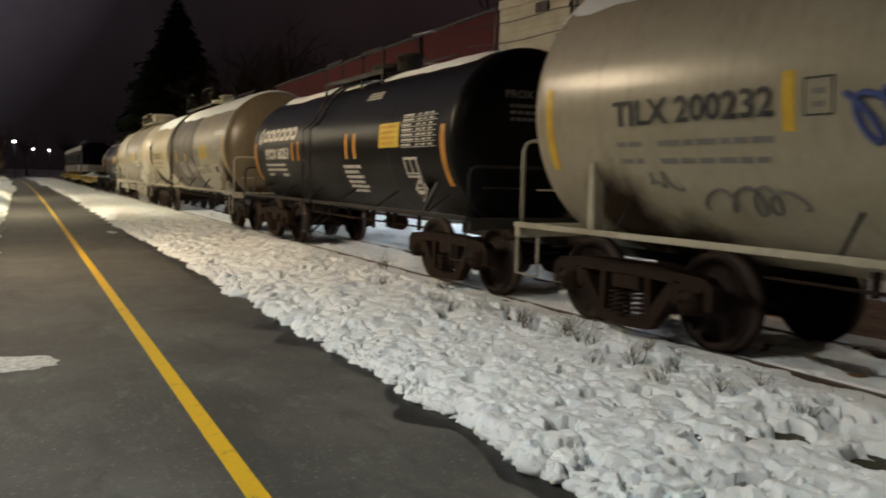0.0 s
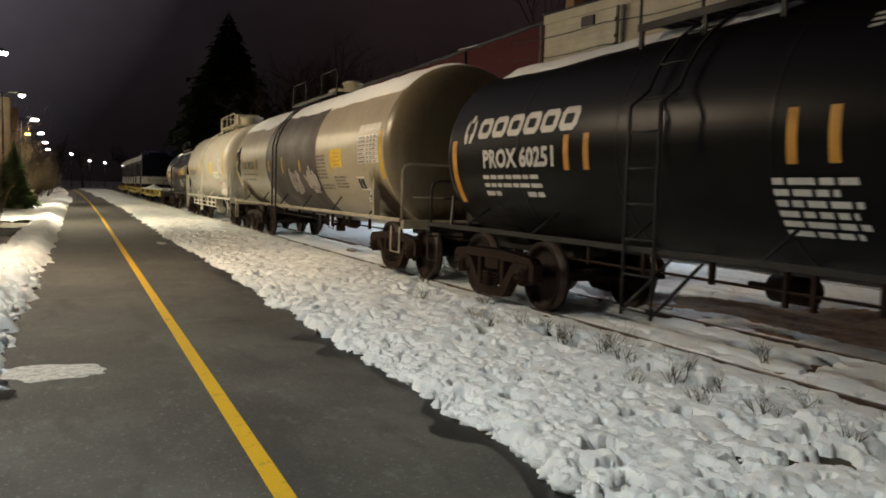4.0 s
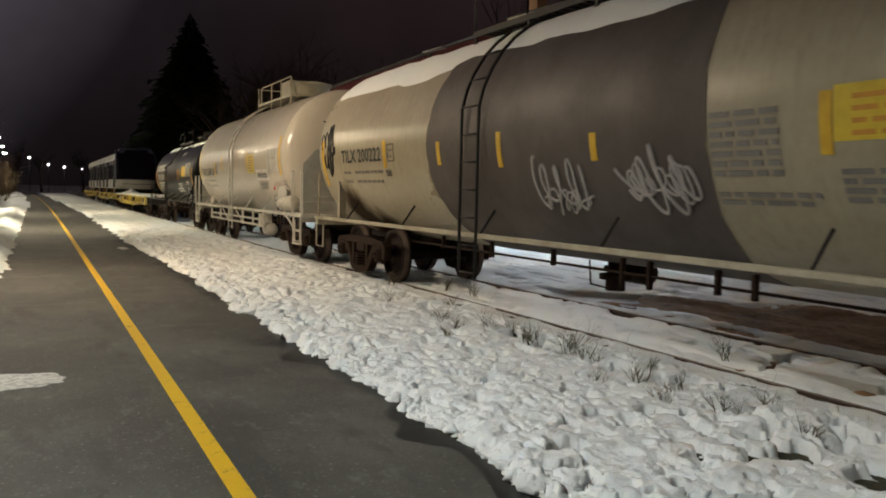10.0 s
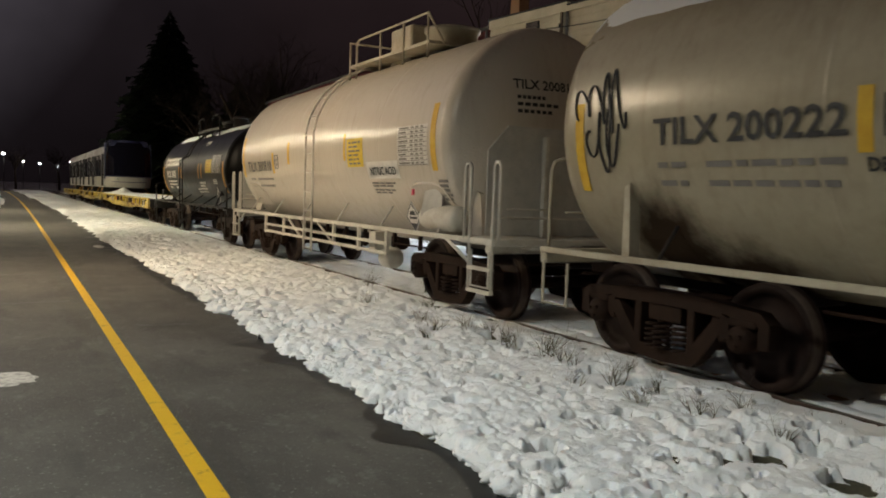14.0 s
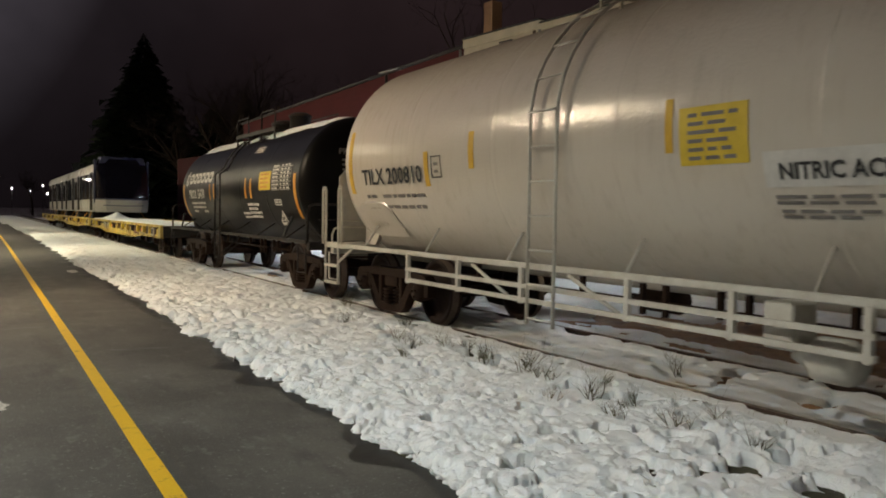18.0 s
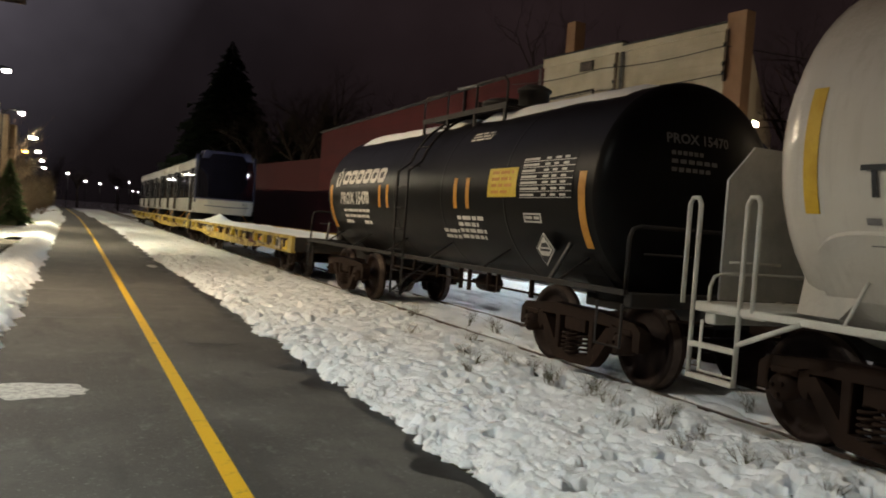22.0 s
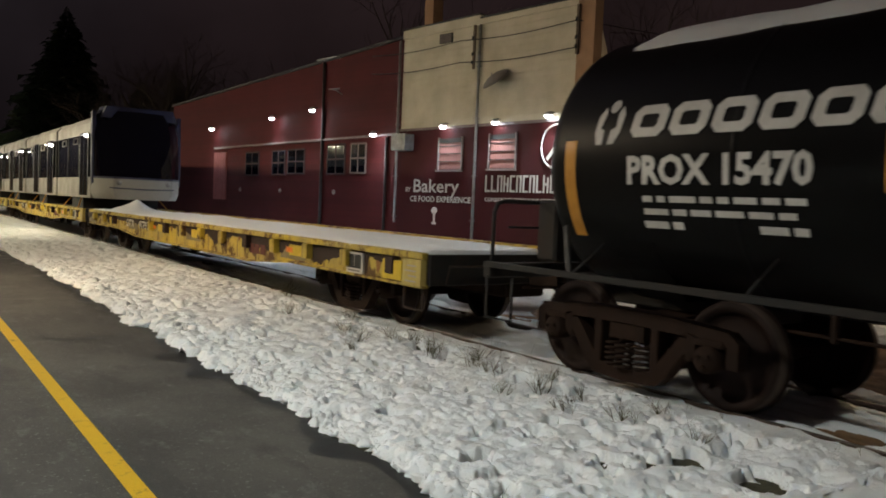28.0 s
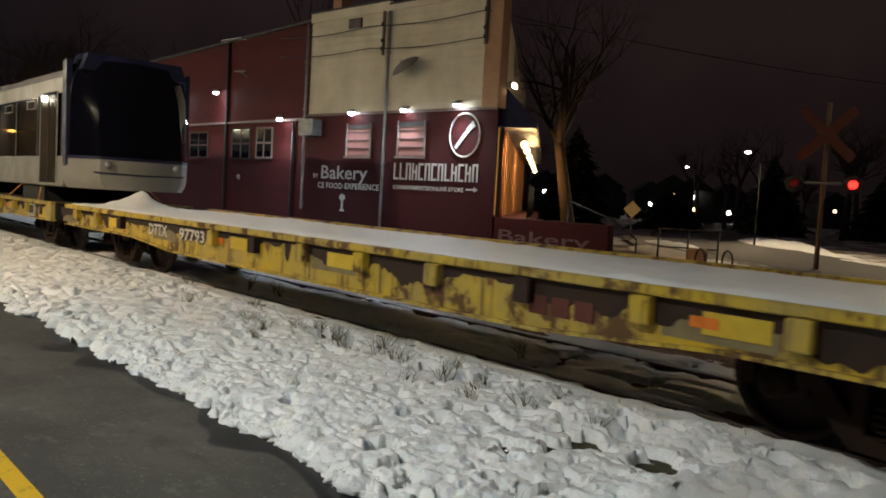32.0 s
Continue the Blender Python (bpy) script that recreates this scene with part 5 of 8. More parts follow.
car_a, L_a, marks_a = beige_car("weathered beige tank car with rust stains and blue graffiti", (-8.1, 8.07), (-7.0, 7.02), (-5.6, 6.1), "200232", 5)
GRAFFITI_BLUE = plain("blue_spray_paint", (0.05, 0.07, 0.22), 0.6)
marks_a[6](GRAFFITI_BLUE, 3.55, 1.80, 1.6, 0.45, 5, 31, 0.025)
marks_a[6](INK_GREY, 4.83, 1.20, 0.9, 0.36, 4, 33, 0.012)
marks_a[6](INK_GREY, 5.5, 1.42, 0.35, 0.25, 2, 36, 0.010)
car_c, L_c, marks_c = beige_car("beige tank car with a broad grey band, graffiti and snow", (20.5, 36.75), (21.75, 35.75), (22.4, 34.8), "200222", 9, (26.06, 31.12))
marks_c[6](INK_PALE, 28.62, 1.38, 0.85, 0.62, 4, 41, 0.02)
marks_c[6](INK_PALE, 27.15, 1.42, 0.90, 0.58, 5, 42, 0.02)
marks_c[6](INK_PALE, 28.5, 1.34, 0.8, 0.30, 6, 43, 0.016)
marks_c[6](INK_PALE, 27.05, 1.50, 0.8, 0.42, 7, 46, 0.016)
marks_c[6](INK_BLACK, 35.60, 2.10, 0.66, 0.80, 4, 44, 0.011)
marks_c[6](INK_BLACK, 35.45, 1.85, 0.42, 0.60, 3, 45, 0.011)
marks_c[3]("stencil", INK_BLACK, "DEF", 32.66, 1.83, 0.13)


SHIELD_GREY = plain("pale_grey_shield_paint", (0.47, 0.46, 0.42), 0.45)


def white_car():
    R, za = 1.53, 2.34
    ends, tank, trucks = (36.75, 49.5), (38.35, 48.15), (38.85, 47.55)
    car, L, e0, e1 = tank_car("tank_car", "glossy white acid tank car with white end platforms", ends, tank, trucks, R, za, WHITE, WHITE_TRIM, 0.5)
    m = tank_marks(car, L, R, za)
    plate, print_rows, frame_box, words, chart, placard, spray = m
    number_block(m, INK_BLACK, INK_GREY, "TILX 200810", 47.57, REFLEX, -0.09)
    plate("end_stripe", REFLEX, 48.04, 47.92, 1.86, 2.78, "yellow reflective stripe")
    plate("end_stripe", REFLEX, 38.63, 38.49, 1.90, 2.78, "yellow reflective stripe")
    plate("side_stripe", REFLEX, 44.68, 44.57, 2.10, 2.52, "yellow reflective stripe")
    plate("side_stripe", REFLEX, 41.69, 41.61, 2.10, 2.53, "yellow reflective stripe")
    plate("warning_panel", PANEL_YELLOW, 41.54, 40.89, 1.99, 2.44, "yellow warning panel")
    print_rows("panel_print", INK_GREY, 41.45, 40.98, 2.39, 6, 0.03, 0.036, 52)
    plate("name_board", INK_WHITE, 40.78, 39.66, 1.80, 2.06, "white board with the load's name")
    words("load_name", INK_BLACK, "NITRIC ACID", 40.65, 1.86, 0.165, 0.9, 0.004, "black lettering")
    print_rows("service_print", INK_GREY, 40.72, 39.9, 1.74, 2, 0.025, 0.02, 53)
    print_rows("service_print", INK_GREY, 40.70, 39.98, 1.63, 2, 0.025, 0.02, 54)
    chart(39.63, 38.72, 1.98, 2.52, INK_WHITE, INK_GREY, 9, 6)
    print_rows("service_print", INK_GREY, 38.55, 38.28, 1.78, 5, 0.04, 0.025, 55)
    placard(39.48, 1.27, 0.23)
    # side truss with steps
    for z, a, b in ((0.86, 39.9, 46.2), (0.72, 39.9, 46.2)):
        for x in (-1.5, 1.5):
            part("side_truss_rail", Geo().box(x - 0.022, x + 0.022, L(a), L(b), z - 0.022, z + 0.022), WHITE_TRIM, car, "white lower side rail")
    for a in (39.95, 41.0, 42.1, 43.65, 44.9, 46.15):
        for x in (-1.5, 1.5):
            part("side_truss_post", Geo().box(x - 0.025, x + 0.025, L(a) - 0.03, L(a) + 0.03, 0.68, 1.05, 0.006), WHITE_TRIM, car)
    for a, b in ((43.9, 44.6), (42.2, 42.9)):
        part("side_truss_brace", Geo().tube([(-1.5, L(a), 0.74), (-1.5, L(b), 1.02)], 0.02, 6), WHITE_TRIM, car)
    ladder(car, L(43.02), 0.50, 3.8, WHITE_TRIM, 0.42, -1.58, 11, R, za)
    # end platforms, posts, steps and head shields
    for y, s in ((e0, 1), (e1, -1)):
        part("end_platform", Geo().box(-1.46, 1.46, min(y - s * 0.2, y + s * 0.62), max(y - s * 0.2, y + s * 0.62), 1.02, 1.10, 0.01), WHITE_TRIM, car)
        for x in (-1.46, 1.46):
            for q in (-0.16, 0.36):
                yy, d = y + s * q, s * (0.13 if q > 0 else -0.13)
                part("platform_post", Geo().tube([(x, yy, 0.46), (x, yy, 1.93), (x, yy + d * 0.25, 1.985), (x, yy + d * 0.75, 1.985), (x, yy + d, 1.93), (x, yy + d, 1.07)], 0.021, 8), WHITE_TRIM, car, "white looped hand hold")
            for z in (0.47, 0.74):
                part("platform_step", Geo().box(x - 0.03, x + 0.03, y + min(-s * 0.16, s * 0.36), y + max(-s * 0.16, s * 0.36), z - 0.02, z + 0.02), WHITE_TRIM, car)
            part("platform_brace", Geo().tube([(x, y + s * 0.36, 0.80), (x, y + s * 0.95, 1.05)], 0.022, 6), WHITE_TRIM, car)
        a, ys = 1.28, y + (0.06 if s < 0 else 0.30)
        shield = [(-a, 1.12), (-a, 2.15), (-a + 0.28, 2.46), (a - 0.28, 2.46), (a, 2.15), (a, 1.12)]
        part("head_shield", Geo().prism(shield, "y", ys - 0.012, ys + 0.012), SHIELD_GREY, car, "pale grey steel head shield")
        part("shield_rib", Geo().box(-0.5, -0.44, ys - s * 0.055 - 0.04, ys - s * 0.055 + 0.04, 1.10, 2.35, 0.008), WHITE_TRIM, car)
        part("shield_rib", Geo().box(0.44, 0.5, ys - s * 0.055 - 0.04, ys - s * 0.055 + 0.04, 1.10, 2.35, 0.008), WHITE_TRIM, car)
        part("tank_gusset", Geo().prism([(y + s * 0.62, 1.10), (y + s * 1.0, 1.10), (y + s * 1.55, 1.72), (y + s * 1.15, 1.78), (y + s * 0.70, 1.62)], "x", -1.12, -1.06), WHITE, car)
    for u, span in ((38.95, 0.62), (47.45, 0.62)):
        g, n = Geo(), 14
        for i in range(n + 1):
            a = -1 + 2 * i / n
            top_z = 1.32 + 0.42 * math.sqrt(max(1 - a ** 4, 0))
            for z in (0.95, 1.15, top_z - 0.02, top_z):
                g.v.append(on_tank(R, za, L(u) + a * span, z, 0.022 if z < top_z else 0.0))
        for i in range(n):
            for k in range(3):
                g.f.append((4 * i + k, 4 * i + k + 1, 4 * i + k + 5, 4 * i + k + 4))
                g.s.append(False)
        part("saddle_pad", g, WHITE, car, "white pad welded on above the truck")
    part("brake_board", Geo().prism([(0.0, 0.0), (0.34, 0.0), (0.42, 0.10), (0.34, 0.42), (0.10, 0.46), (0.0, 0.36)], "x", -0.015, 0.015), SHIELD_GREY, car, "blue-grey steel board", pose(-1.34, L(38.58), 1.22, 0, 0, 14))
    part("tag", Geo().box(-0.01, 0.01, -0.03, 0.03, -0.04, 0.04), plain("pink_red_tag", (0.7, 0.06, 0.12), 0.5), car, "small red tag", pose(-1.43, L(39.28), 1.62))
    part("air_reservoir", Geo().lathe([(0.0, -0.50), (0.12, -0.48), (0.17, -0.40), (0.17, 0.40), (0.12, 0.48), (0.0, 0.50)], "y", (-1.28, L(38.65), 1.29), 20), WHITE_TRIM, car, "white air tank")
    part("brake_valve", Geo().lathe([(0, -0.2), (0.13, -0.2), (0.16, -0.14), (0.16, 0.1), (0.1, 0.16), (0.04, 0.3)], "y", (-1.25, L(40.35), 0.62), 14), WHITE_TRIM, car)
    part("valve_box", Geo().box(-1.42, -1.14, L(40.55), L(40.8), 0.66, 1.0, 0.015), WHITE_TRIM, car)
    # crown
    top = za + R
    part("dome_box", Geo().box(-0.45, 0.45, L(41.5), L(42.3), top - 0.1, top + 0.55, 0.03), BEIGE_TRIM, car, "tan valve box on the crown")
    part("dome", Geo().lathe([(0.42, -0.14), (0.42, 0.34), (0.46, 0.34), (0.46, 0.40), (0.2, 0.45), (0, 0.46)], "z", (0, L(40.9), top), 22), BEIGE_TRIM, car)
    part("crown_platform", Geo().box(-0.78, 0.78, L(40.2), L(43.4), top + 0.0, top + 0.05), BEIGE_TRIM, car)
    for k, u in enumerate((43.35, 43.05, 42.0, 41.1, 40.25)):
        part("crown_post", Geo().tube([(-0.78, L(u), top - 0.25), (-0.78, L(u), top + 0.44)], 0.019, 6), BEIGE_TRIM, car)
    part("crown_rail", Geo().tube([(-0.78, L(43.05), top + 0.36), (-0.78, L(42.95), top + 0.46), (-0.78, L(40.25), top + 0.46), (-0.78, L(39.7), top - 0.1)], 0.018, 8), BEIGE_TRIM, car)
    part("crown_rail", Geo().tube([(-0.78, L(43.35), top + 0.40), (-0.80, L(43.35), top + 0.46), (0.80, L(43.35), top + 0.46), (0.95, L(43.35), top + 0.36), (0.95, L(43.35), top)], 0.018, 8), BEIGE_TRIM, car)
    head_words(car, R, za, L(tank[0]), 0.5, "TILX 200810", INK_BLACK, -0.72, 2.98, 0.17, 0.95)
    end_rails(car, e0 - 0.1, e1 + 0.1, 1.35, WHITE_TRIM, 0.016)
    TRAIN.append(car)


white_car()


def maker_blocks(car, L, R, za, u, z, h, w):
    """The maker's mark: an emblem of two bent bars and a dot, then six alike hollow leaning blocks."""
    def at(a, b):
        return on_tank(R, za, L(u) - a - 0.16 * (b - z), b, 0.008)

    def bent(name, outline):
        part(name, Geo().add([at(a, b) for a, b in outline], [tuple(range(len(outline)))]), INK_WHITE, car)

    for q in (-1, 1):
        c = -0.27
        bent("emblem", [(c + q * 0.03, z - 0.05), (c + q * 0.10, z - 0.05), (c + q * 0.15, z + 0.06), (c + q * 0.15, z + 0.22), (c + q * 0.10, z + 0.30), (c + q * 0.07, z + 0.24), (c + q * 0.09, z + 0.10), (c + q * 0.04, z + 0.08)])
    bent("emblem", [(-0.27 + 0.055 * math.cos(k * 0.785), z + 0.30 + 0.065 * math.sin(k * 0.785)) for k in range(8)])
    step, r, t = w / 6, 0.06, 0.08
    for k in range(6):
        a0, a1, z0, z1 = k * step, (k + 0.88) * step, z, z + h
        outer = [(a0 + r, z0), (a1 - r, z0), (a1, z0 + r), (a1, z1 - r), (a1 - r, z1), (a0 + r, z1), (a0, z1 - r), (a0, z0 + r)]
        b0, b1, y0, y1, q = a0 + t + 0.01, a1 - t - 0.01, z0 + t, z1 - t, 0.02
        inner = [(b0 + q, y0), (b1 - q, y0), (b1, y0 + q), (b1, y1 - q), (b1 - q, y1), (b0 + q, y1), (b0, y1 - q), (b0, y0 + q)]
        g = Geo().add([at(a, b) for a, b in outer + inner], [(j, (j + 1) % 8, 8 + (j + 1) % 8, 8 + j) for j in range(8)])
        part("maker_block", g, INK_WHITE, car)


def black_car(label, ends, tank, trucks, seed, number):
    R, za = 1.28, 2.13
    car, L, e0, e1 = tank_car("tank_car", label, ends, tank, trucks, R, za, BLACK, BLACK_TRIM, 0.45)
    m = tank_marks(car, L, R, za)
    plate, print_rows, frame_box, words, chart, placard, spray = m
    t0, t1 = tank
    u = t1 - 60.72
    part("snow_cap", snow_cap(R, za, L(t0) + 0.35, L(t0) + 4.05, 31, seed), SNOW, car, "snow lying on the crown")
    part("snow_cap", snow_cap(R, za, L(t0) + 4.6, L(t1) - 0.3, 31, seed + 1), SNOW, car, "snow lying on the crown")
    maker_blocks(car, L, R, za, u + 59.84, 2.30, 0.28, 2.45)
    words("car_number", INK_WHITE, "PROX " + number, u + (59.83 if seed == 17 else 59.62), 1.91, 0.32, 1.69 if seed == 17 else 1.76, 0.012, "white stencilled car number")
    print_rows("load_limit_print", INK_WHITE, u + 59.68, u + 58.2, 1.80, 2, 0.052, 0.06, seed + 5)
    print_rows("load_limit_print", INK_WHITE, u + 59.7, u + 59.3, 1.575, 1, 0.065, 0.05, seed + 6)
    print_rows("load_limit_print", INK_WHITE, u + 58.6, u + 58.15, 1.575, 1, 0.065, 0.05, seed + 7)
    for a, z0, z1 in ((57.66, 1.85, 2.25), (57.27, 1.85, 2.25), (54.51, 1.86, 2.30), (54.12, 1.86, 2.29)):
        plate("side_stripe", REFLEX_DIM, u + a, u + a - 0.10, z0, z1, "orange reflective stripe")
    plate("end_stripe", REFLEX_DIM, u + 60.60, u + 60.46, 1.38, 2.30, "orange reflective stripe")
    plate("end_stripe", REFLEX_DIM, t0 + 0.26, t0 + 0.13, 1.42, 2.30, "orange reflective stripe")
    plate("warning_panel", PANEL_YELLOW, t0 + 2.37, t0 + 1.62, 2.02, 2.40, "yellow warning panel")
    print_rows("panel_print", REFLEX_DIM, t0 + 2.27, t0 + 1.72, 2.36, 4, 0.04, 0.045, 61)
    chart(t0 + 1.55, t0 + 0.37, 2.0, 2.52, BLACK, INK_WHITE, 7, 7)
    d = 0.0 if seed == 17 else 0.72
    print_rows("service_print", INK_WHITE, t0 + 3.34 + d, t0 + 2.55 + d, 1.75, 4 if seed == 17 else 6, 0.055, 0.04, 62)
    if seed == 17:
        print_rows("service_print", INK_WHITE, t0 + 3.91, t0 + 3.4, 1.54, 2, 0.055, 0.04, 63)
    print_rows("service_print", INK_WHITE, t0 + 3.4, t0 + 2.8, 3.05, 3, 0.03, 0.03, 64)
    if seed == 17:
        frame_box("small_sign", INK_WHITE, t0 + 1.46, t0 + 1.06, 1.70, 1.82, 0.022)
        print_rows("service_print", INK_WHITE, t0 + 1.42, t0 + 1.10, 1.78, 1, 0.035, 0.02, 66)
    else:
        frame_box("small_sign", INK_WHITE, t0 + 1.50, t0 + 1.05, 1.54, 1.86, 0.035)
        plate("sign_divider", INK_WHITE, t0 + 1.29, t0 + 1.26, 1.60, 1.825)
        plate("sign_divider", INK_WHITE, t0 + 1.465, t0 + 1.085, 1.60, 1.62, "", 0.007)
    placard(t0 + 0.97, 1.40, 0.20)
    end_rails(car, e0, e1, 1.72, BLACK_TRIM)
    ladder(car, L(u + 55.75), 0.42, 3.4, BLACK_TRIM, 0.44, -1.5, 10, R, za)
    for q in (0, 0.44):
        part("ladder_foot", Geo().tube([(-1.5, L(u + 55.75 + q), 0.45), (-0.9, L(u + 55.75 + q), 0.95)], 0.018, 6), BLACK_TRIM, car)
    top_fittings(car, L, u + 55.6, R, za, BLACK_TRIM, BLACK_TRIM, True, 3.0, 0.42)
    for s, y in ((1, t0 + 0.55), (-1, t1 - 0.35)):
        part("bolster_brace", Geo().box(-0.02, 0.02, -0.03, 0.03, 0, 0.5, 0.008, pose(-1.38, L(y), 1.06, 24 * s, 16, 0)), INK_BLACK, car)
    head_words(car, R, za, L(t0), 0.45, "PROX " + number, INK_GREY, -0.62, 2.66, 0.15, 0.82)
    part("hand_brake", Geo().box(-0.8, -0.3, e1 - 0.35, e1 - 0.05, 1.1, 1.75, 0.03), BLACK_TRIM, car)
    TRAIN.append(car)


black_car("black tank car with white lettering and snow on its crown", (8.07, 20.5), (9.45, 19.55), (9.9, 18.55), 11, "60251")
black_car("black tank car with clean white lettering and orange stripes", (49.5, 61.95), (50.95, 60.58), (51.4, 59.8), 17, "15470")


RUST = grimy("flaking_brown_rust", (0.034, 0.016, 0.009), (0.012, 0.007, 0.005), 0.9, 0.8, 6.0, 0, 0.4)
ORANGE_RUST = grimy("orange_rust_stain", (0.26, 0.12, 0.035), (0.12, 0.05, 0.018), 0.8, 0.8, 5.0, 0, 0.3, (1, 1, 0.3))
GREY_YELLOW = grimy("grey_yellow_paint", (0.24, 0.20, 0.10), (0.13, 0.09, 0.05), 0.7, 0.8, 2.0, 0, 0.1, (1, 1, 0.4), 0.4)
ORANGE_REFLEX = plain("orange_reflector", (0.85, 0.22, 0.01), 0.25)
PALE_YELLOW = grimy("bleached_yellow_paint", (0.52, 0.42, 0.12), (0.30, 0.20, 0.06), 0.6, 0.6, 3.0, 0, 0.1, (1, 1, 1), 0.3)


def flat_car(ends, trucks, label, snow=True, seed=1):
    mid = (ends[0] + ends[1]) / 2
    car = thing("flat_car", label, "flat car", pose(XA, mid, 0), "cars of the freight train")
    L = lambda u: u - mid
    e0, e1 = L(ends[0]) + 0.45, L(ends[1]) - 0.45
    rnd = random.Random(seed)
    for s in (-1, 1):
        x = s * 1.46
        part("side_beam", Geo().prism([(e0, 0.71), (e0 + 3.6, 0.71), (e0 + 5.2, 0.60), (e1 - 5.2, 0.60), (e1 - 3.6, 0.71), (e1, 0.71), (e1, 1.06), (e0, 1.06)], "x", x - 0.02, x + 0.02), YELLOW, car, "rust-streaked yellow side beam")
        part("top_flange", Geo().box(min(x, x + s * 0.10), max(x, x + s * 0.10), e0, e1, 1.02, 1.10, 0.012), YELLOW, car, "chipped yellow deck edge")
        part("bottom_flange", Geo().prism([(e0, 0.69), (e0 + 3.6, 0.69), (e0 + 5.2, 0.58), (e1 - 5.2, 0.58), (e1 - 3.6, 0.69), (e1, 0.69), (e1, 0.72), (e1 - 3.6, 0.72), (e1 - 5.2, 0.61), (e0 + 5.2, 0.61), (e0 + 3.6, 0.72), (e0, 0.72)], "x", min(x, x + s * 0.09), max(x, x + s * 0.09)), YELLOW, car)
        n = 15
        for k in range(n):
            y = e0 + 0.7 + (e1 - e0 - 1.4) * k / (n - 1)
            if k not in (10, 11):
                part("stake_pocket", Geo().box(min(x, x + s * 0.12), max(x, x + s * 0.12), y - 0.09, y + 0.09, 0.80, 1.015, 0.012), YELLOW if k % 4 else RUST, car)
            # ragged rust hung below the deck edge bay by bay, darkened for its shade
            wide, fine = (e1 - e0 - 1.4) / (n - 1), 30
            deep = rnd.choice((0.06, 0.09, 0.13, 0.18))
            pts = [(y, 1.018)] + [(y + wide * i / fine, 1.005 - deep * (0.25 + 1.1 * float(cloud((y + wide * i / fine) * 1.0, seed * 3.0, 0.23, 76)) + 0.25 * rnd.random())) for i in range(fine + 1)] + [(y + wide, 1.018)]
            part("rust_shade_band", Geo().prism(pts, "x", min(x + s * 0.019, x + s * 0.024), max(x + s * 0.019, x + s * 0.024)), RUST, car, "ragged brown rust below the deck edge, darkened for the shade there")
            for q in range(2):
                c, w, h = y + rnd.uniform(0.15, wide - 0.2), rnd.uniform(0.03, 0.10), rnd.uniform(0.14, 0.30)
                pts = [(c - w, 1.018)] + [(c - w + 2 * w * i / 6, 1.0 - h * (0.45 + 0.55 * rnd.random()) * math.sin(math.pi * (i + 0.6) / 7.2)) for i in range(7)] + [(c + w, 1.018)]
                part("rust_run", Geo().prism(pts, "x", min(x + s * 0.018, x + s * 0.0225), max(x + s * 0.018, x + s * 0.0225)), ORANGE_RUST if q else RUST, car, "rust run")
            if k % 4 == 2:
                part("bleached_panel", Geo().box(min(x + s * 0.019, x + s * 0.022), max(x + s * 0.019, x + s * 0.022), y + 0.15, y + wide - 0.15, 0.74, 0.98), GREY_YELLOW, car, "bleached grey-yellow panel")
        for k in (2, 6, 8, 12):
            y = e0 + 1.15 + (e1 - e0 - 1.4) * k / (n - 1)
            part("paint_patch", Geo().box(min(x, x + s * 0.032), max(x, x + s * 0.032), y - 0.25, y + 0.25, 0.80, 0.96), PANEL_YELLOW, car, "fresh yellow paint patch")
        sx = lambda d: (min(x + s * 0.02, x + s * d), max(x + s * 0.02, x + s * d))
        q = part("label_box", Geo().box(*sx(0.055), e0 + 1.44, e0 + 1.86, 0.72, 0.99), INK_WHITE, car, "white framed label")
        for a in (e0 + 1.475, e0 + 1.66):
            part("label_print", Geo().box(*sx(0.060), a, a + 0.165, 0.785, 0.965), INK_BLACK, q)
        part("label_print", Geo().box(*sx(0.060), e0 + 1.50, e0 + 1.80, 0.742, 0.762), INK_GREY, q)
        for y in (e0 + 3.62, e0 + 11.0):
            part("side_reflector", Geo().box(*sx(0.035), y, y + 0.22, 0.84, 0.92), ORANGE_REFLEX, car, "orange reflector plate")
        if s < 0:
            part("number_print", letter_flat(Geo(), "DTTX", x - 0.026, e0 + 13.62, 0.80, 0.24, 0.72, 0.006), INK_WHITE, car, "white painted letters")
            part("number_print", letter_flat(Geo(), "97793", x - 0.026, e0 + 12.45, 0.80, 0.24, 0.86, 0.006), INK_WHITE, car, "white painted number")
        q = Geo()
        for k in range(3):
            y = e0 + 5.35 - k * 0.24
            q.box(*sx(0.03), y - 0.19, y, 0.72, 0.88)
        part("owner_mark", q, SIGN_RED, car, "faded red owner's mark")["kind"] = "stuff"
        part("end_plate", Geo().box(*sx(0.10), e0 + 0.02, e0 + 0.41, 0.70, 1.015), PALE_YELLOW, car)
        part("paint_patch", Geo().box(*sx(0.10), e0 + 0.43, e0 + 0.86, 0.74, 0.97), PANEL_YELLOW, car, "fresh yellow paint patch")
        q = Geo()
        for k in range(4):
            q.box(*sx(0.104), e0 + 0.12, e0 + 0.12 + (0.22, 0.16, 0.24, 0.18)[k], 0.75 + k * 0.06, 0.765 + k * 0.06)
        part("end_print", q, INK_PALE, car)["kind"] = "stuff"
        part("sill_step", Geo().tube([(x, e0 + 0.1, 0.72), (x, e0 + 0.1, 0.42), (x, e0 + 0.5, 0.42), (x, e0 + 0.5, 0.72)], 0.018, 6), RUST, car)
    deck = part("deck", Geo().box(-1.44, 1.44, e0, e1, 1.00, 1.06), WOOD, car, "dark plank deck")
    part("centre_sill", Geo().box(-0.33, 0.33, e0, e1, 0.55, 0.99, 0.02), STEEL, car)
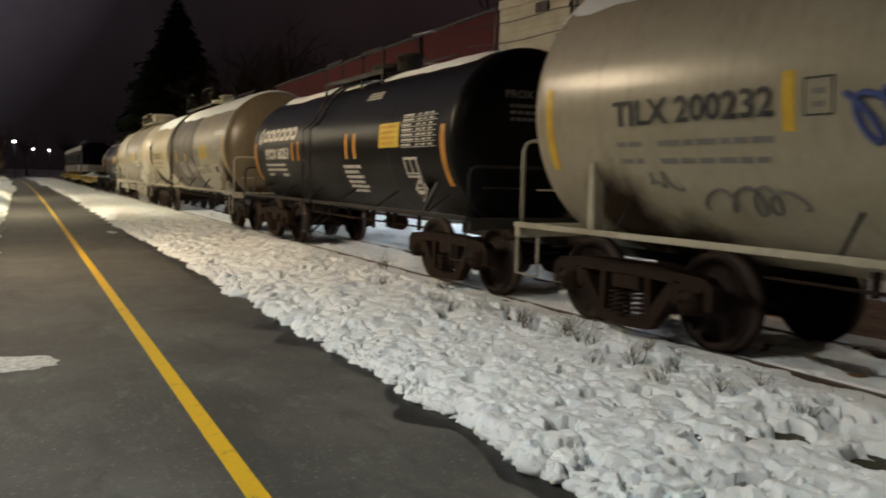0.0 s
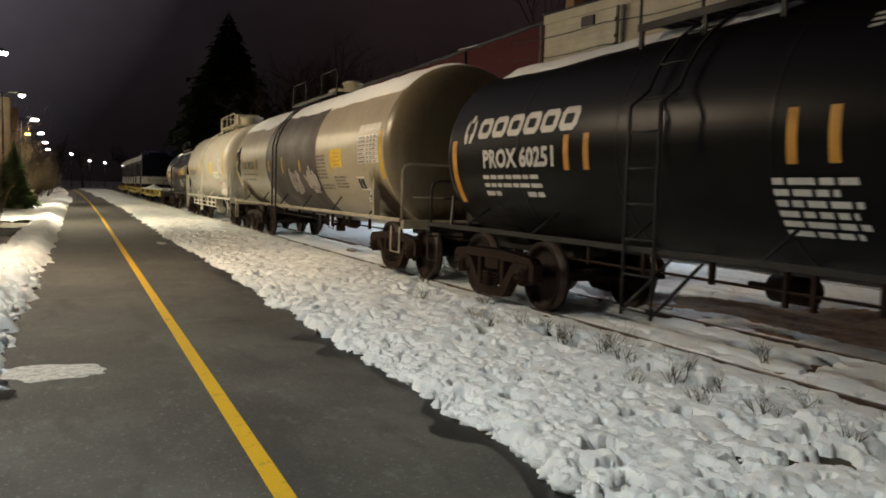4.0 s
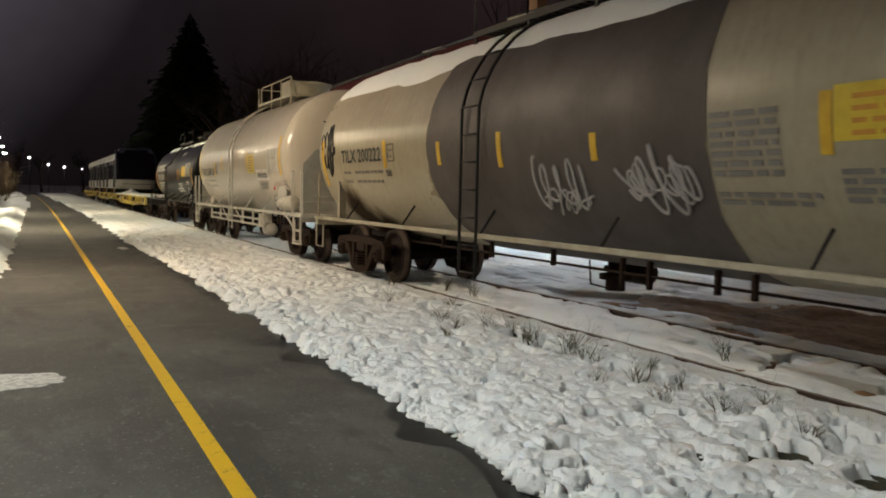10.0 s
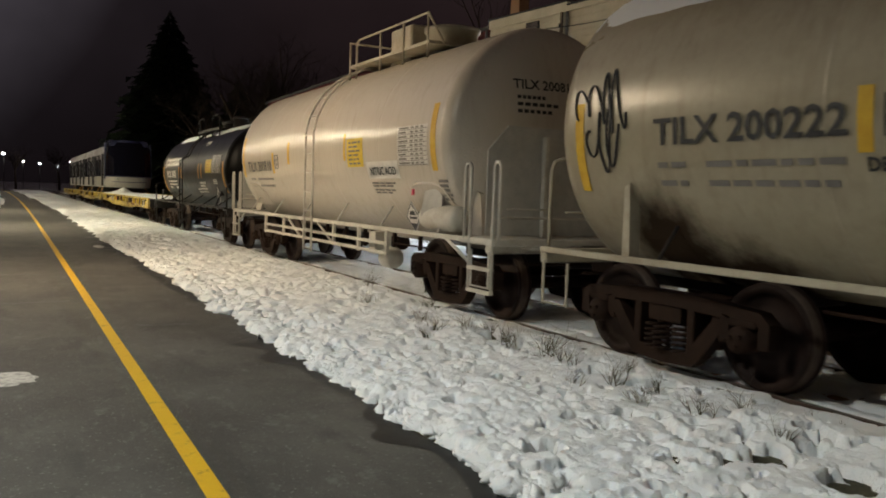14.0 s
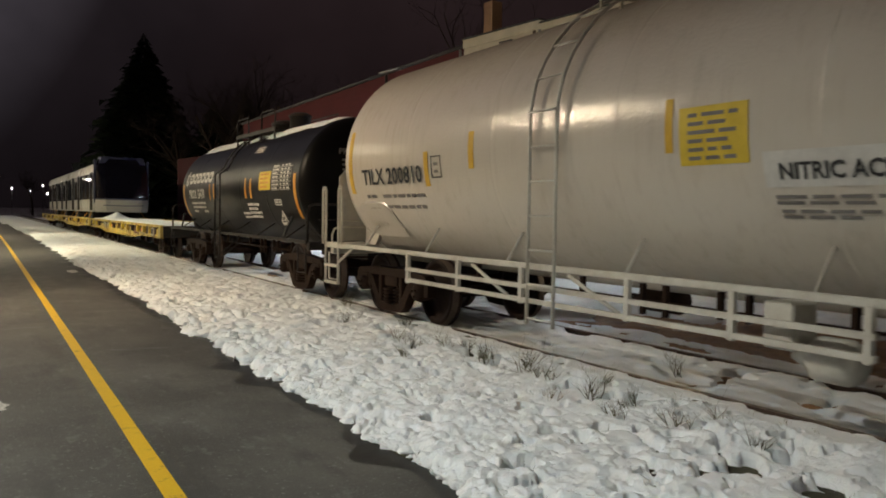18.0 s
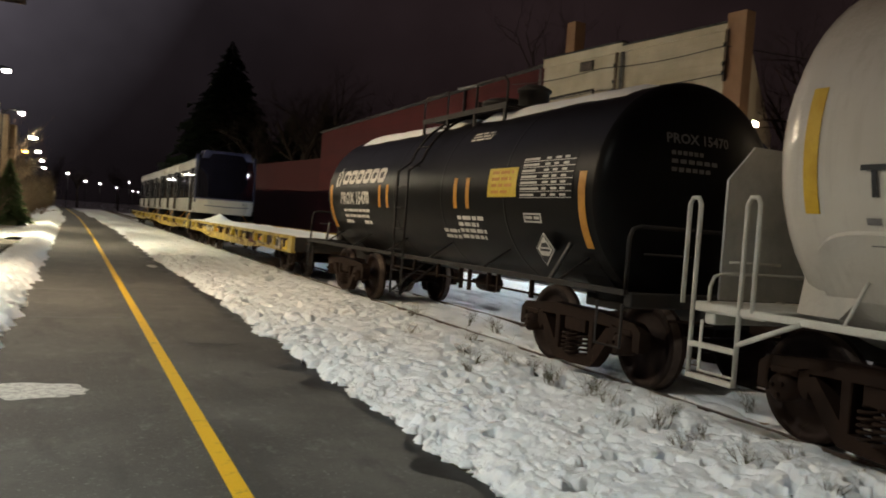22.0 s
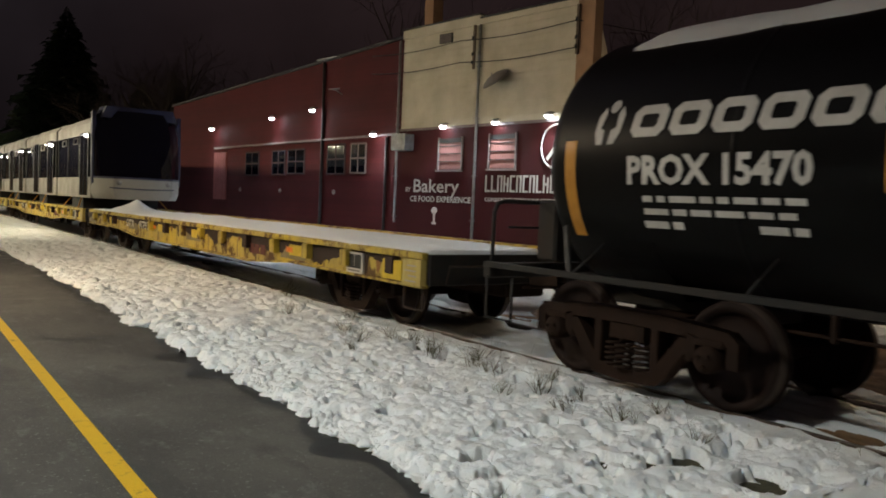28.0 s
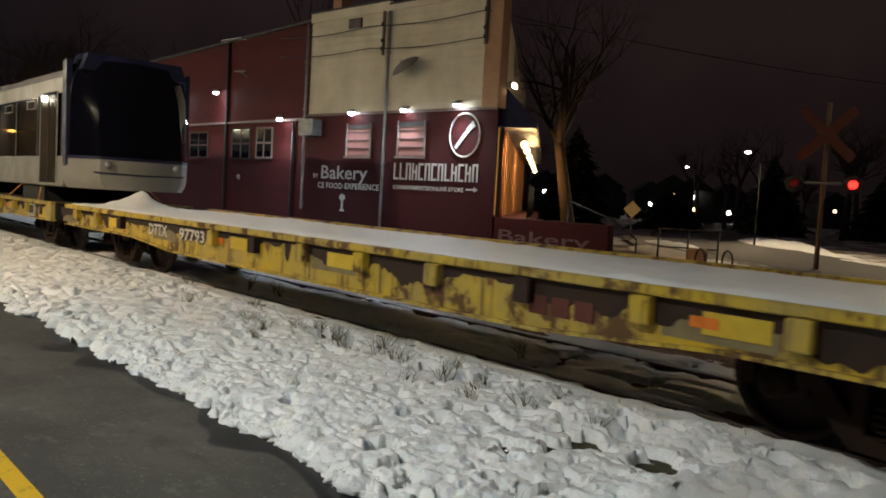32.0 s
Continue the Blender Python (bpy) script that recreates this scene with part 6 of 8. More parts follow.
    for k in range(9):
        y = e0 + 1.2 + (e1 - e0 - 2.4) * k / 8
        part("cross_bearer", Geo().box(-1.42, 1.42, y - 0.05, y + 0.05, 0.78, 0.995), STEEL, car)
    for q in trucks:
        truck(car, L(q))
    for y, s in ((e0, -1), (e1, 1)):
        coupler(car, y, s)
        part("end_beam", Geo().box(-1.48, 1.48, y - 0.05, y + 0.05, 0.72, 1.08, 0.012), BLACK_TRIM, car, "dark rusted end beam")
        part("uncoupling_lever", Geo().tube([(-1.3, y + s * 0.12, 0.75), (-1.25, y + s * 0.12, 0.95), (-0.2, y + s * 0.14, 0.95), (-0.1, y + s * 0.4, 1.0)], 0.014, 6), RUST, car)
    if snow:
        def cover(X, Y):
            e = np.minimum(np.minimum(X + 1.50, 1.56 - X) + 0.16 * (cloud(X, Y, 0.6, 74) - 0.5), np.minimum(Y - e0, e1 - Y))
            m = np.clip(e / 0.10, 0, 1)
            drift = 1 - np.clip((X - 0.1 - 0.5 * cloud(X, Y, 1.3, 75)) / 0.6, 0, 1) ** 1.5
            return 1.062 + drift * np.sqrt(m * (2 - m)) * (0.030 + 0.028 * cloud(X, Y + seed * 9, 0.8, 71) + 0.020 * cloud(X, Y, 0.15, 72) + 0.022 * clods(X, Y, 0.30, 117) + 0.010 * clods(X, Y, 0.12, 120))
        me = sheet("snow_cover", np.linspace(-1.56, 1.56, 60), np.arange(e0, e1, 0.06), cover)
        me.materials.append(SNOW)
        part("snow_cover", me, SNOW, car, "even snow lying on the deck")
        if seed == 1:
            g = Geo()
            heap = sheet("snow_mound", np.linspace(-1.4, 0.6, 24), np.linspace(e1 - 2.4, e1 - 0.3, 26), lambda X, Y: 1.08 + 0.30 * np.exp(-((X + 0.6) / 0.5) ** 2 - ((Y - e1 + 1.3) / 0.55) ** 2) * (0.7 + 0.6 * cloud(X, Y, 0.25, 73)))
            heap.materials.append(SNOW)
            part("snow_mound", heap, SNOW, car)
    TRAIN.append(car)
    return car, L, e0, e1


flat_car((61.95, 80.65), (64.9, 78.2), "empty yellow flat car with rust and snow", True, 1)
flat_car((80.65, 99.3), (82.9, 96.9), "rusty yellow flat car carrying a tram", False, 2)
flat_car((99.3, 118), (101.9, 115.6), "rusty yellow flat car carrying a tram", False, 3)


def tram():
    """Low-floor tram in three visible sections; its nose looks at the camera."""
    u0, u1 = 80.25, 112.0
    mid = (u0 + u1) / 2
    car = thing("tram", "new white tram with dark windows and a blue-edged black nose", "tram", pose(XA, mid, 0))
    y0, y1 = u0 - mid, u1 - mid
    zb, zw, zt, zr = 1.42, 2.08, 3.42, 3.92
    H = 1.325

    def section(d):
        """Half width and foot height at d metres behind the nose tip."""
        k = min(max(d / 0.95, 0), 1)
        w = H * (0.66 + 0.34 * math.sin(k * math.pi / 2))
        return w

    ds = [0.0, 0.05, 0.12, 0.24, 0.4, 0.58, 0.76, 0.95]

    def nose(name, z0, z1, mat, label, out=0.0):
        g = Geo()
        n = 6
        for side in (-1, 1):
            vs, fs = [], []
            for d in ds:
                for i in range(n + 1):
                    z = z0 + (z1 - z0) * i / n
                    w = section(d) + out
                    if z > 3.3:
                        w -= 0.10 * ((z - 3.3) / 0.6) ** 2
                    if z < 1.7:
                        w -= 0.12 * ((1.7 - z) / 0.3) ** 2
                    back = max(0.0, (z - 2.2)) * 0.26 * (1 - d / 0.95)
                    vs.append((side * w, y0 + d + back - out, z))
            for j in range(len(ds) - 1):
                for i in range(n):
                    a = j * (n + 1) + i
                    fs.append((a, a + 1, a + n + 2, a + n + 1))
            g.add(vs, fs, True)
        # the front face between both sides, gently bowed
        vs, fs = [], []
        m = 10
        for k in range(m + 1):
            q = -1 + 2 * k / m
            for i in range(n + 1):
                z = z0 + (z1 - z0) * i / n
                w = section(0) + out
                if z > 3.3:
                    w -= 0.10 * ((z - 3.3) / 0.6) ** 2
                if z < 1.7:
                    w -= 0.12 * ((1.7 - z) / 0.3) ** 2
                back = max(0.0, (z - 2.2)) * 0.26
                vs.append((q * w, y0 + back - out - 0.16 * (1 - q * q), z))
        for k in range(m):
            for i in range(n):
                a = k * (n + 1) + i
                fs.append((a, a + 1, a + n + 2, a + n + 1))
        g.add(vs, fs, True)
        return part(name, g, mat, car, label)

    nose("nose_bumper", zb, 2.06, TRAM_WHITE, "white rounded nose panel")
    nose("windscreen", 2.08, 4.14, GLASS_DARK, "black wrap-round windscreen")
    nose("nose_brow", 4.12, 4.24, TRAM_BLUE, "dark blue brow above the windscreen")
    nose("nose_edge", 2.04, 2.10, TRAM_BLUE, "dark blue line below the windscreen", 0.008)
    part("nose_line", Geo().tube([(-1.1, y0 + 0.55, 1.80), (-0.9, y0 - 0.02, 1.76), (0, y0 - 0.20, 1.74), (0.9, y0 - 0.02, 1.76), (1.1, y0 + 0.55, 1.80)], 0.02, 6), TRAM_BLUE, car)
    for s in (-1, 1):
        part("headlight", Geo().lathe([(0, -0.02), (0.06, -0.02), (0.08, 0.03)], "y", (s * 0.72, y0 - 0.10, 1.93), 14), GALV, car)
        part("pillar_edge", Geo().prism([(y0 + 0.72, 1.90), (y0 + 0.86, 1.86), (y0 + 0.98, 2.1), (y0 + 1.06, 4.06), (y0 + 0.80, 4.10)], "x", s * (H - 0.10), s * (H + 0.012)), TRAM_BLUE, car, "dark blue pillar")
    b0 = y0 + 1.0
    part("nose_roof", Geo().prism([(-1.12, 3.9), (-1.0, 4.25), (1.0, 4.25), (1.12, 3.9)], "y", y0 + 0.5, b0 + 0.02), TRAM_BLUE, car, "dark blue cab roof")
    sections = [(b0, b0 + 5.6), (b0 + 6.0, b0 + 13.4), (b0 + 13.8, b0 + 21.2), (b0 + 21.6, y1)]
    for k, (a, b) in enumerate(sections):
        part("lower_body", Geo().box(-H, H, a, b, zb, zw, 0.03), TRAM_WHITE, car, "white lower side panel")
        part("roof_band", Geo().prism([(-H, zt), (-H, zt + 0.32), (-H + 0.14, zr), (H - 0.14, zr), (H, zt + 0.32), (H, zt)], "y", a, b), TRAM_WHITE, car, "white roof band")
        part("roof_fairing", Geo().prism([(-0.95, zr - 0.01), (-0.85, zr + 0.16), (0.85, zr + 0.16), (0.95, zr - 0.01)], "y", a + 0.6, b - 0.6), TRAM_WHITE, car)
        part("window_band", Geo().box(-H + 0.025, H - 0.025, a + 0.02, b - 0.02, zw, zt), GLASS_DARK, car, "dark glass window band")
        n = 4 if k else 3
        for i in range(n + 1):
            y = a + 0.05 + (b - a - 0.1) * i / n
            for s in (-1, 1):
                part("window_pillar", Geo().box(*sorted((s * (H - 0.03), s * (H - 0.004))), y - 0.05, y + 0.05, zw, zt), RUBBER, car)
        doors = [a + 0.55, (a + b) / 2 + 0.2] if k else [a + 0.35]
        for y in doors:
            for s in (-1, 1):
                d = part("door", Geo().box(*sorted((s * (H - 0.02), s * (H + 0.012))), y, y + 1.25, zb + 0.08, zt + 0.05, 0.006), GLASS_DARK, car, "dark glass double door")
                for q in (0, 0.62, 1.25):
                    part("door_frame", Geo().box(*sorted((s * (H + 0.008), s * (H + 0.022))), y + q - 0.02, y + q + 0.02, zb + 0.08, zt + 0.05), GALV if q != 0.62 else RUBBER, d)
        for i in range(2):
            y = a + (b - a) * (0.38 + 0.36 * i)
            q = Geo()
            for c in ((y, y + 0.7, 3.16, 3.18), (y, y + 0.7, 3.34, 3.36), (y, y + 0.02, 3.18, 3.34), (y + 0.68, y + 0.7, 3.18, 3.34)):
                q.box(-H + 0.004, -H + 0.026, *c)
            part("hopper_frame", q, INK_PALE, car)
        if k < 3:
            part("bellows", Geo().box(-H + 0.09, H - 0.09, b, b + 0.4, zb + 0.05, zr - 0.06, 0.02), RUBBER, car, "black folding bellows")
    for y in (b0 + 2.6, b0 + 9.6, b0 + 17.4, b0 + 25):
        part("cradle", Geo().box(-1.2, 1.2, y - 0.9, y + 0.9, 1.055, zb + 0.04, 0.02), RUBBER, car, "dark bogie on chocks")
        for s in (-1, 1):
            for q in (-1.3, 1.3):
                part("lashing_chain", Geo().tube([(s * 1.2, y + q * 0.6, zb + 0.05), (s * 1.42, y + q, 1.08)], 0.018, 6), REFLEX_DIM, car, "yellow lashing chain")
    TRAIN.append(car)


tram()

# ---- the shop and the warehouse beyond the track ----
B_ANGLE = 6.5
CORNER = (15.47, 15.64)
WALL = pose(CORNER[0], CORNER[1], 0, 0, 0, B_ANGLE)    # +y runs along the wall away from the corner, -x looks at the track


def wall_box(g, s0, s1, z0, z1, out, depth=0.05):
    return g.box(-out, -out + depth, min(s0, s1), max(s0, s1), z0, z1)


def block_shapes(s, z, h, w, n, seed):
    """Plain upright blocks in place of a trade name."""
    rnd = random.Random(seed)
    out = []
    step = w / n
    for k in range(n):
        a, b, t = s - k * step, s - (k + 0.80) * step, step * 0.24
        g = Geo()
        wall_box(g, a, a - t, z, z + h, 0.02, 0.012)
        kind = rnd.randrange(4)
        if kind in (0, 1):
            wall_box(g, a - t, b, z + h - t, z + h, 0.02, 0.012)
        if kind in (1, 2):
            wall_box(g, a - t, b, z, z + t, 0.02, 0.012)
        if kind in (0, 3):
            wall_box(g, b + t, b, z, z + h - t, 0.02, 0.012)
        if kind == 3:
            wall_box(g, a - t, b + t, z + h * 0.42, z + h * 0.42 + t, 0.02, 0.012)
        out.append(g)
    return out


def barred_window(b, s0, s1, z0, z1, dark=False):
    """A window with frame, sill and bars, set in the wall between s0 and s1."""
    w = part("window", Geo().box(-0.01, 0.03, s0, s1, z0, z1), GLASS_DARK if dark else BRICK_PALE, b, "bricked-up window" if not dark else "dark window")
    for c in ((s0 - 0.04, s0 + 0.02, z0 - 0.02, z1 + 0.04), (s1 - 0.02, s1 + 0.04, z0 - 0.02, z1 + 0.04)):
        part("frame", Geo().box(-0.05, 0.0, *c), WIN_FRAME, w)
    part("sill", Geo().box(-0.10, 0.0, s0 - 0.06, s1 + 0.06, z0 - 0.08, z0 - 0.02), WIN_FRAME, w)
    part("lintel", Geo().box(-0.035, 0.0, s0 - 0.02, s1 + 0.02, z1 - 0.14, z1), INK_BLACK if not dark else WIN_FRAME, w)
    for k in range(1, 4 if not dark else 2):
        z = z0 + (z1 - z0) * k / (4 if not dark else 2)
        part("bar", Geo().box(-0.03, -0.01, s0, s1, z - 0.012, z + 0.012), INK_BLACK if not dark else WIN_FRAME, w)
    return w


BRICK_PALE = brick_material("pink_brick_infill", (0.24, 0.10, 0.085), (0.18, 0.08, 0.07))
WIN_FRAME = plain("pale_window_paint", (0.17, 0.13, 0.12), 0.6)
DARK_FRAME = plain("dull_red_window_paint", (0.032, 0.012, 0.012), 0.7)
PIER = grimy("tan_brick_pier", (0.34, 0.20, 0.11), (0.2, 0.11, 0.06), 0.75, 0.6, 1.5, 0, 0.2)


def wall_lamp(parent, s, z, watts, colour=(0.80, 0.91, 1.0), reach=0.24):
    lamp = thing("wall_lamp", "small bright white lamp on a wall bracket", "lamp", WALL @ pose(0, s, z), "wall lamps of the shop")
    part("bracket", Geo().tube([(-0.0, 0, 0.12), (-0.14, 0, 0.14), (-reach, 0, 0.08)], 0.016, 6), INK_BLACK, lamp)
    part("hood", Geo().lathe([(0.02, 0.13), (0.06, 0.12), (0.125, 0.04), (0.13, 0.012)], "z", (-reach, 0, 0), 14), GALV, lamp)
    part("lens", Geo().lathe([(0.0, -0.06), (0.07, -0.05), (0.115, 0.0), (0.12, 0.012)], "z", (-reach, 0, 0), 14), LAMP_WALL, lamp, "glowing white lens")
    e = WALL @ Vector((-reach, s, z - 0.07))
    spot("wall_light", e, WALL @ Vector((-reach - 0.9, s, z - 1.0)), watts * 1.4, colour, 164, 0.6, 0.05)


def shop():
    b = thing("shop_building", "two-storey shop with dark red brick below and cream siding above", "building", WALL)
    depth = 7.0
    fx, fy = 17.39, 11.53     # where the street front ends
    red = [(0, 8.05), (0, -0.25), (fx, fy), (fx - 1, fy + 1.5), (9.2, 8.05)]
    part("red_wall", Geo().prism(red, "z", -0.3, 4.2), RED_WALL, b, "painted dark red brick wall")
    part("cream_wall", Geo().prism([(0.05, 8.03), (0.05, -0.20), (fx, fy), (fx - 1, fy + 1.5), (9.2, 8.03)], "z", 4.2, 7.35), SIDING, b)
    for k in range(15):
        z = 4.24 + k * 0.205
        part("siding_board", Geo().prism([(0.052, z), (0.052, z + 0.205), (0.045, z + 0.205), (0.018, z + 0.01), (0.018, z)], "y", 0.34, 4.12), SIDING, b)
        part("siding_board", Geo().prism([(0.052, z), (0.052, z + 0.205), (0.045, z + 0.205), (0.018, z + 0.01), (0.018, z)], "y", 4.36, 8.02), SIDING, b)
    part("corner_pier", Geo().box(-0.06, 0.30, -0.27, 0.32, 4.2, 7.75, 0.01), PIER, b, "tan corner pier")
    part("parapet", Geo().box(-0.02, 0.30, 0.32, 4.2, 7.33, 7.50), SIDING, b)
    part("parapet", Geo().box(-0.02, 0.30, 4.2, 8.03, 7.33, 7.62), SIDING, b)
    part("coping", Geo().box(-0.06, 0.34, 4.2, 8.06, 7.62, 7.67), INK_BLACK, b)
    part("coping", Geo().box(-0.06, 0.34, 0.32, 4.2, 7.50, 7.55), INK_BLACK, b)
    part("belt_course", Geo().box(-0.05, 0.0, -0.25, 8.05, 4.16, 4.24), WIN_FRAME, b)
    part("roof", Geo().prism([(0.3, 8.0), (0.3, 0.3), (fx, fy), (fx - 1, fy + 1.5), (9.2, 8.0)], "z", 7.3, 7.34), INK_BLACK, b)
    part("chimney", Geo().box(0.5, 0.95, 7.1, 7.55, 7.34, 8.9, 0.01), PIER, b, "tan brick chimney")
    barred_window(b, 4.80, 5.92, 2.84, 3.84)
    barred_window(b, 2.46, 3.56, 2.86, 3.88)
    for s, z0 in ((4.14, 0.3), (8.10, 1.0)):
        part("downpipe", Geo().tube([(-0.07, s, z0), (-0.07, s, 7.3)], 0.045, 8), GALV, b)
        for z in (1.2, 2.6, 4.4, 6.0):
            part("pipe_clip", Geo().box(-0.13, 0.0, s - 0.06, s + 0.06, z, z + 0.03), GALV, b)
    part("air_conditioner", Geo().box(-0.42, 0.02, 7.25, 8.0, 3.48, 4.04, 0.02), GALV, b, "boxy metal air conditioner")
    part("vent", Geo().box(-0.03, 0.06, 5.5, 6.1, 6.95, 7.25), INK_BLACK, b)
    for k in range(5):
        part("vent_slat", Geo().box(-0.05, -0.02, 5.52, 6.08, 6.98 + k * 0.05, 7.0 + k * 0.05), WIN_FRAME, b)
    dish = Geo().lathe([(0.0, 0.0), (0.2, 0.03), (0.38, 0.10), (0.46, 0.16), (0.48, 0.155), (0.39, 0.085), (0.2, 0.015), (0.0, -0.015)], "x", (0, 0, 0), 24)
    part("satellite_dish", dish, INK_GREY, b, "tilted dark grey satellite dish", pose(-0.42, 3.15, 5.62, 0, 48, -18))
    part("dish_arm", Geo().tube([(0, 3.3, 5.55), (-0.3, 3.3, 5.6), (-0.35, 3.3, 5.7)], 0.025, 6), GALV, b)
    for s in (4.32, 0.24):
        part("wire_post", Geo().box(-0.16, -0.10, s - 0.04, s + 0.04, 5.95, 7.3), WOOD, b)
        for z in (6.1, 6.35, 6.85):
            part("insulator", Geo().lathe([(0.0, 0.0), (0.045, 0.0), (0.03, 0.05), (0.045, 0.09), (0, 0.1)], "z", (-0.2, s, z), 10), INK_BLACK, b)
    # painted signs
    q = part("sign_lettering", letter_flat(Geo(), "Bakery", -0.012, 7.16, 2.08, 0.62, 2.28, 0.008), INK_WHITE, b, "white painted word")
    part("sign_lettering", letter_flat(Geo(), "CE FOOD EXPERIENCE", -0.012, 7.32, 1.76, 0.26, 3.01, 0.006), INK_WHITE, b)
    part("sign_lettering", letter_flat(Geo(), "BY", -0.012, 7.58, 2.08, 0.22, 0.28, 0.004), INK_WHITE, b)
    part("sign_lettering", letter_flat(Geo(), "CONSIGNMENTS/ONLINE STORE", -0.012, 3.69, 1.84, 0.17, 2.86, 0.004), INK_WHITE, b)
    part("sign_arrow", Geo().prism([(0.75, 1.89), (0.45, 1.89), (0.45, 1.84), (0.30, 1.915), (0.45, 1.99), (0.45, 1.94), (0.75, 1.94)], "x", -0.022, -0.010), INK_WHITE, b, "white painted arrow")
    for g in block_shapes(3.69, 2.13, 0.51, 3.41, 13, 5):
        part("trade_block", g, INK_WHITE, b)
    ring = Geo()
    n = 40
    pts = [(-0.015, 0.90 + 0.56 * math.cos(2 * math.pi * k / n), 3.46 + 0.62 * math.sin(2 * math.pi * k / n)) for k in range(n + 1)]
    ring.tube(pts, 0.028, 6)
    part("emblem_ring", ring, INK_WHITE, b, "white painted oval emblem")
    part("emblem_stroke", Geo().prism([(0.62, 3.86), (0.52, 3.70), (0.66, 3.62), (1.20, 3.06), (1.28, 3.12), (0.76, 3.72)], "x", -0.02, -0.008), INK_WHITE, b)
    part("wheat_icon", Geo().lathe([(0.0, 1.60), (0.12, 1.55), (0.16, 1.45), (0.06, 1.36), (0.04, 1.10), (0.12, 1.06), (0.12, 1.02), (0.0, 1.02)], "z", (0.0, 6.05, 0), 16), INK_WHITE, b, "white painted goblet sign", Matrix.Diagonal((0.1, 1, 1, 1)))
    # street front with awning
    f = Vector((fx, fy + 0.25, 0)).normalized()
    nrm = Vector((f.y, -f.x, 0))
    M = Matrix(((f.x, nrm.x, 0, 0.0), (f.y, nrm.y, 0, -0.25), (0, 0, 1, 0), (0, 0, 0, 1)))
    part("awning", Geo().prism([(0.02, 4.95), (1.08, 3.88), (1.08, 3.70), (0.02, 3.70)], "x", 0.25, 20.5).mesh("awning", TRAM_BLUE), TRAM_BLUE, b, "dark blue sloping awning", M)
    # the front wall glows by itself in place of the lanterns' light on it
    part("shop_front", Geo().box(0.4, 20.5, 0.01, 0.06, 1.25, 3.7), FRONT_GLOW, b, "shop front wall with the lanterns' warm light painted as glow", M)
    for k in range(17):
        part("mullion", Geo().box(0.38 + k * 1.22, 0.52 + k * 1.22, 0.05, 0.18, 1.2, 3.75, 0.008), PIER, b, "", M)
    part("railing_rail", Geo().tube([(0.3, 0.95, 2.15), (9.0, 0.95, 2.15)], 0.03, 6), INK_BLACK, b, "", M)
    part("porch_wall", Geo().box(0.2, 20.5, 0.0, 1.05, -0.3, 1.2, 0.02), RED_WALL, b, "low dark red porch wall", M)
    for k in range(24):
        part("railing_bar", Geo().tube([(0.4 + k * 0.36, 0.95, 1.18), (0.4 + k * 0.36, 0.95, 2.15)], 0.014, 6), INK_BLACK, b, "", M)
    for k, along in enumerate((1.6, 4.4, 8.0, 12.0, 16.0, 20.3)):
        lan = thing("lantern", "round glowing warm lantern under the awning", "lantern", WALL @ M @ pose(along, 0.72, 3.34), "lanterns of the shop front")
        part("globe", Geo().lathe([(0.0, -0.12), (0.07, -0.10), (0.11, -0.035), (0.11, 0.035), (0.07, 0.10), (0.0, 0.12)], "z", (0, 0, 0), 14), LAMP_WARM, lan, "glowing globe")
        part("cap", Geo().lathe([(0.0, 0.2), (0.02, 0.2), (0.03, 0.14), (0.09, 0.115)], "z", (0, 0, 0), 10), INK_BLACK, lan)
        if k in (0, 2):
            e = (WALL @ M @ pose(along, 0.75, 3.2)).translation
            data = bpy.data.lights.new("lantern_light", "POINT")
            data.energy, data.color, data.shadow_soft_size = 150, (1.0, 0.62, 0.25), 0.14
            new("lantern_light", data).location = e
    # low wall beside the steps, with a painted word
    low = thing("low_wall", "low dark red wall with a painted word", "wall", WALL)
    part("wall_body", Geo().box(0.02, 0.30, -3.9, -0.3, -0.3, 1.20, 0.012), RED_WALL, low)
    part("sign_lettering", letter_flat(Geo(), "Bakery", 0.012, -0.5, 0.56, 0.46, 2.9, 0.004), FADED_PINK, low, "pale painted word")
    part("hand_rail", Geo().tube([(0.15, -2.6, 1.75), (0.15, -3.9, 1.35), (0.15, -4.6, 0.9)], 0.025, 8), INK_BLACK, low)
    for s, z in ((-2.6, 1.75), (-3.9, 1.35), (-4.6, 0.9)):
        part("rail_post", Geo().tube([(0.15, s, -0.1), (0.15, s, z)], 0.022, 8), INK_BLACK, low)


FADED_PINK = plain("faded_pink_lettering", (0.17, 0.10, 0.095), 0.8)
# emission that stands for lantern light on the shop's front wall
FRONT_GLOW = glow("glowing_shop_front", (1.0, 0.50, 0.14), 0.22)
shop()


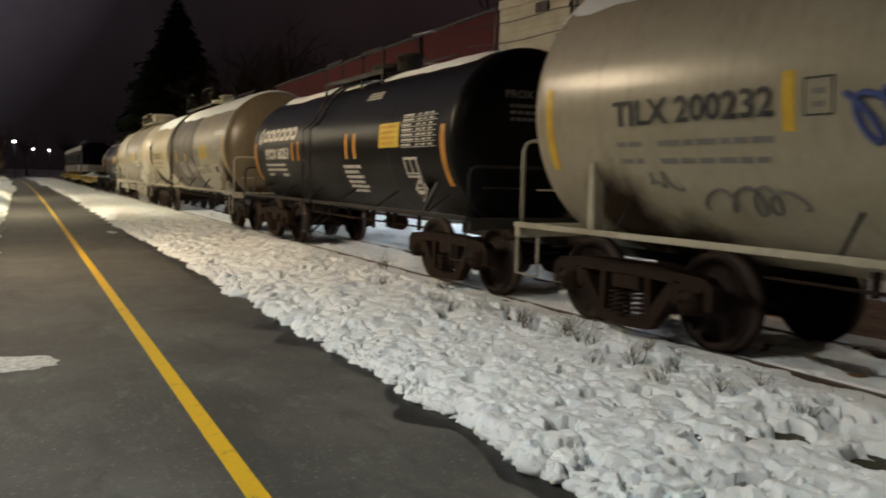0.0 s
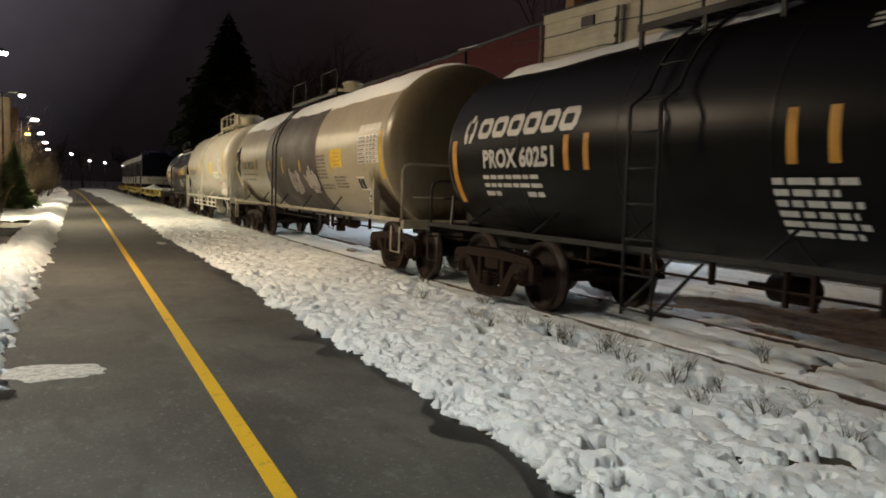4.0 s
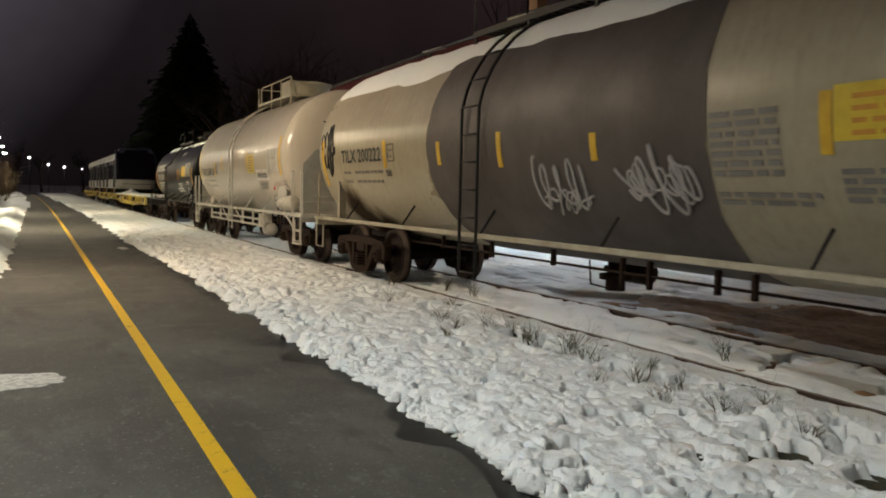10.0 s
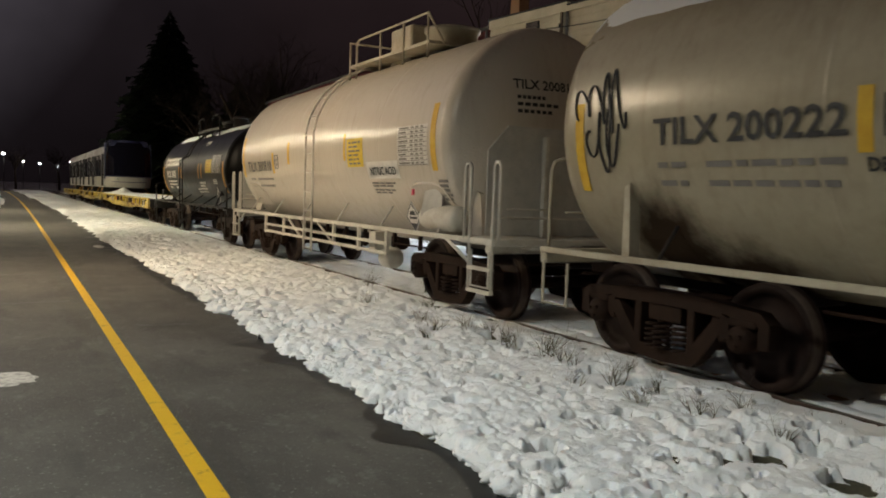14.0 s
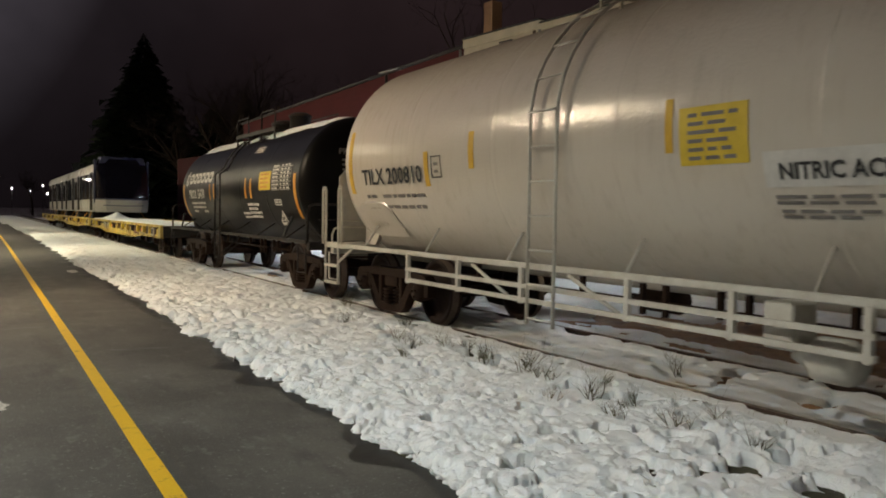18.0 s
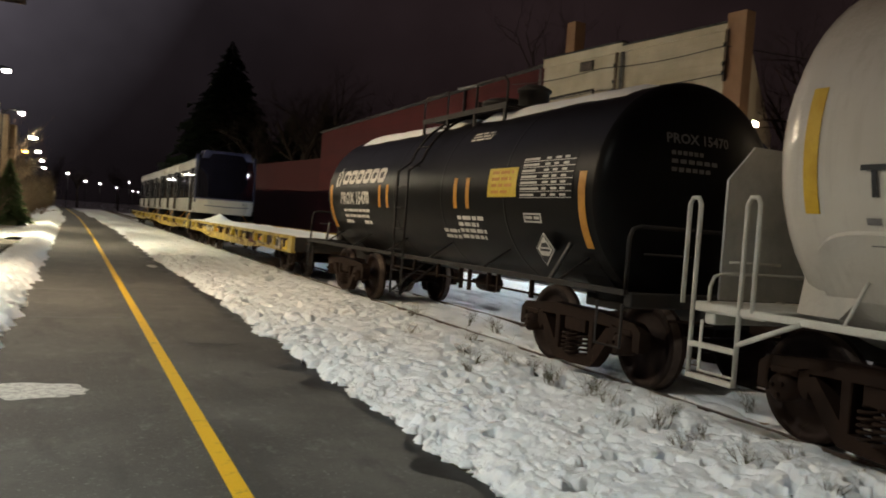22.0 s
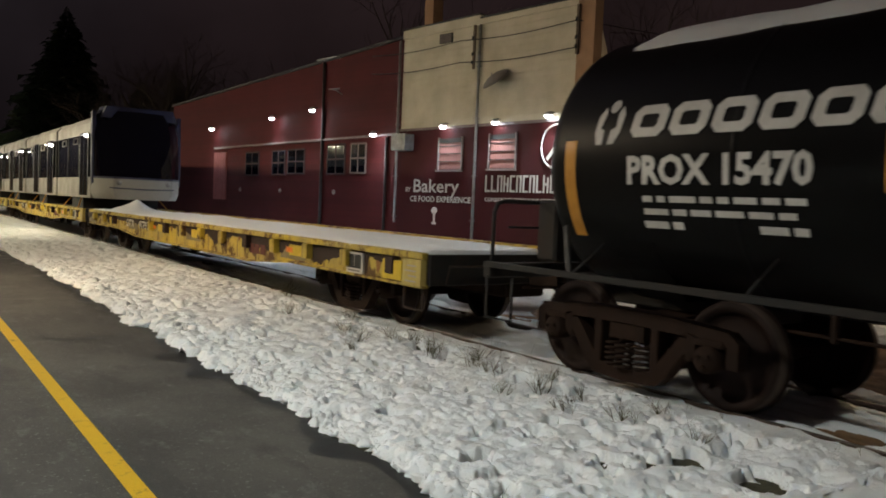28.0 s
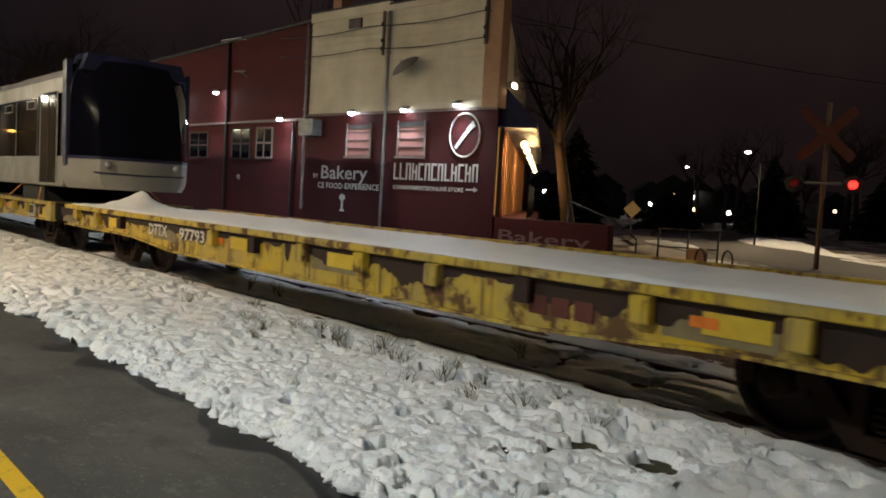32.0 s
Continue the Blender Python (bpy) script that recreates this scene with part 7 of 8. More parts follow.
def warehouse():
    c = thing("warehouse", "long dark red brick warehouse with small windows", "building", WALL)
    part("wall", Geo().prism([(8.05, -0.3), (27.6, -0.3), (27.6, 6.3), (8.05, 7.40)], "x", 0.12, 9), RED_WALL, c, "painted dark red brick wall")
    part("roof_edge", Geo().prism([(8.05, 7.40), (27.7, 6.29), (27.7, 6.39), (8.05, 7.50)], "x", 0.04, 9.1), INK_BLACK, c)
    part("far_wing", Geo().box(0.6, 9, 27.6, 40, -0.3, 5.0), RED_WALL, c)
    part("ledge", Geo().prism([(8.2, 4.06), (22.5, 3.92), (22.5, 4.0), (8.2, 4.14)], "x", 0.02, 0.13), WIN_FRAME, c, "pale ledge along the wall")
    for s0, s1, z0, z1 in ((10.15, 11.1, 2.74, 3.84), (11.5, 12.7, 2.70, 3.84), (14.4, 15.7, 2.72, 3.72), (15.95, 17.0, 2.68, 3.70), (18.2, 19.4, 2.66, 3.68)):
        w = part("window", Geo().box(0.09, 0.13, s0, s1, z0, z1), GLASS_DARK, c, "dark sash window")
        for a in (s0, (s0 + s1) / 2, s1):
            part("frame", Geo().box(0.085, 0.12, a - 0.035, a + 0.035, z0, z1), WIN_FRAME if s0 < 11 else DARK_FRAME, w)
        for z in (z0, (z0 + z1) / 2, z1):
            part("frame", Geo().box(0.088, 0.12, s0, s1, z - 0.035, z + 0.035), WIN_FRAME if s0 < 11 else DARK_FRAME, w)
    d = part("door", Geo().box(0.07, 0.13, 21.3, 22.6, 1.5, 3.75), RED_DOOR, c, "pale red boarded door")
    for k in range(5):
        part("door_board", Geo().box(0.045, 0.08, 21.32 + k * 0.25, 21.54 + k * 0.25, 1.52, 3.72), RED_DOOR, d)
    part("downpipe", Geo().tube([(0.05, 13.05, 0.3), (0.05, 13.05, 7.1)], 0.06, 8), INK_BLACK, c)
    part("downpipe", Geo().tube([(0.05, 8.87, 0.3), (0.05, 8.87, 4.0)], 0.05, 8), INK_BLACK, c)
    part("pipe_cap", Geo().box(-0.1, 0.12, 12.0, 13.4, 7.16, 7.22), GALV, c)
    part("bird_bracket", Geo().tube([(0.12, 11.85, 5.75), (-0.2, 11.85, 5.9), (-0.25, 12.2, 5.93), (-0.25, 11.5, 5.9)], 0.025, 6), GALV, c)
    for s in (12.2, 16.3, 19.9):
        part("wall_anchor", Geo().lathe([(0.0, -0.03), (0.09, -0.02), (0.1, 0.02)], "x", (0.1, s, 2.0), 12), WIN_FRAME, c)


RED_DOOR = plain("pale_red_door_paint", (0.22, 0.06, 0.055), 0.6)
warehouse()
for s, z, watts in ((1.05, 4.29, 300), (3.16, 4.21, 300), (5.52, 4.19, 270), (9.3, 4.08, 300), (13.4, 5.2, 260), (16.55, 5.05, 260), (22.3, 4.84, 200)):
    wall_lamp(None, s, z, watts)
lamp = thing("corner_lamp", "warm white flood lamp at the shop's corner", "lamp", pose(15.92, 15.35, 4.85, 0, 0, 20))
part("head", Geo().box(-0.16, 0.16, -0.08, 0.10, -0.06, 0.10, 0.02), GALV, lamp)
part("lens", Geo().box(-0.14, 0.14, -0.10, -0.081, -0.07, 0.06), glow("corner_lamp_glass", (1.0, 0.82, 0.55), 40.0), lamp, "glowing lens")
part("arm", Geo().tube([(0, 0.1, 0.0), (0, 0.35, 0.02)], 0.02, 6), GALV, lamp)


def overhead_wires():
    w = thing("overhead_wire", "sagging black wires along the shop wall", "wire", WALL)
    for z0, z1 in ((6.9, 6.85), (6.26, 6.12)):
        pts = []
        for k in range(25):
            u = k / 24
            s = 9.5 - u * 9.3
            sag = 0.10 * math.sin(math.pi * ((u * 9.3) % 4.6) / 4.6)
            pts.append((-0.22, s, z0 + (z1 - z0) * u - sag))
        part("wire", Geo().tube(pts, 0.016, 5), INK_BLACK, w)
    pts = [(-0.22 + 26 * u, 0.2 - 10 * u, 6.85 + 0.6 * u - 1.6 * u * (1 - u)) for u in np.linspace(0, 1, 16)]
    part("wire", Geo().tube(pts, 0.014, 5), INK_BLACK, w)


overhead_wires()

# ---- street beyond the crossing ----


def ribbon(name, centre, width, z, mat, label, category, step=24):
    g = Geo()
    pts = [Vector((x, y, 0)) for x, y in centre]
    fine = []
    for i in range(len(pts) - 1):
        p0, p1, p2, p3 = pts[max(i - 1, 0)], pts[i], pts[i + 1], pts[min(i + 2, len(pts) - 1)]
        for k in range(step):
            u = k / step
            fine.append(0.5 * ((2 * p1) + (p2 - p0) * u + (2 * p0 - 5 * p1 + 4 * p2 - p3) * u * u + (3 * p1 - p0 - 3 * p2 + p3) * u ** 3))
    fine.append(pts[-1])
    vs = []
    for i, p in enumerate(fine):
        d = (fine[min(i + 1, len(fine) - 1)] - fine[max(i - 1, 0)]).normalized()
        o = Vector((-d.y, d.x, 0)) * width / 2
        vs += [(p.x + o.x, p.y + o.y, z), (p.x - o.x, p.y - o.y, z)]
    g.add(vs, [(2 * i, 2 * i + 1, 2 * i + 3, 2 * i + 2) for i in range(len(fine) - 1)])
    return solid(name, g, mat, label, category, "", "structure")


STREET = [(19, -12), (23, 0), (28, 9.5), (36, 18), (50, 28), (75, 42), (130, 70)]
ribbon("street", STREET, 7.0, -0.02, ASPHALT, "wet grey street lit by lamps", "road")
ribbon("kerb_walk", [(x - 3.4, y + 3.6) for x, y in STREET], 1.6, 0.02, grimy("pale_concrete", (0.28, 0.26, 0.22), (0.16, 0.14, 0.11), 0.8, 0.6, 1.5, 0, 0.2), "pale concrete footway beside the street", "pavement")


def snow_heaps():
    for k, (x, y, w, d, h, a) in enumerate(((24.0, 13.6, 1.2, 4.2, 0.28, -35), (27.5, 17.5, 1.0, 4.5, 0.25, -42), (33.5, 11.5, 0.7, 4.0, 0.18, -42), (38.5, 15.5, 0.8, 4.0, 0.2, -48), (30.5, 7.0, 0.6, 2.6, 0.16, -30), (46, 21.5, 2.0, 7.5, 0.45, -52), (20.8, 12.0, 0.9, 1.8, 0.22, -10), (34.0, 21.3, 1.2, 4.0, 0.3, -45), (27.5, 2.2, 0.6, 2.6, 0.16, -22))):
        def hill(X, Y, k=k, w=w, d=d, h=h):
            r = np.clip(1 - (X / w) ** 2 - (Y / d) ** 2, 0, 1)
            return -0.12 + (0.02 + h * (0.28 + 0.5 * cloud(X + 9 * k, Y, 0.6, 81)) + 0.08 * cloud(X, Y + 5 * k, 0.2, 82)) * np.sqrt(r) * 1.1
        me = sheet("snow_mound", np.linspace(-w, w, 22), np.linspace(-d, d, 44), hill)
        me.materials.append(SNOW)
        ob = tagged(new("snow_mound", me), "ploughed heap of old snow beside the street", "snow heap", "snow heaps of the street")
        ob.matrix_world = pose(x, y, 0, 0, 0, a)


snow_heaps()


def crossing_signal():
    c = thing("crossing_signal", "railway crossing signal with faded red crossed boards", "crossing signal", pose(23.0, 9.64, -0.05, 0, 0, -68))
    part("post", Geo().tube([(0, 0, -0.1), (0, 0, 5.0)], 0.07, 10), WOOD, c, "dull grey post")
    part("base", Geo().lathe([(0.0, 0.25), (0.14, 0.25), (0.22, 0.05), (0.24, -0.1)], "z", (0, 0, 0), 14), GALV, c)
    for a in (45, -45):
        part("crossed_board", Geo().box(-0.98, 0.98, -0.10 - 0.012 * (a < 0), -0.085 - 0.012 * (a < 0), -0.14, 0.14, 0.0, pose(0, 0, 4.1, 0, a, 0)), SIGN_RED, c, "faded red board")
    part("cross_arm", Geo().tube([(-0.85, -0.05, 2.72), (0.85, -0.05, 2.72)], 0.035, 8), GALV, c)
    for x, mat in ((-0.76, LAMP_RED_DIM), (0.76, LAMP_RED)):
        q = part("target", Geo().lathe([(0.0, 0.02), (0.26, 0.02), (0.27, 0.0), (0.26, -0.01), (0.12, -0.02)], "y", (x, -0.10, 2.70), 20), INK_BLACK, c, "round black target")
        part("lens", Geo().lathe([(0.0, -0.06), (0.09, -0.05), (0.12, -0.01)], "y", (x, -0.13, 2.70), 16), mat, q, "red signal lens")
        part("hood", Geo().lathe([(0.14, -0.24), (0.145, -0.02)], "y", (x, -0.12, 2.70), 14, True, 0, 180), INK_BLACK, q)


crossing_signal()


def warning_sign():
    c = thing("warning_sign", "pale diamond road sign on a thin post", "road sign", pose(34.4, 23.9, -0.05, 0, 0, -55))
    part("post", Geo().box(-0.04, 0.04, -0.03, 0.03, 0.0, 1.6), GALV, c)
    part("board", Geo().box(-0.32, 0.32, -0.06, -0.04, -0.32, 0.32, 0.0, pose(0, 0, 1.66, 0, 45, 0)), SIGN_YELLOW, c, "pale yellow diamond board")


warning_sign()


def bike_racks():
    for x, y in ((17.25, 10.0), (17.55, 9.45)):
        c = thing("bike_rack", "dark bent-tube bicycle stand", "bike rack", pose(x, y, -0.05, 0, 0, 60), "bicycle stands by the street")
        part("hoop", Geo().tube([(-0.22, 0, -0.05), (-0.22, 0, 0.62), (-0.15, 0, 0.76), (0, 0, 0.82), (0.15, 0, 0.76), (0.22, 0, 0.62), (0.22, 0, -0.05)], 0.024, 8), INK_BLACK, c)
        part("foot", Geo().box(-0.30, 0.30, -0.05, 0.05, -0.06, -0.03), INK_BLACK, c)


bike_racks()


def street_fence():
    f = thing("guard_fence", "low dark pipe fence beside the steps", "fence", pose(22.2, 13.3, -0.05, 0, 0, -58))
    for k in range(3):
        part("post", Geo().tube([(-0.9 + 0.9 * k, 0, -0.05), (-0.9 + 0.9 * k, 0, 1.15)], 0.03, 8), INK_BLACK, f)
    for z in (0.55, 1.12):
        part("rail", Geo().tube([(-0.9, 0, z), (0.9, 0, z)], 0.024, 8), INK_BLACK, f)
    b = thing("concrete_block", "pale concrete block with a red plate", "block", pose(21.6, 12.6, -0.06, 0, 0, 20))
    part("block", Geo().box(-0.35, 0.35, -0.25, 0.25, 0, 0.6, 0.04), PIER, b)
    part("plate", Geo().box(-0.18, 0.18, -0.265, -0.251, 0.25, 0.5), SIGN_RED, b)


street_fence()

# ---- lamps ----


POLE_BLACK = grimy("matt_black_pole_paint", (0.007, 0.007, 0.007), (0.012, 0.010, 0.009), 0.9, 0.5, 4.0)


def street_lamp(x, y, lean=0.9, mat=LAMP_WHITE, height=7.0, label="tall dark street lamp with a bright white head", heading=0.0, lens=0.30):
    c = thing("street_lamp", label, "street lamp", pose(x, y, -0.05, 0, 0, heading), "lamps along the path")
    part("pole", Geo().tube([(0, 0, -0.1), (0, 0, 3.0), (0, 0, height + 0.1)], [0.06, 0.055, 0.045], 10), POLE_BLACK, c, "dark steel pole")
    part("arm", Geo().tube([(0, 0, height - 0.1), (lean * 0.4, 0, height + 0.16), (lean, 0, height + 0.14)], 0.03, 8), INK_BLACK, c)
    h = part("head", Geo().lathe([(0.0, 0.14), (0.08, 0.13), (0.15, 0.08), (0.165, 0.05), (0.155, 0.04)], "z", (lean, 0, height), 16), INK_BLACK, c)
    part("lens", Geo().lathe([(0.15, 0.045), (0.14, -0.02), (0.09, -0.06), (0.0, -0.075)], "z", (lean, 0, height), 16), mat, h, "glowing bowl lens") if lens <= 0.3 else part("lens", Geo().lathe([(0.0, 0.05), (0.2 * lens / 0.3, 0.04), (0.2 * lens / 0.3, -0.08), (0.0, -0.12)], "z", (lean, 0, height), 12), mat, h, "glowing bowl lens")
    return c


for k in range(8):
    street_lamp(LAMP_X[k] - 0.9, LAMP_Y[k], 0.9, LAMP_WHITE, LAMP_Z[k], lens=0.3 if k < 4 else 0.36)
for x, y, z in ((-0.8, 147, 6), (2.6, 194, 6), (6.1, 208, 6), (11.3, 240, 6), (17.6, 274, 6), (21.5, 304, 6), (27, 290, 5), (14, 232, 7.5)):
    street_lamp(x, y, 0.6, LAMP_FAR, z, "far street lamp with a small bright head", -90, 0.31)
street_lamp(-4.0, 55, 1.3, LAMP_SODIUM, 4.35, "short lamp with an orange sodium head")
street_lamp(43.0, 21.5, 1.0, LAMP_FAR, 5.2, "street lamp over the side street", 160)
street_lamp(69.0, 41.0, 1.0, LAMP_FAR, 6.0, "street lamp over the side street", 160)
street_lamp(39.0, 12.5, 1.0, LAMP_FAR, 7.5, "street lamp over the side street", 160)
spot("side_street_light", (42.0, 21.8, 5.1), (40, 20, 0), 1700, (1.0, 0.76, 0.46), 160, 0.5)
spot("side_street_light", (38.0, 13.0, 7.3), (34, 12, 0), 1700, (1.0, 0.76, 0.46), 160, 0.5)
# unseen lamp near the crossing, added to light the mud beyond the track
spot("side_street_light", (24.0, 3.0, 8.0), (18, 4, 0), 700, (1.0, 0.76, 0.46), 150, 0.5)
street_lamp(25.0, 2.6, 1.0, LAMP_FAR, 8.1, "unseen street lamp added near the crossing", 160)


def far_windows():
    rnd = random.Random(4)
    for k in range(12):
        x, y = rnd.uniform(95, 170), rnd.uniform(60, 130)
        h = thing("far_house", "dark far house with one small lit window", "house", pose(x, y, -0.1, 0, 0, rnd.uniform(20, 60)), "far houses of the side street")
        part("house_wall", Geo().box(-4, 4, -3, 3, 0, 5.0), INK_BLACK, h)
        part("roof", Geo().prism([(-3.4, 5.0), (0, 7.2), (3.4, 5.0)], "x", -4.3, 4.3), INK_BLACK, h)
        z = rnd.uniform(1.5, 4)
        part("lit_window", Geo().box(-0.3, 0.3, -3.02, -2.99, z, z + 0.5), LAMP_FAR if k % 2 else LAMP_WARM, h, "small lit window")
        part("lit_window", Geo().box(-4.02, -3.99, -0.3, 0.3, z, z + 0.5), LAMP_FAR if k % 3 else LAMP_WARM, h, "small lit window")


far_windows()

# ---- left of the path ----


def left_building():
    b = thing("brick_building", "old brown brick building with stone piers and a red shop sign", "building", pose(0, 0, 0))
    part("brick_wall", Geo().box(-12, -4.2, 31.6, 70, -0.3, 6.2), BRICK, b)
    part("roof_edge", Geo().box(-12.1, -4.05, 31.5, 70.1, 6.2, 6.4), INK_BLACK, b)
    for y in (31.2, 38.0, 45.0, 52.0, 59.0):
        p = part("stone_pier", Geo().box(-4.3, -3.45, y - 0.42, y + 0.42, -0.3, 6.15, 0.02), STONE, b, "tan stone pier")
        for k in range(20):
            part("pier_course", Geo().box(-4.31, -3.435, y - 0.43, y + 0.43, 0.02 + k * 0.305, 0.02 + k * 0.305 + 0.285, 0.012), STONE, p)
    for y in (34.2, 41.2, 48.2):
        w = part("window", Geo().box(-4.24, -4.18, y - 0.7, y + 0.7, 1.4, 3.6), GLASS_DARK, b, "tall dark window")
        for q in (-0.7, 0, 0.7):
            part("frame", Geo().box(-4.2, -4.14, y + q - 0.04, y + q + 0.04, 1.4, 3.6), WIN_FRAME, w)
        for z in (1.4, 2.5, 3.6):
            part("frame", Geo().box(-4.2, -4.15, y - 0.7, y + 0.7, z - 0.04, z + 0.04), WIN_FRAME, w)
        part("lit_pane", Geo().box(-4.17, -4.16, y + 0.1, y + 0.4, 2.7, 3.3), glow("dim_warm_pane", (1.0, 0.75, 0.45), 1.0), w)
    s = part("red_sign", Geo().box(-9.0, -4.34, 31.42, 31.598, 1.5, 4.1, 0.02), plain("red_sign_panel", (0.40, 0.03, 0.03), 0.5), b, "red shop sign panel")
    for k in range(4):
        for x in (-8.7, -7.2, -5.7):
            part("sign_shelf", Geo().box(x, x + 1.2, 31.38, 31.419, 1.7 + k * 0.58, 2.1 + k * 0.58), GLASS_DARK if k % 2 else INK_PALE, s)
    part("pipe", Geo().tube([(-3.40, 31.0, 0.1), (-3.40, 31.0, 5.4)], 0.05, 8), GALV, b, "pale drainpipe")
    part("meter_box", Geo().box(-3.45, -3.25, 31.7, 32.1, 3.9, 4.5, 0.02), GALV, b)


left_building()


def utility_pole(x, y):
    c = thing("utility_pole", "dark wooden utility pole with a small box", "utility pole", pose(x, y, -0.1))
    part("pole", Geo().tube([(0, 0, 0), (0.02, 0, 4), (0, 0, 9.5)], [0.15, 0.13, 0.10], 10), WOOD, c)
    part("cross_arm", Geo().box(-1.1, 1.1, -0.06, 0.06, 8.6, 8.75), WOOD, c)
    part("meter", Geo().box(0.10, 0.26, -0.12, 0.12, 3.6, 4.1, 0.02), GALV, c)
    for x2 in (-0.9, -0.3, 0.9):
        part("insulator", Geo().lathe([(0, 0), (0.05, 0.0), (0.035, 0.06), (0.05, 0.1), (0, 0.12)], "z", (x2, 0, 8.75), 8), INK_BLACK, c)


utility_pole(-2.95, 32.8)


def marker_post(x, y):
    c = thing("marker_post", "slim striped white and red marker post", "post", pose(x, y, -0.05))
    for k in range(6):
        part("band", Geo().lathe([(0.0, k * 0.2), (0.05, k * 0.2), (0.05, k * 0.2 + 0.2), (0.0, k * 0.2 + 0.2)], "z", (0, 0, 0), 10), INK_WHITE if k % 2 else SIGN_RED, c)


marker_post(-2.55, 30.4)


def bench(x, y, rz):
    c = thing("bench", "grey metal bench with curved arms on a concrete pad", "bench", pose(x, y, 0.04, 0, 0, rz))
    w = 0.55
    for k in range(7):
        part("seat_slat", Geo().box(-w, w, -0.24 + k * 0.07, -0.19 + k * 0.07, 0.43, 0.455, 0.006), GALV, c)
    for k in range(6):
        part("back_slat", Geo().box(-w, w, -0.012, 0.012, 0.50 + k * 0.07, 0.55 + k * 0.07, 0.005, pose(0, 0.22, 0, -10, 0, 0)), GALV, c)
    for s in (-w, w):
        part("leg_frame", Geo().tube([(s, -0.24, 0), (s, -0.26, 0.62), (s, -0.20, 0.67), (s, 0.24, 0.66), (s, 0.30, 0.88)], 0.018, 8), GALV, c)
        part("leg", Geo().tube([(s, 0.26, 0), (s, 0.24, 0.66)], 0.018, 8), GALV, c)


bench(-2.25, 23.7, -70)
CONCRETE = grimy("damp_concrete", (0.36, 0.33, 0.29), (0.22, 0.20, 0.17), 0.8, 0.6, 1.2, 0, 0.2)
solid("bench_pad", Geo().box(-3.5, -1.2, 18.6, 31.2, -0.15, 0.035, 0.01), CONCRETE, "damp concrete pad cleared of snow", "pavement", kind="structure")


# the bench's striped shadow on the pad, built as dark sheet and bars
def bench_shadow_bars(x, y):
    c = thing("bench_shadow_bars", "dark bars on the concrete pad standing for the bench's shadow", "grate", pose(x, y, 0.037))
    part("pit", Geo().box(-0.55, 0.55, -2.0, 2.0, 0.0, 0.006), INK_BLACK, c)
    for k in range(21):
        part("shadow_bar", Geo().box(-0.55, 0.55, -2.0 + k * 0.195, -1.90 + k * 0.195, 0.004, 0.03), GALV if k % 4 == 0 else STEEL, c)
    for x2 in (-0.57, -0.02, 0.53):
        part("shadow_edge", Geo().box(x2, x2 + 0.05, -2.03, 2.03, 0.002, 0.034), STEEL, c)


bench_shadow_bars(-2.15, 25.6)

# ---- trees, bushes and weeds ----


def limb(g, p, d, length, r, depth, rnd, seg=5):
    """One branch and what grows from it."""
    pts, rr = [p], [r]
    n = 4
    q = p.copy()
    dd = d.copy()
    for k in range(n):
        dd = (dd + Vector((rnd.gauss(0, 0.13), rnd.gauss(0, 0.13), rnd.gauss(0.03, 0.08)))).normalized()
        q = q + dd * length / n
        pts.append(q.copy())
        rr.append(r * (1 - 0.55 * (k + 1) / n))
    g.tube(pts, rr, seg if depth > 1 else 3, False)
    if depth <= 0:
        return
    for k in range(rnd.randint(3, 4)):
        i = rnd.randint(1, n)
        side = Vector((rnd.gauss(0, 1), rnd.gauss(0, 1), rnd.gauss(0.25, 0.5))).normalized()
        limb(g, pts[i], (dd * 0.75 + side * 0.75).normalized(), length * rnd.uniform(0.52, 0.75), rr[i] * 0.62, depth - 1, rnd, seg)


def bare_tree_meshes(seed, height, depth=4):
    rnd = random.Random(seed)
    trunk, crown = Geo(), Geo()
    h = height * 0.34
    pts = [Vector((0, 0, -0.2)), Vector((rnd.gauss(0, 0.08), rnd.gauss(0, 0.08), h * 0.5)), Vector((rnd.gauss(0, 0.2), rnd.gauss(0, 0.2), h))]
    r = height * 0.018
    trunk.tube(pts, [r * 1.25, r, r * 0.8], 10)
    for k in range(4):
        a = rnd.uniform(0, 6.28)
        limb(crown, pts[-1] - Vector((0, 0, 0.1 * k)), Vector((math.cos(a) * 0.6, math.sin(a) * 0.6, 1.0)).normalized(), height * 0.27, r * 0.62, depth, rnd, 6)
    return trunk.mesh("trunk", BARK), crown.mesh("crown", BARK)


def bare_tree(meshes, m, label, group="bare trees in the dark"):
    t = thing("bare_tree", label, "tree", m, group)
    part("trunk", meshes[0], BARK, t)
    part("crown", meshes[1], BARK, t, "crown of bare branches")
    return t


TREES = [bare_tree_meshes(3, 13, 5), bare_tree_meshes(8, 11), bare_tree_meshes(15, 15)]
bare_tree(TREES[0], pose(23.3, 18.8, -0.1, -7, 13, 40), "bare street tree with a leaning forked trunk")
rnd_t = random.Random(12)
for k in range(26):
    x, y = rnd_t.uniform(16, 60), rnd_t.uniform(48, 120)
    bare_tree(TREES[k % 3], pose(x, y, -0.1, 0, 0, rnd_t.uniform(0, 360)) @ Matrix.Scale(rnd_t.uniform(0.95, 1.5), 4), "tall bare tree in the dark behind the warehouse")
for k in range(12):
    x, y = rnd_t.uniform(45, 110), rnd_t.uniform(18, 60)
    bare_tree(TREES[k % 3], pose(x, y, -0.1, 0, 0, rnd_t.uniform(0, 360)) @ Matrix.Scale(rnd_t.uniform(0.7, 1.1), 4), "bare tree beside the side street")
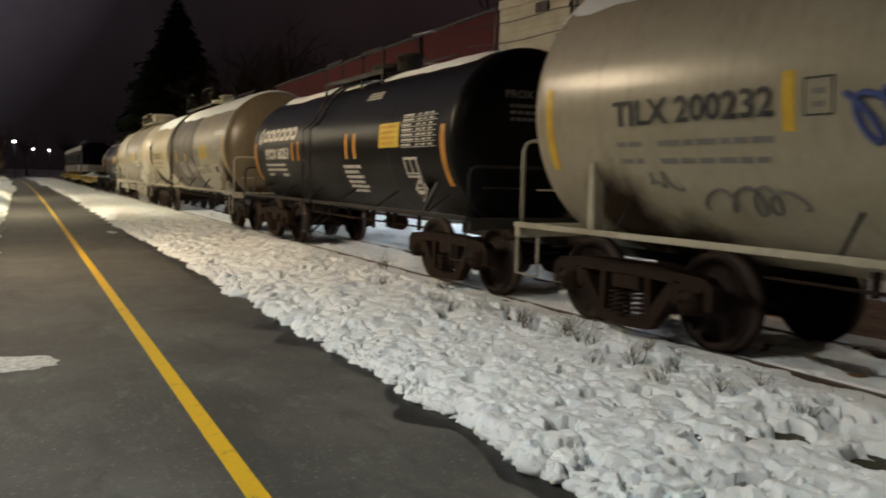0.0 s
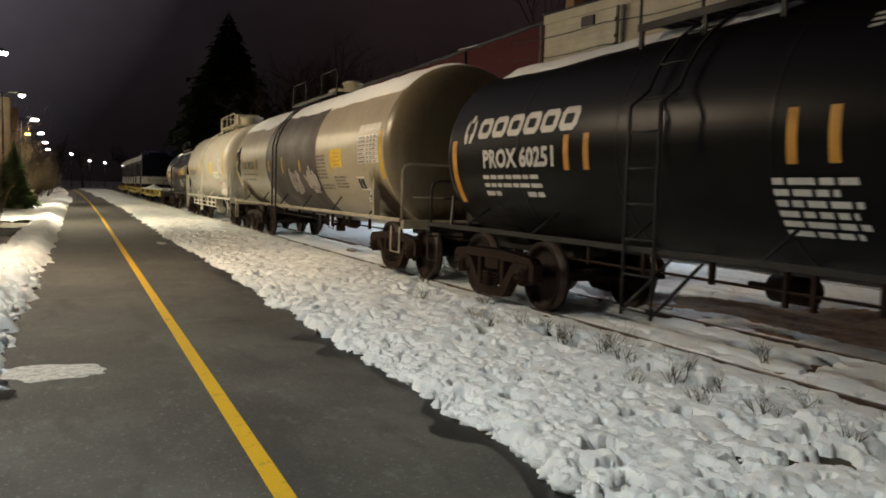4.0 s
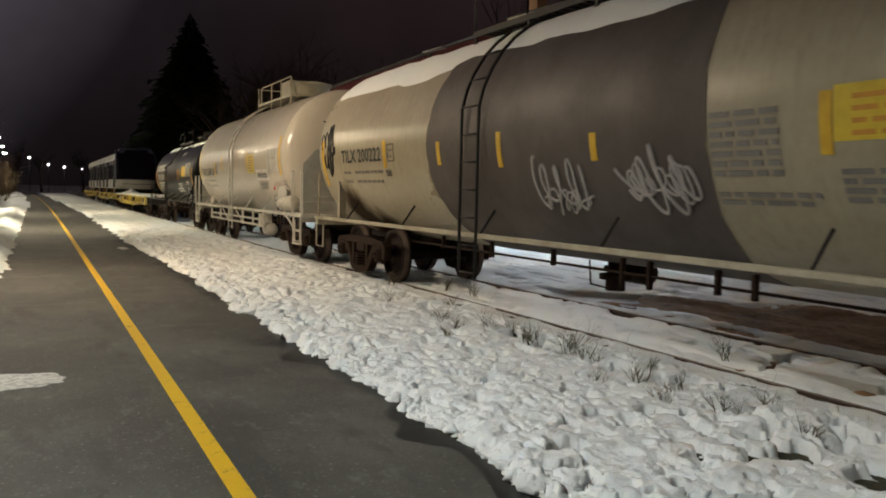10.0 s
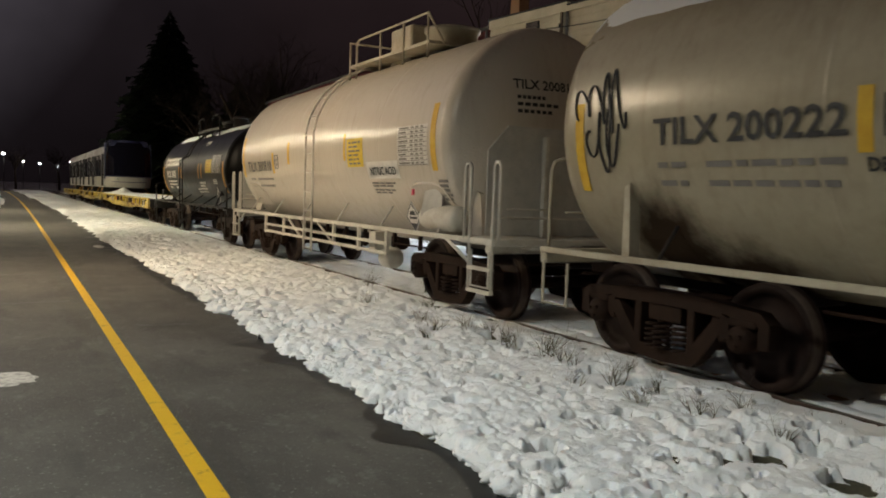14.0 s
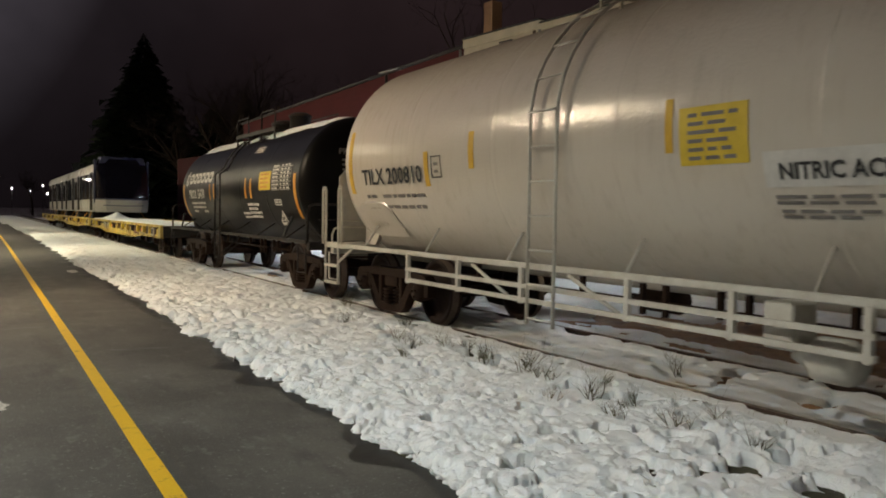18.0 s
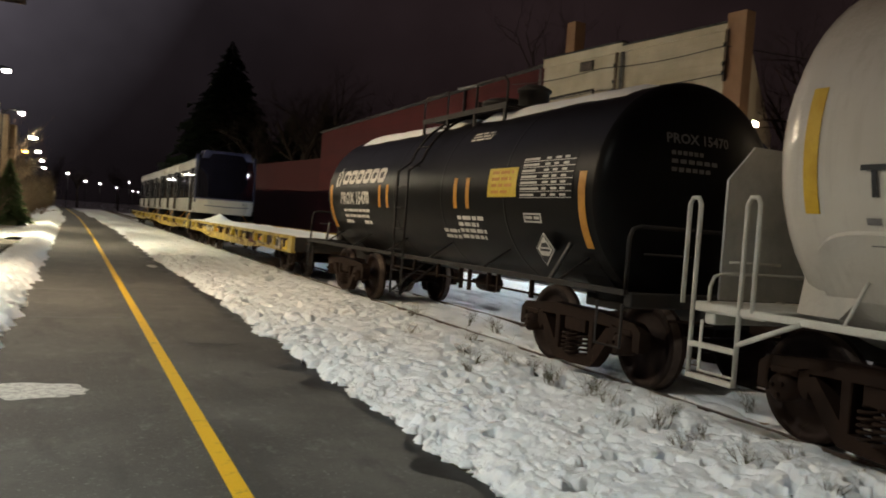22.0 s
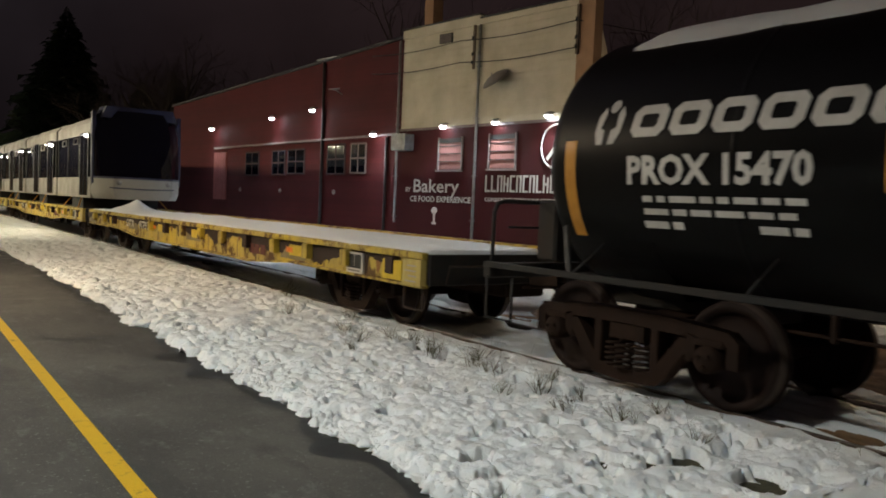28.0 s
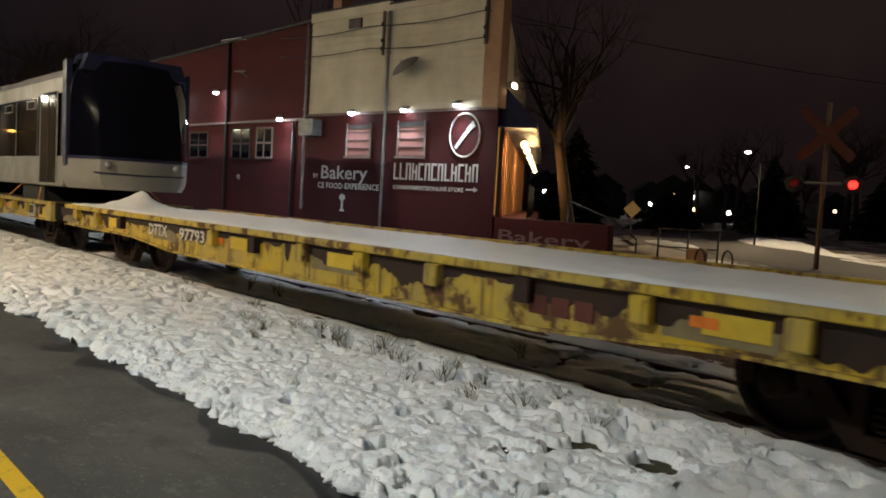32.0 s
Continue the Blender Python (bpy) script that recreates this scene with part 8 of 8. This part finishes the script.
for k in range(12):
    x, y = rnd_t.uniform(-24, 12), rnd_t.uniform(175, 230)
    bare_tree(TREES[k % 3], pose(x, y, -0.1, 0, 0, rnd_t.uniform(0, 360)) @ Matrix.Scale(rnd_t.uniform(0.8, 1.2), 4), "bare tree at the far bend of the path")


def conifer(x, y, height, spread, mat, label, seed, name="conifer", sprays=900, group="conifers"):
    rnd = random.Random(seed)
    t = thing(name, label, "tree", pose(x, y, -0.1), group)
    part("trunk", Geo().tube([(0, 0, 0), (0, 0, height * 0.5), (0, 0, height * 0.97)], [height * 0.016, height * 0.011, 0.01], 8), BARK, t)
    g = Geo()
    for k in range(sprays):
        u = rnd.random() ** 0.8
        z = height * (0.06 + 0.93 * u)
        R = spread * (1 - u) ** 0.85 * rnd.uniform(0.55, 1.12) + 0.05
        a = rnd.uniform(0, 6.283)
        d = Vector((math.cos(a), math.sin(a), 0))
        o = Vector((-d.y, d.x, 0))
        w = max(R * 0.22, 0.05) * rnd.uniform(0.7, 1.3)
        droop = R * rnd.uniform(0.15, 0.42)
        b, tip = Vector((0, 0, z)) + d * R * 0.15, Vector((0, 0, z - droop)) + d * R
        mid = (b + tip) / 2 + Vector((0, 0, droop * 0.25))
        vs = [b, mid + o * w, tip, mid - o * w, mid + Vector((0, 0, -w * 0.9)) + o * w * 0.3]
        g.add(vs, [(0, 1, 2), (0, 2, 3), (1, 4, 2), (3, 2, 4)])
        for q in range(2):
            c = b + (tip - b) * rnd.uniform(0.4, 0.95)
            e = c + o * rnd.choice((-1, 1)) * w * 1.5 + d * w * 0.6 + Vector((0, 0, -w * 0.5))
            g.add([c, e, c + d * w * 0.7], [(0, 1, 2)])
    part("crown", g, mat, t, "drooping needle sprays")
    return t


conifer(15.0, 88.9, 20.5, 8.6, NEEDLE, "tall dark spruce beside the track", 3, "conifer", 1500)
for k, (x, y, m) in enumerate(((20.5, 70, 1.25), (24.5, 75, 1.35), (28.5, 69, 1.2), (33, 74, 1.3))):
    bare_tree(TREES[2 - k % 2], pose(x, y, -0.1, 0, 0, 70 * k) @ Matrix.Scale(m, 4), "tall bare tree in the dark behind the warehouse")
for k, (x, y, h, w) in enumerate(((21, 84, 13, 6.5), (27, 92, 15, 7), (34, 96, 14, 7), (43, 100, 16, 7))):
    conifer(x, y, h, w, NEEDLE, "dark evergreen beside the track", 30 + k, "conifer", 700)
for k in range(0, 16, 2):
    a = radians(52 - k * 3.3)
    d = 74 + 9 * math.sin(k * 2.7)
    conifer(d * math.cos(a), d * math.sin(a), 6 + 2.4 * math.sin(k * 1.9), 4.0, NEEDLE, "dark evergreen beyond the side street", 50 + k, "conifer", 420, "dark trees of the side street")
conifer(-2.75, 44.0, 3.5, 1.15, NEEDLE_LIT, "young green spruce beside the path, its needles coloured as lamplit", 7, "conifer", 900, "young trees by the path")


def bush_mesh(seed, height):
    rnd = random.Random(seed)
    g = Geo()
    for k in range(16):
        a = rnd.uniform(0, 6.28)
        limb(g, Vector((rnd.gauss(0, 0.25), rnd.gauss(0, 0.25), -0.05)), Vector((math.cos(a) * 0.35, math.sin(a) * 0.35, 1)).normalized(), height * rnd.uniform(0.4, 0.65), 0.018, 2, rnd, 4)
    return g.mesh("branch_tangle", TWIG)


BUSHES = [bush_mesh(s, h) for s, h in ((1, 2.4), (2, 3.0), (3, 2.0))]
rnd_b = random.Random(9)
for k in range(46):
    y = 38 + k * 2.6
    x = -2.7 - rnd_b.uniform(0, 1.6) + float(bend(y)) + (2.0 if y > 150 else 0)
    b = thing("bush", "bare brown bush at the path's border", "bush", pose(x, y, -0.05, 0, 0, rnd_b.uniform(0, 360)) @ Matrix.Scale(rnd_b.uniform(1.3, 2.3), 4), "bushes along the path")
    part("branch_tangle", BUSHES[k % 3], TWIG, b)


def weed_mesh(seed, height):
    rnd = random.Random(seed)
    g = Geo()
    for k in range(rnd.randint(6, 9)):
        a = rnd.uniform(0, 6.28)
        d = Vector((math.cos(a) * 0.45, math.sin(a) * 0.45, 1)).normalized()
        limb(g, Vector((rnd.gauss(0, 0.03), rnd.gauss(0, 0.03), -0.02)), d, height * rnd.uniform(0.5, 0.95), 0.0055, 2, rnd, 3)
    return g.mesh("stalk_clump", WEED)


WEEDS = [weed_mesh(s, h) for s, h in ((1, 0.26), (2, 0.20), (3, 0.32), (4, 0.14))]
for k, (x, y, kind, sc) in enumerate(((4.37, 8.35, 1, 1.2), (4.52, 7.5, 0, 1.1), (4.74, 7.42, 1, 1.1), (4.44, 6.54, 2, 0.9), (4.66, 6.15, 2, 1.0), (4.50, 5.68, 1, 1.3), (4.55, 6.0, 0, 1.1), (4.47, 4.98, 0, 1.1), (4.5, 4.56, 1, 1.1), (4.4, 3.97, 3, 1.3), (4.68, 3.83, 0, 0.9), (4.39, 3.3, 1, 1.0), (4.95, 9.3, 1, 1.1), (5.25, 12.0, 0, 1.1), (5.9, 11.2, 2, 0.9), (5.95, 10.4, 0, 1.1), (4.1, 5.1, 3, 1.0), (4.35, 9.9, 3, 1.3), (3.9, 7.3, 3, 1.1), (6.0, 5.5, 0, 0.9), (4.75, 5.2, 3, 1.2), (4.3, 7.9, 3, 1.2), (4.6, 6.8, 3, 1.4), (4.2, 4.4, 3, 1.1))):
    w = thing("dry_weed", "dry brown weed sticking out of the snow", "weed", pose(x, y, 0.03, 0, 0, k * 77) @ Matrix.Scale(sc, 4), "weeds in the snow")
    part("stalk_clump", WEEDS[kind], WEED, w)


def grass_tufts():
    rnd = random.Random(21)
    g = Geo()
    for k in range(900):
        y = rnd.uniform(2.5, 14)
        x = rnd.uniform(2.5, 5.4)
        if rnd.random() < 0.35:
            x = 2.45 + rnd.random() * 0.5
        if k > 560:
            x, y = -0.58 - abs(rnd.gauss(0, 0.22)), rnd.uniform(2.5, 7.0)
        for q in range(4):
            a, h = rnd.uniform(0, 6.28), rnd.uniform(0.03, 0.095)
            c = Vector((x + rnd.gauss(0, 0.03), y + rnd.gauss(0, 0.03), 0.0))
            d = Vector((math.cos(a), math.sin(a), 0))
            g.add([c - d * 0.004, c + d * 0.004, c + Vector((d.y, -d.x, 0)) * h * 0.7 + Vector((0, 0, h))], [(0, 1, 2)])
    solid("dry_grass", g, WEED, "short dry grass poking through the snow", "grass", kind="stuff")


grass_tufts()


# ---- what moves ----
def motions():
    steps = np.arange(0, 32.01, 0.25)
    times, rolled = np.array([r[0] for r in TRAVEL]), np.array([r[1] for r in TRAVEL])
    for car in TRAIN:
        x, y, z = car.matrix_basis.translation
        walk(car, [(t, pose(x, y - s, z)) for t, s in TRAVEL])
    s = np.interp(steps, times, rolled)
    for w, y in SPUN:
        walk(w, [(float(t), pose(0, y, WHEEL_R, math.degrees(d / WHEEL_R), 0, 0)) for t, d in zip(steps, s)])


motions()
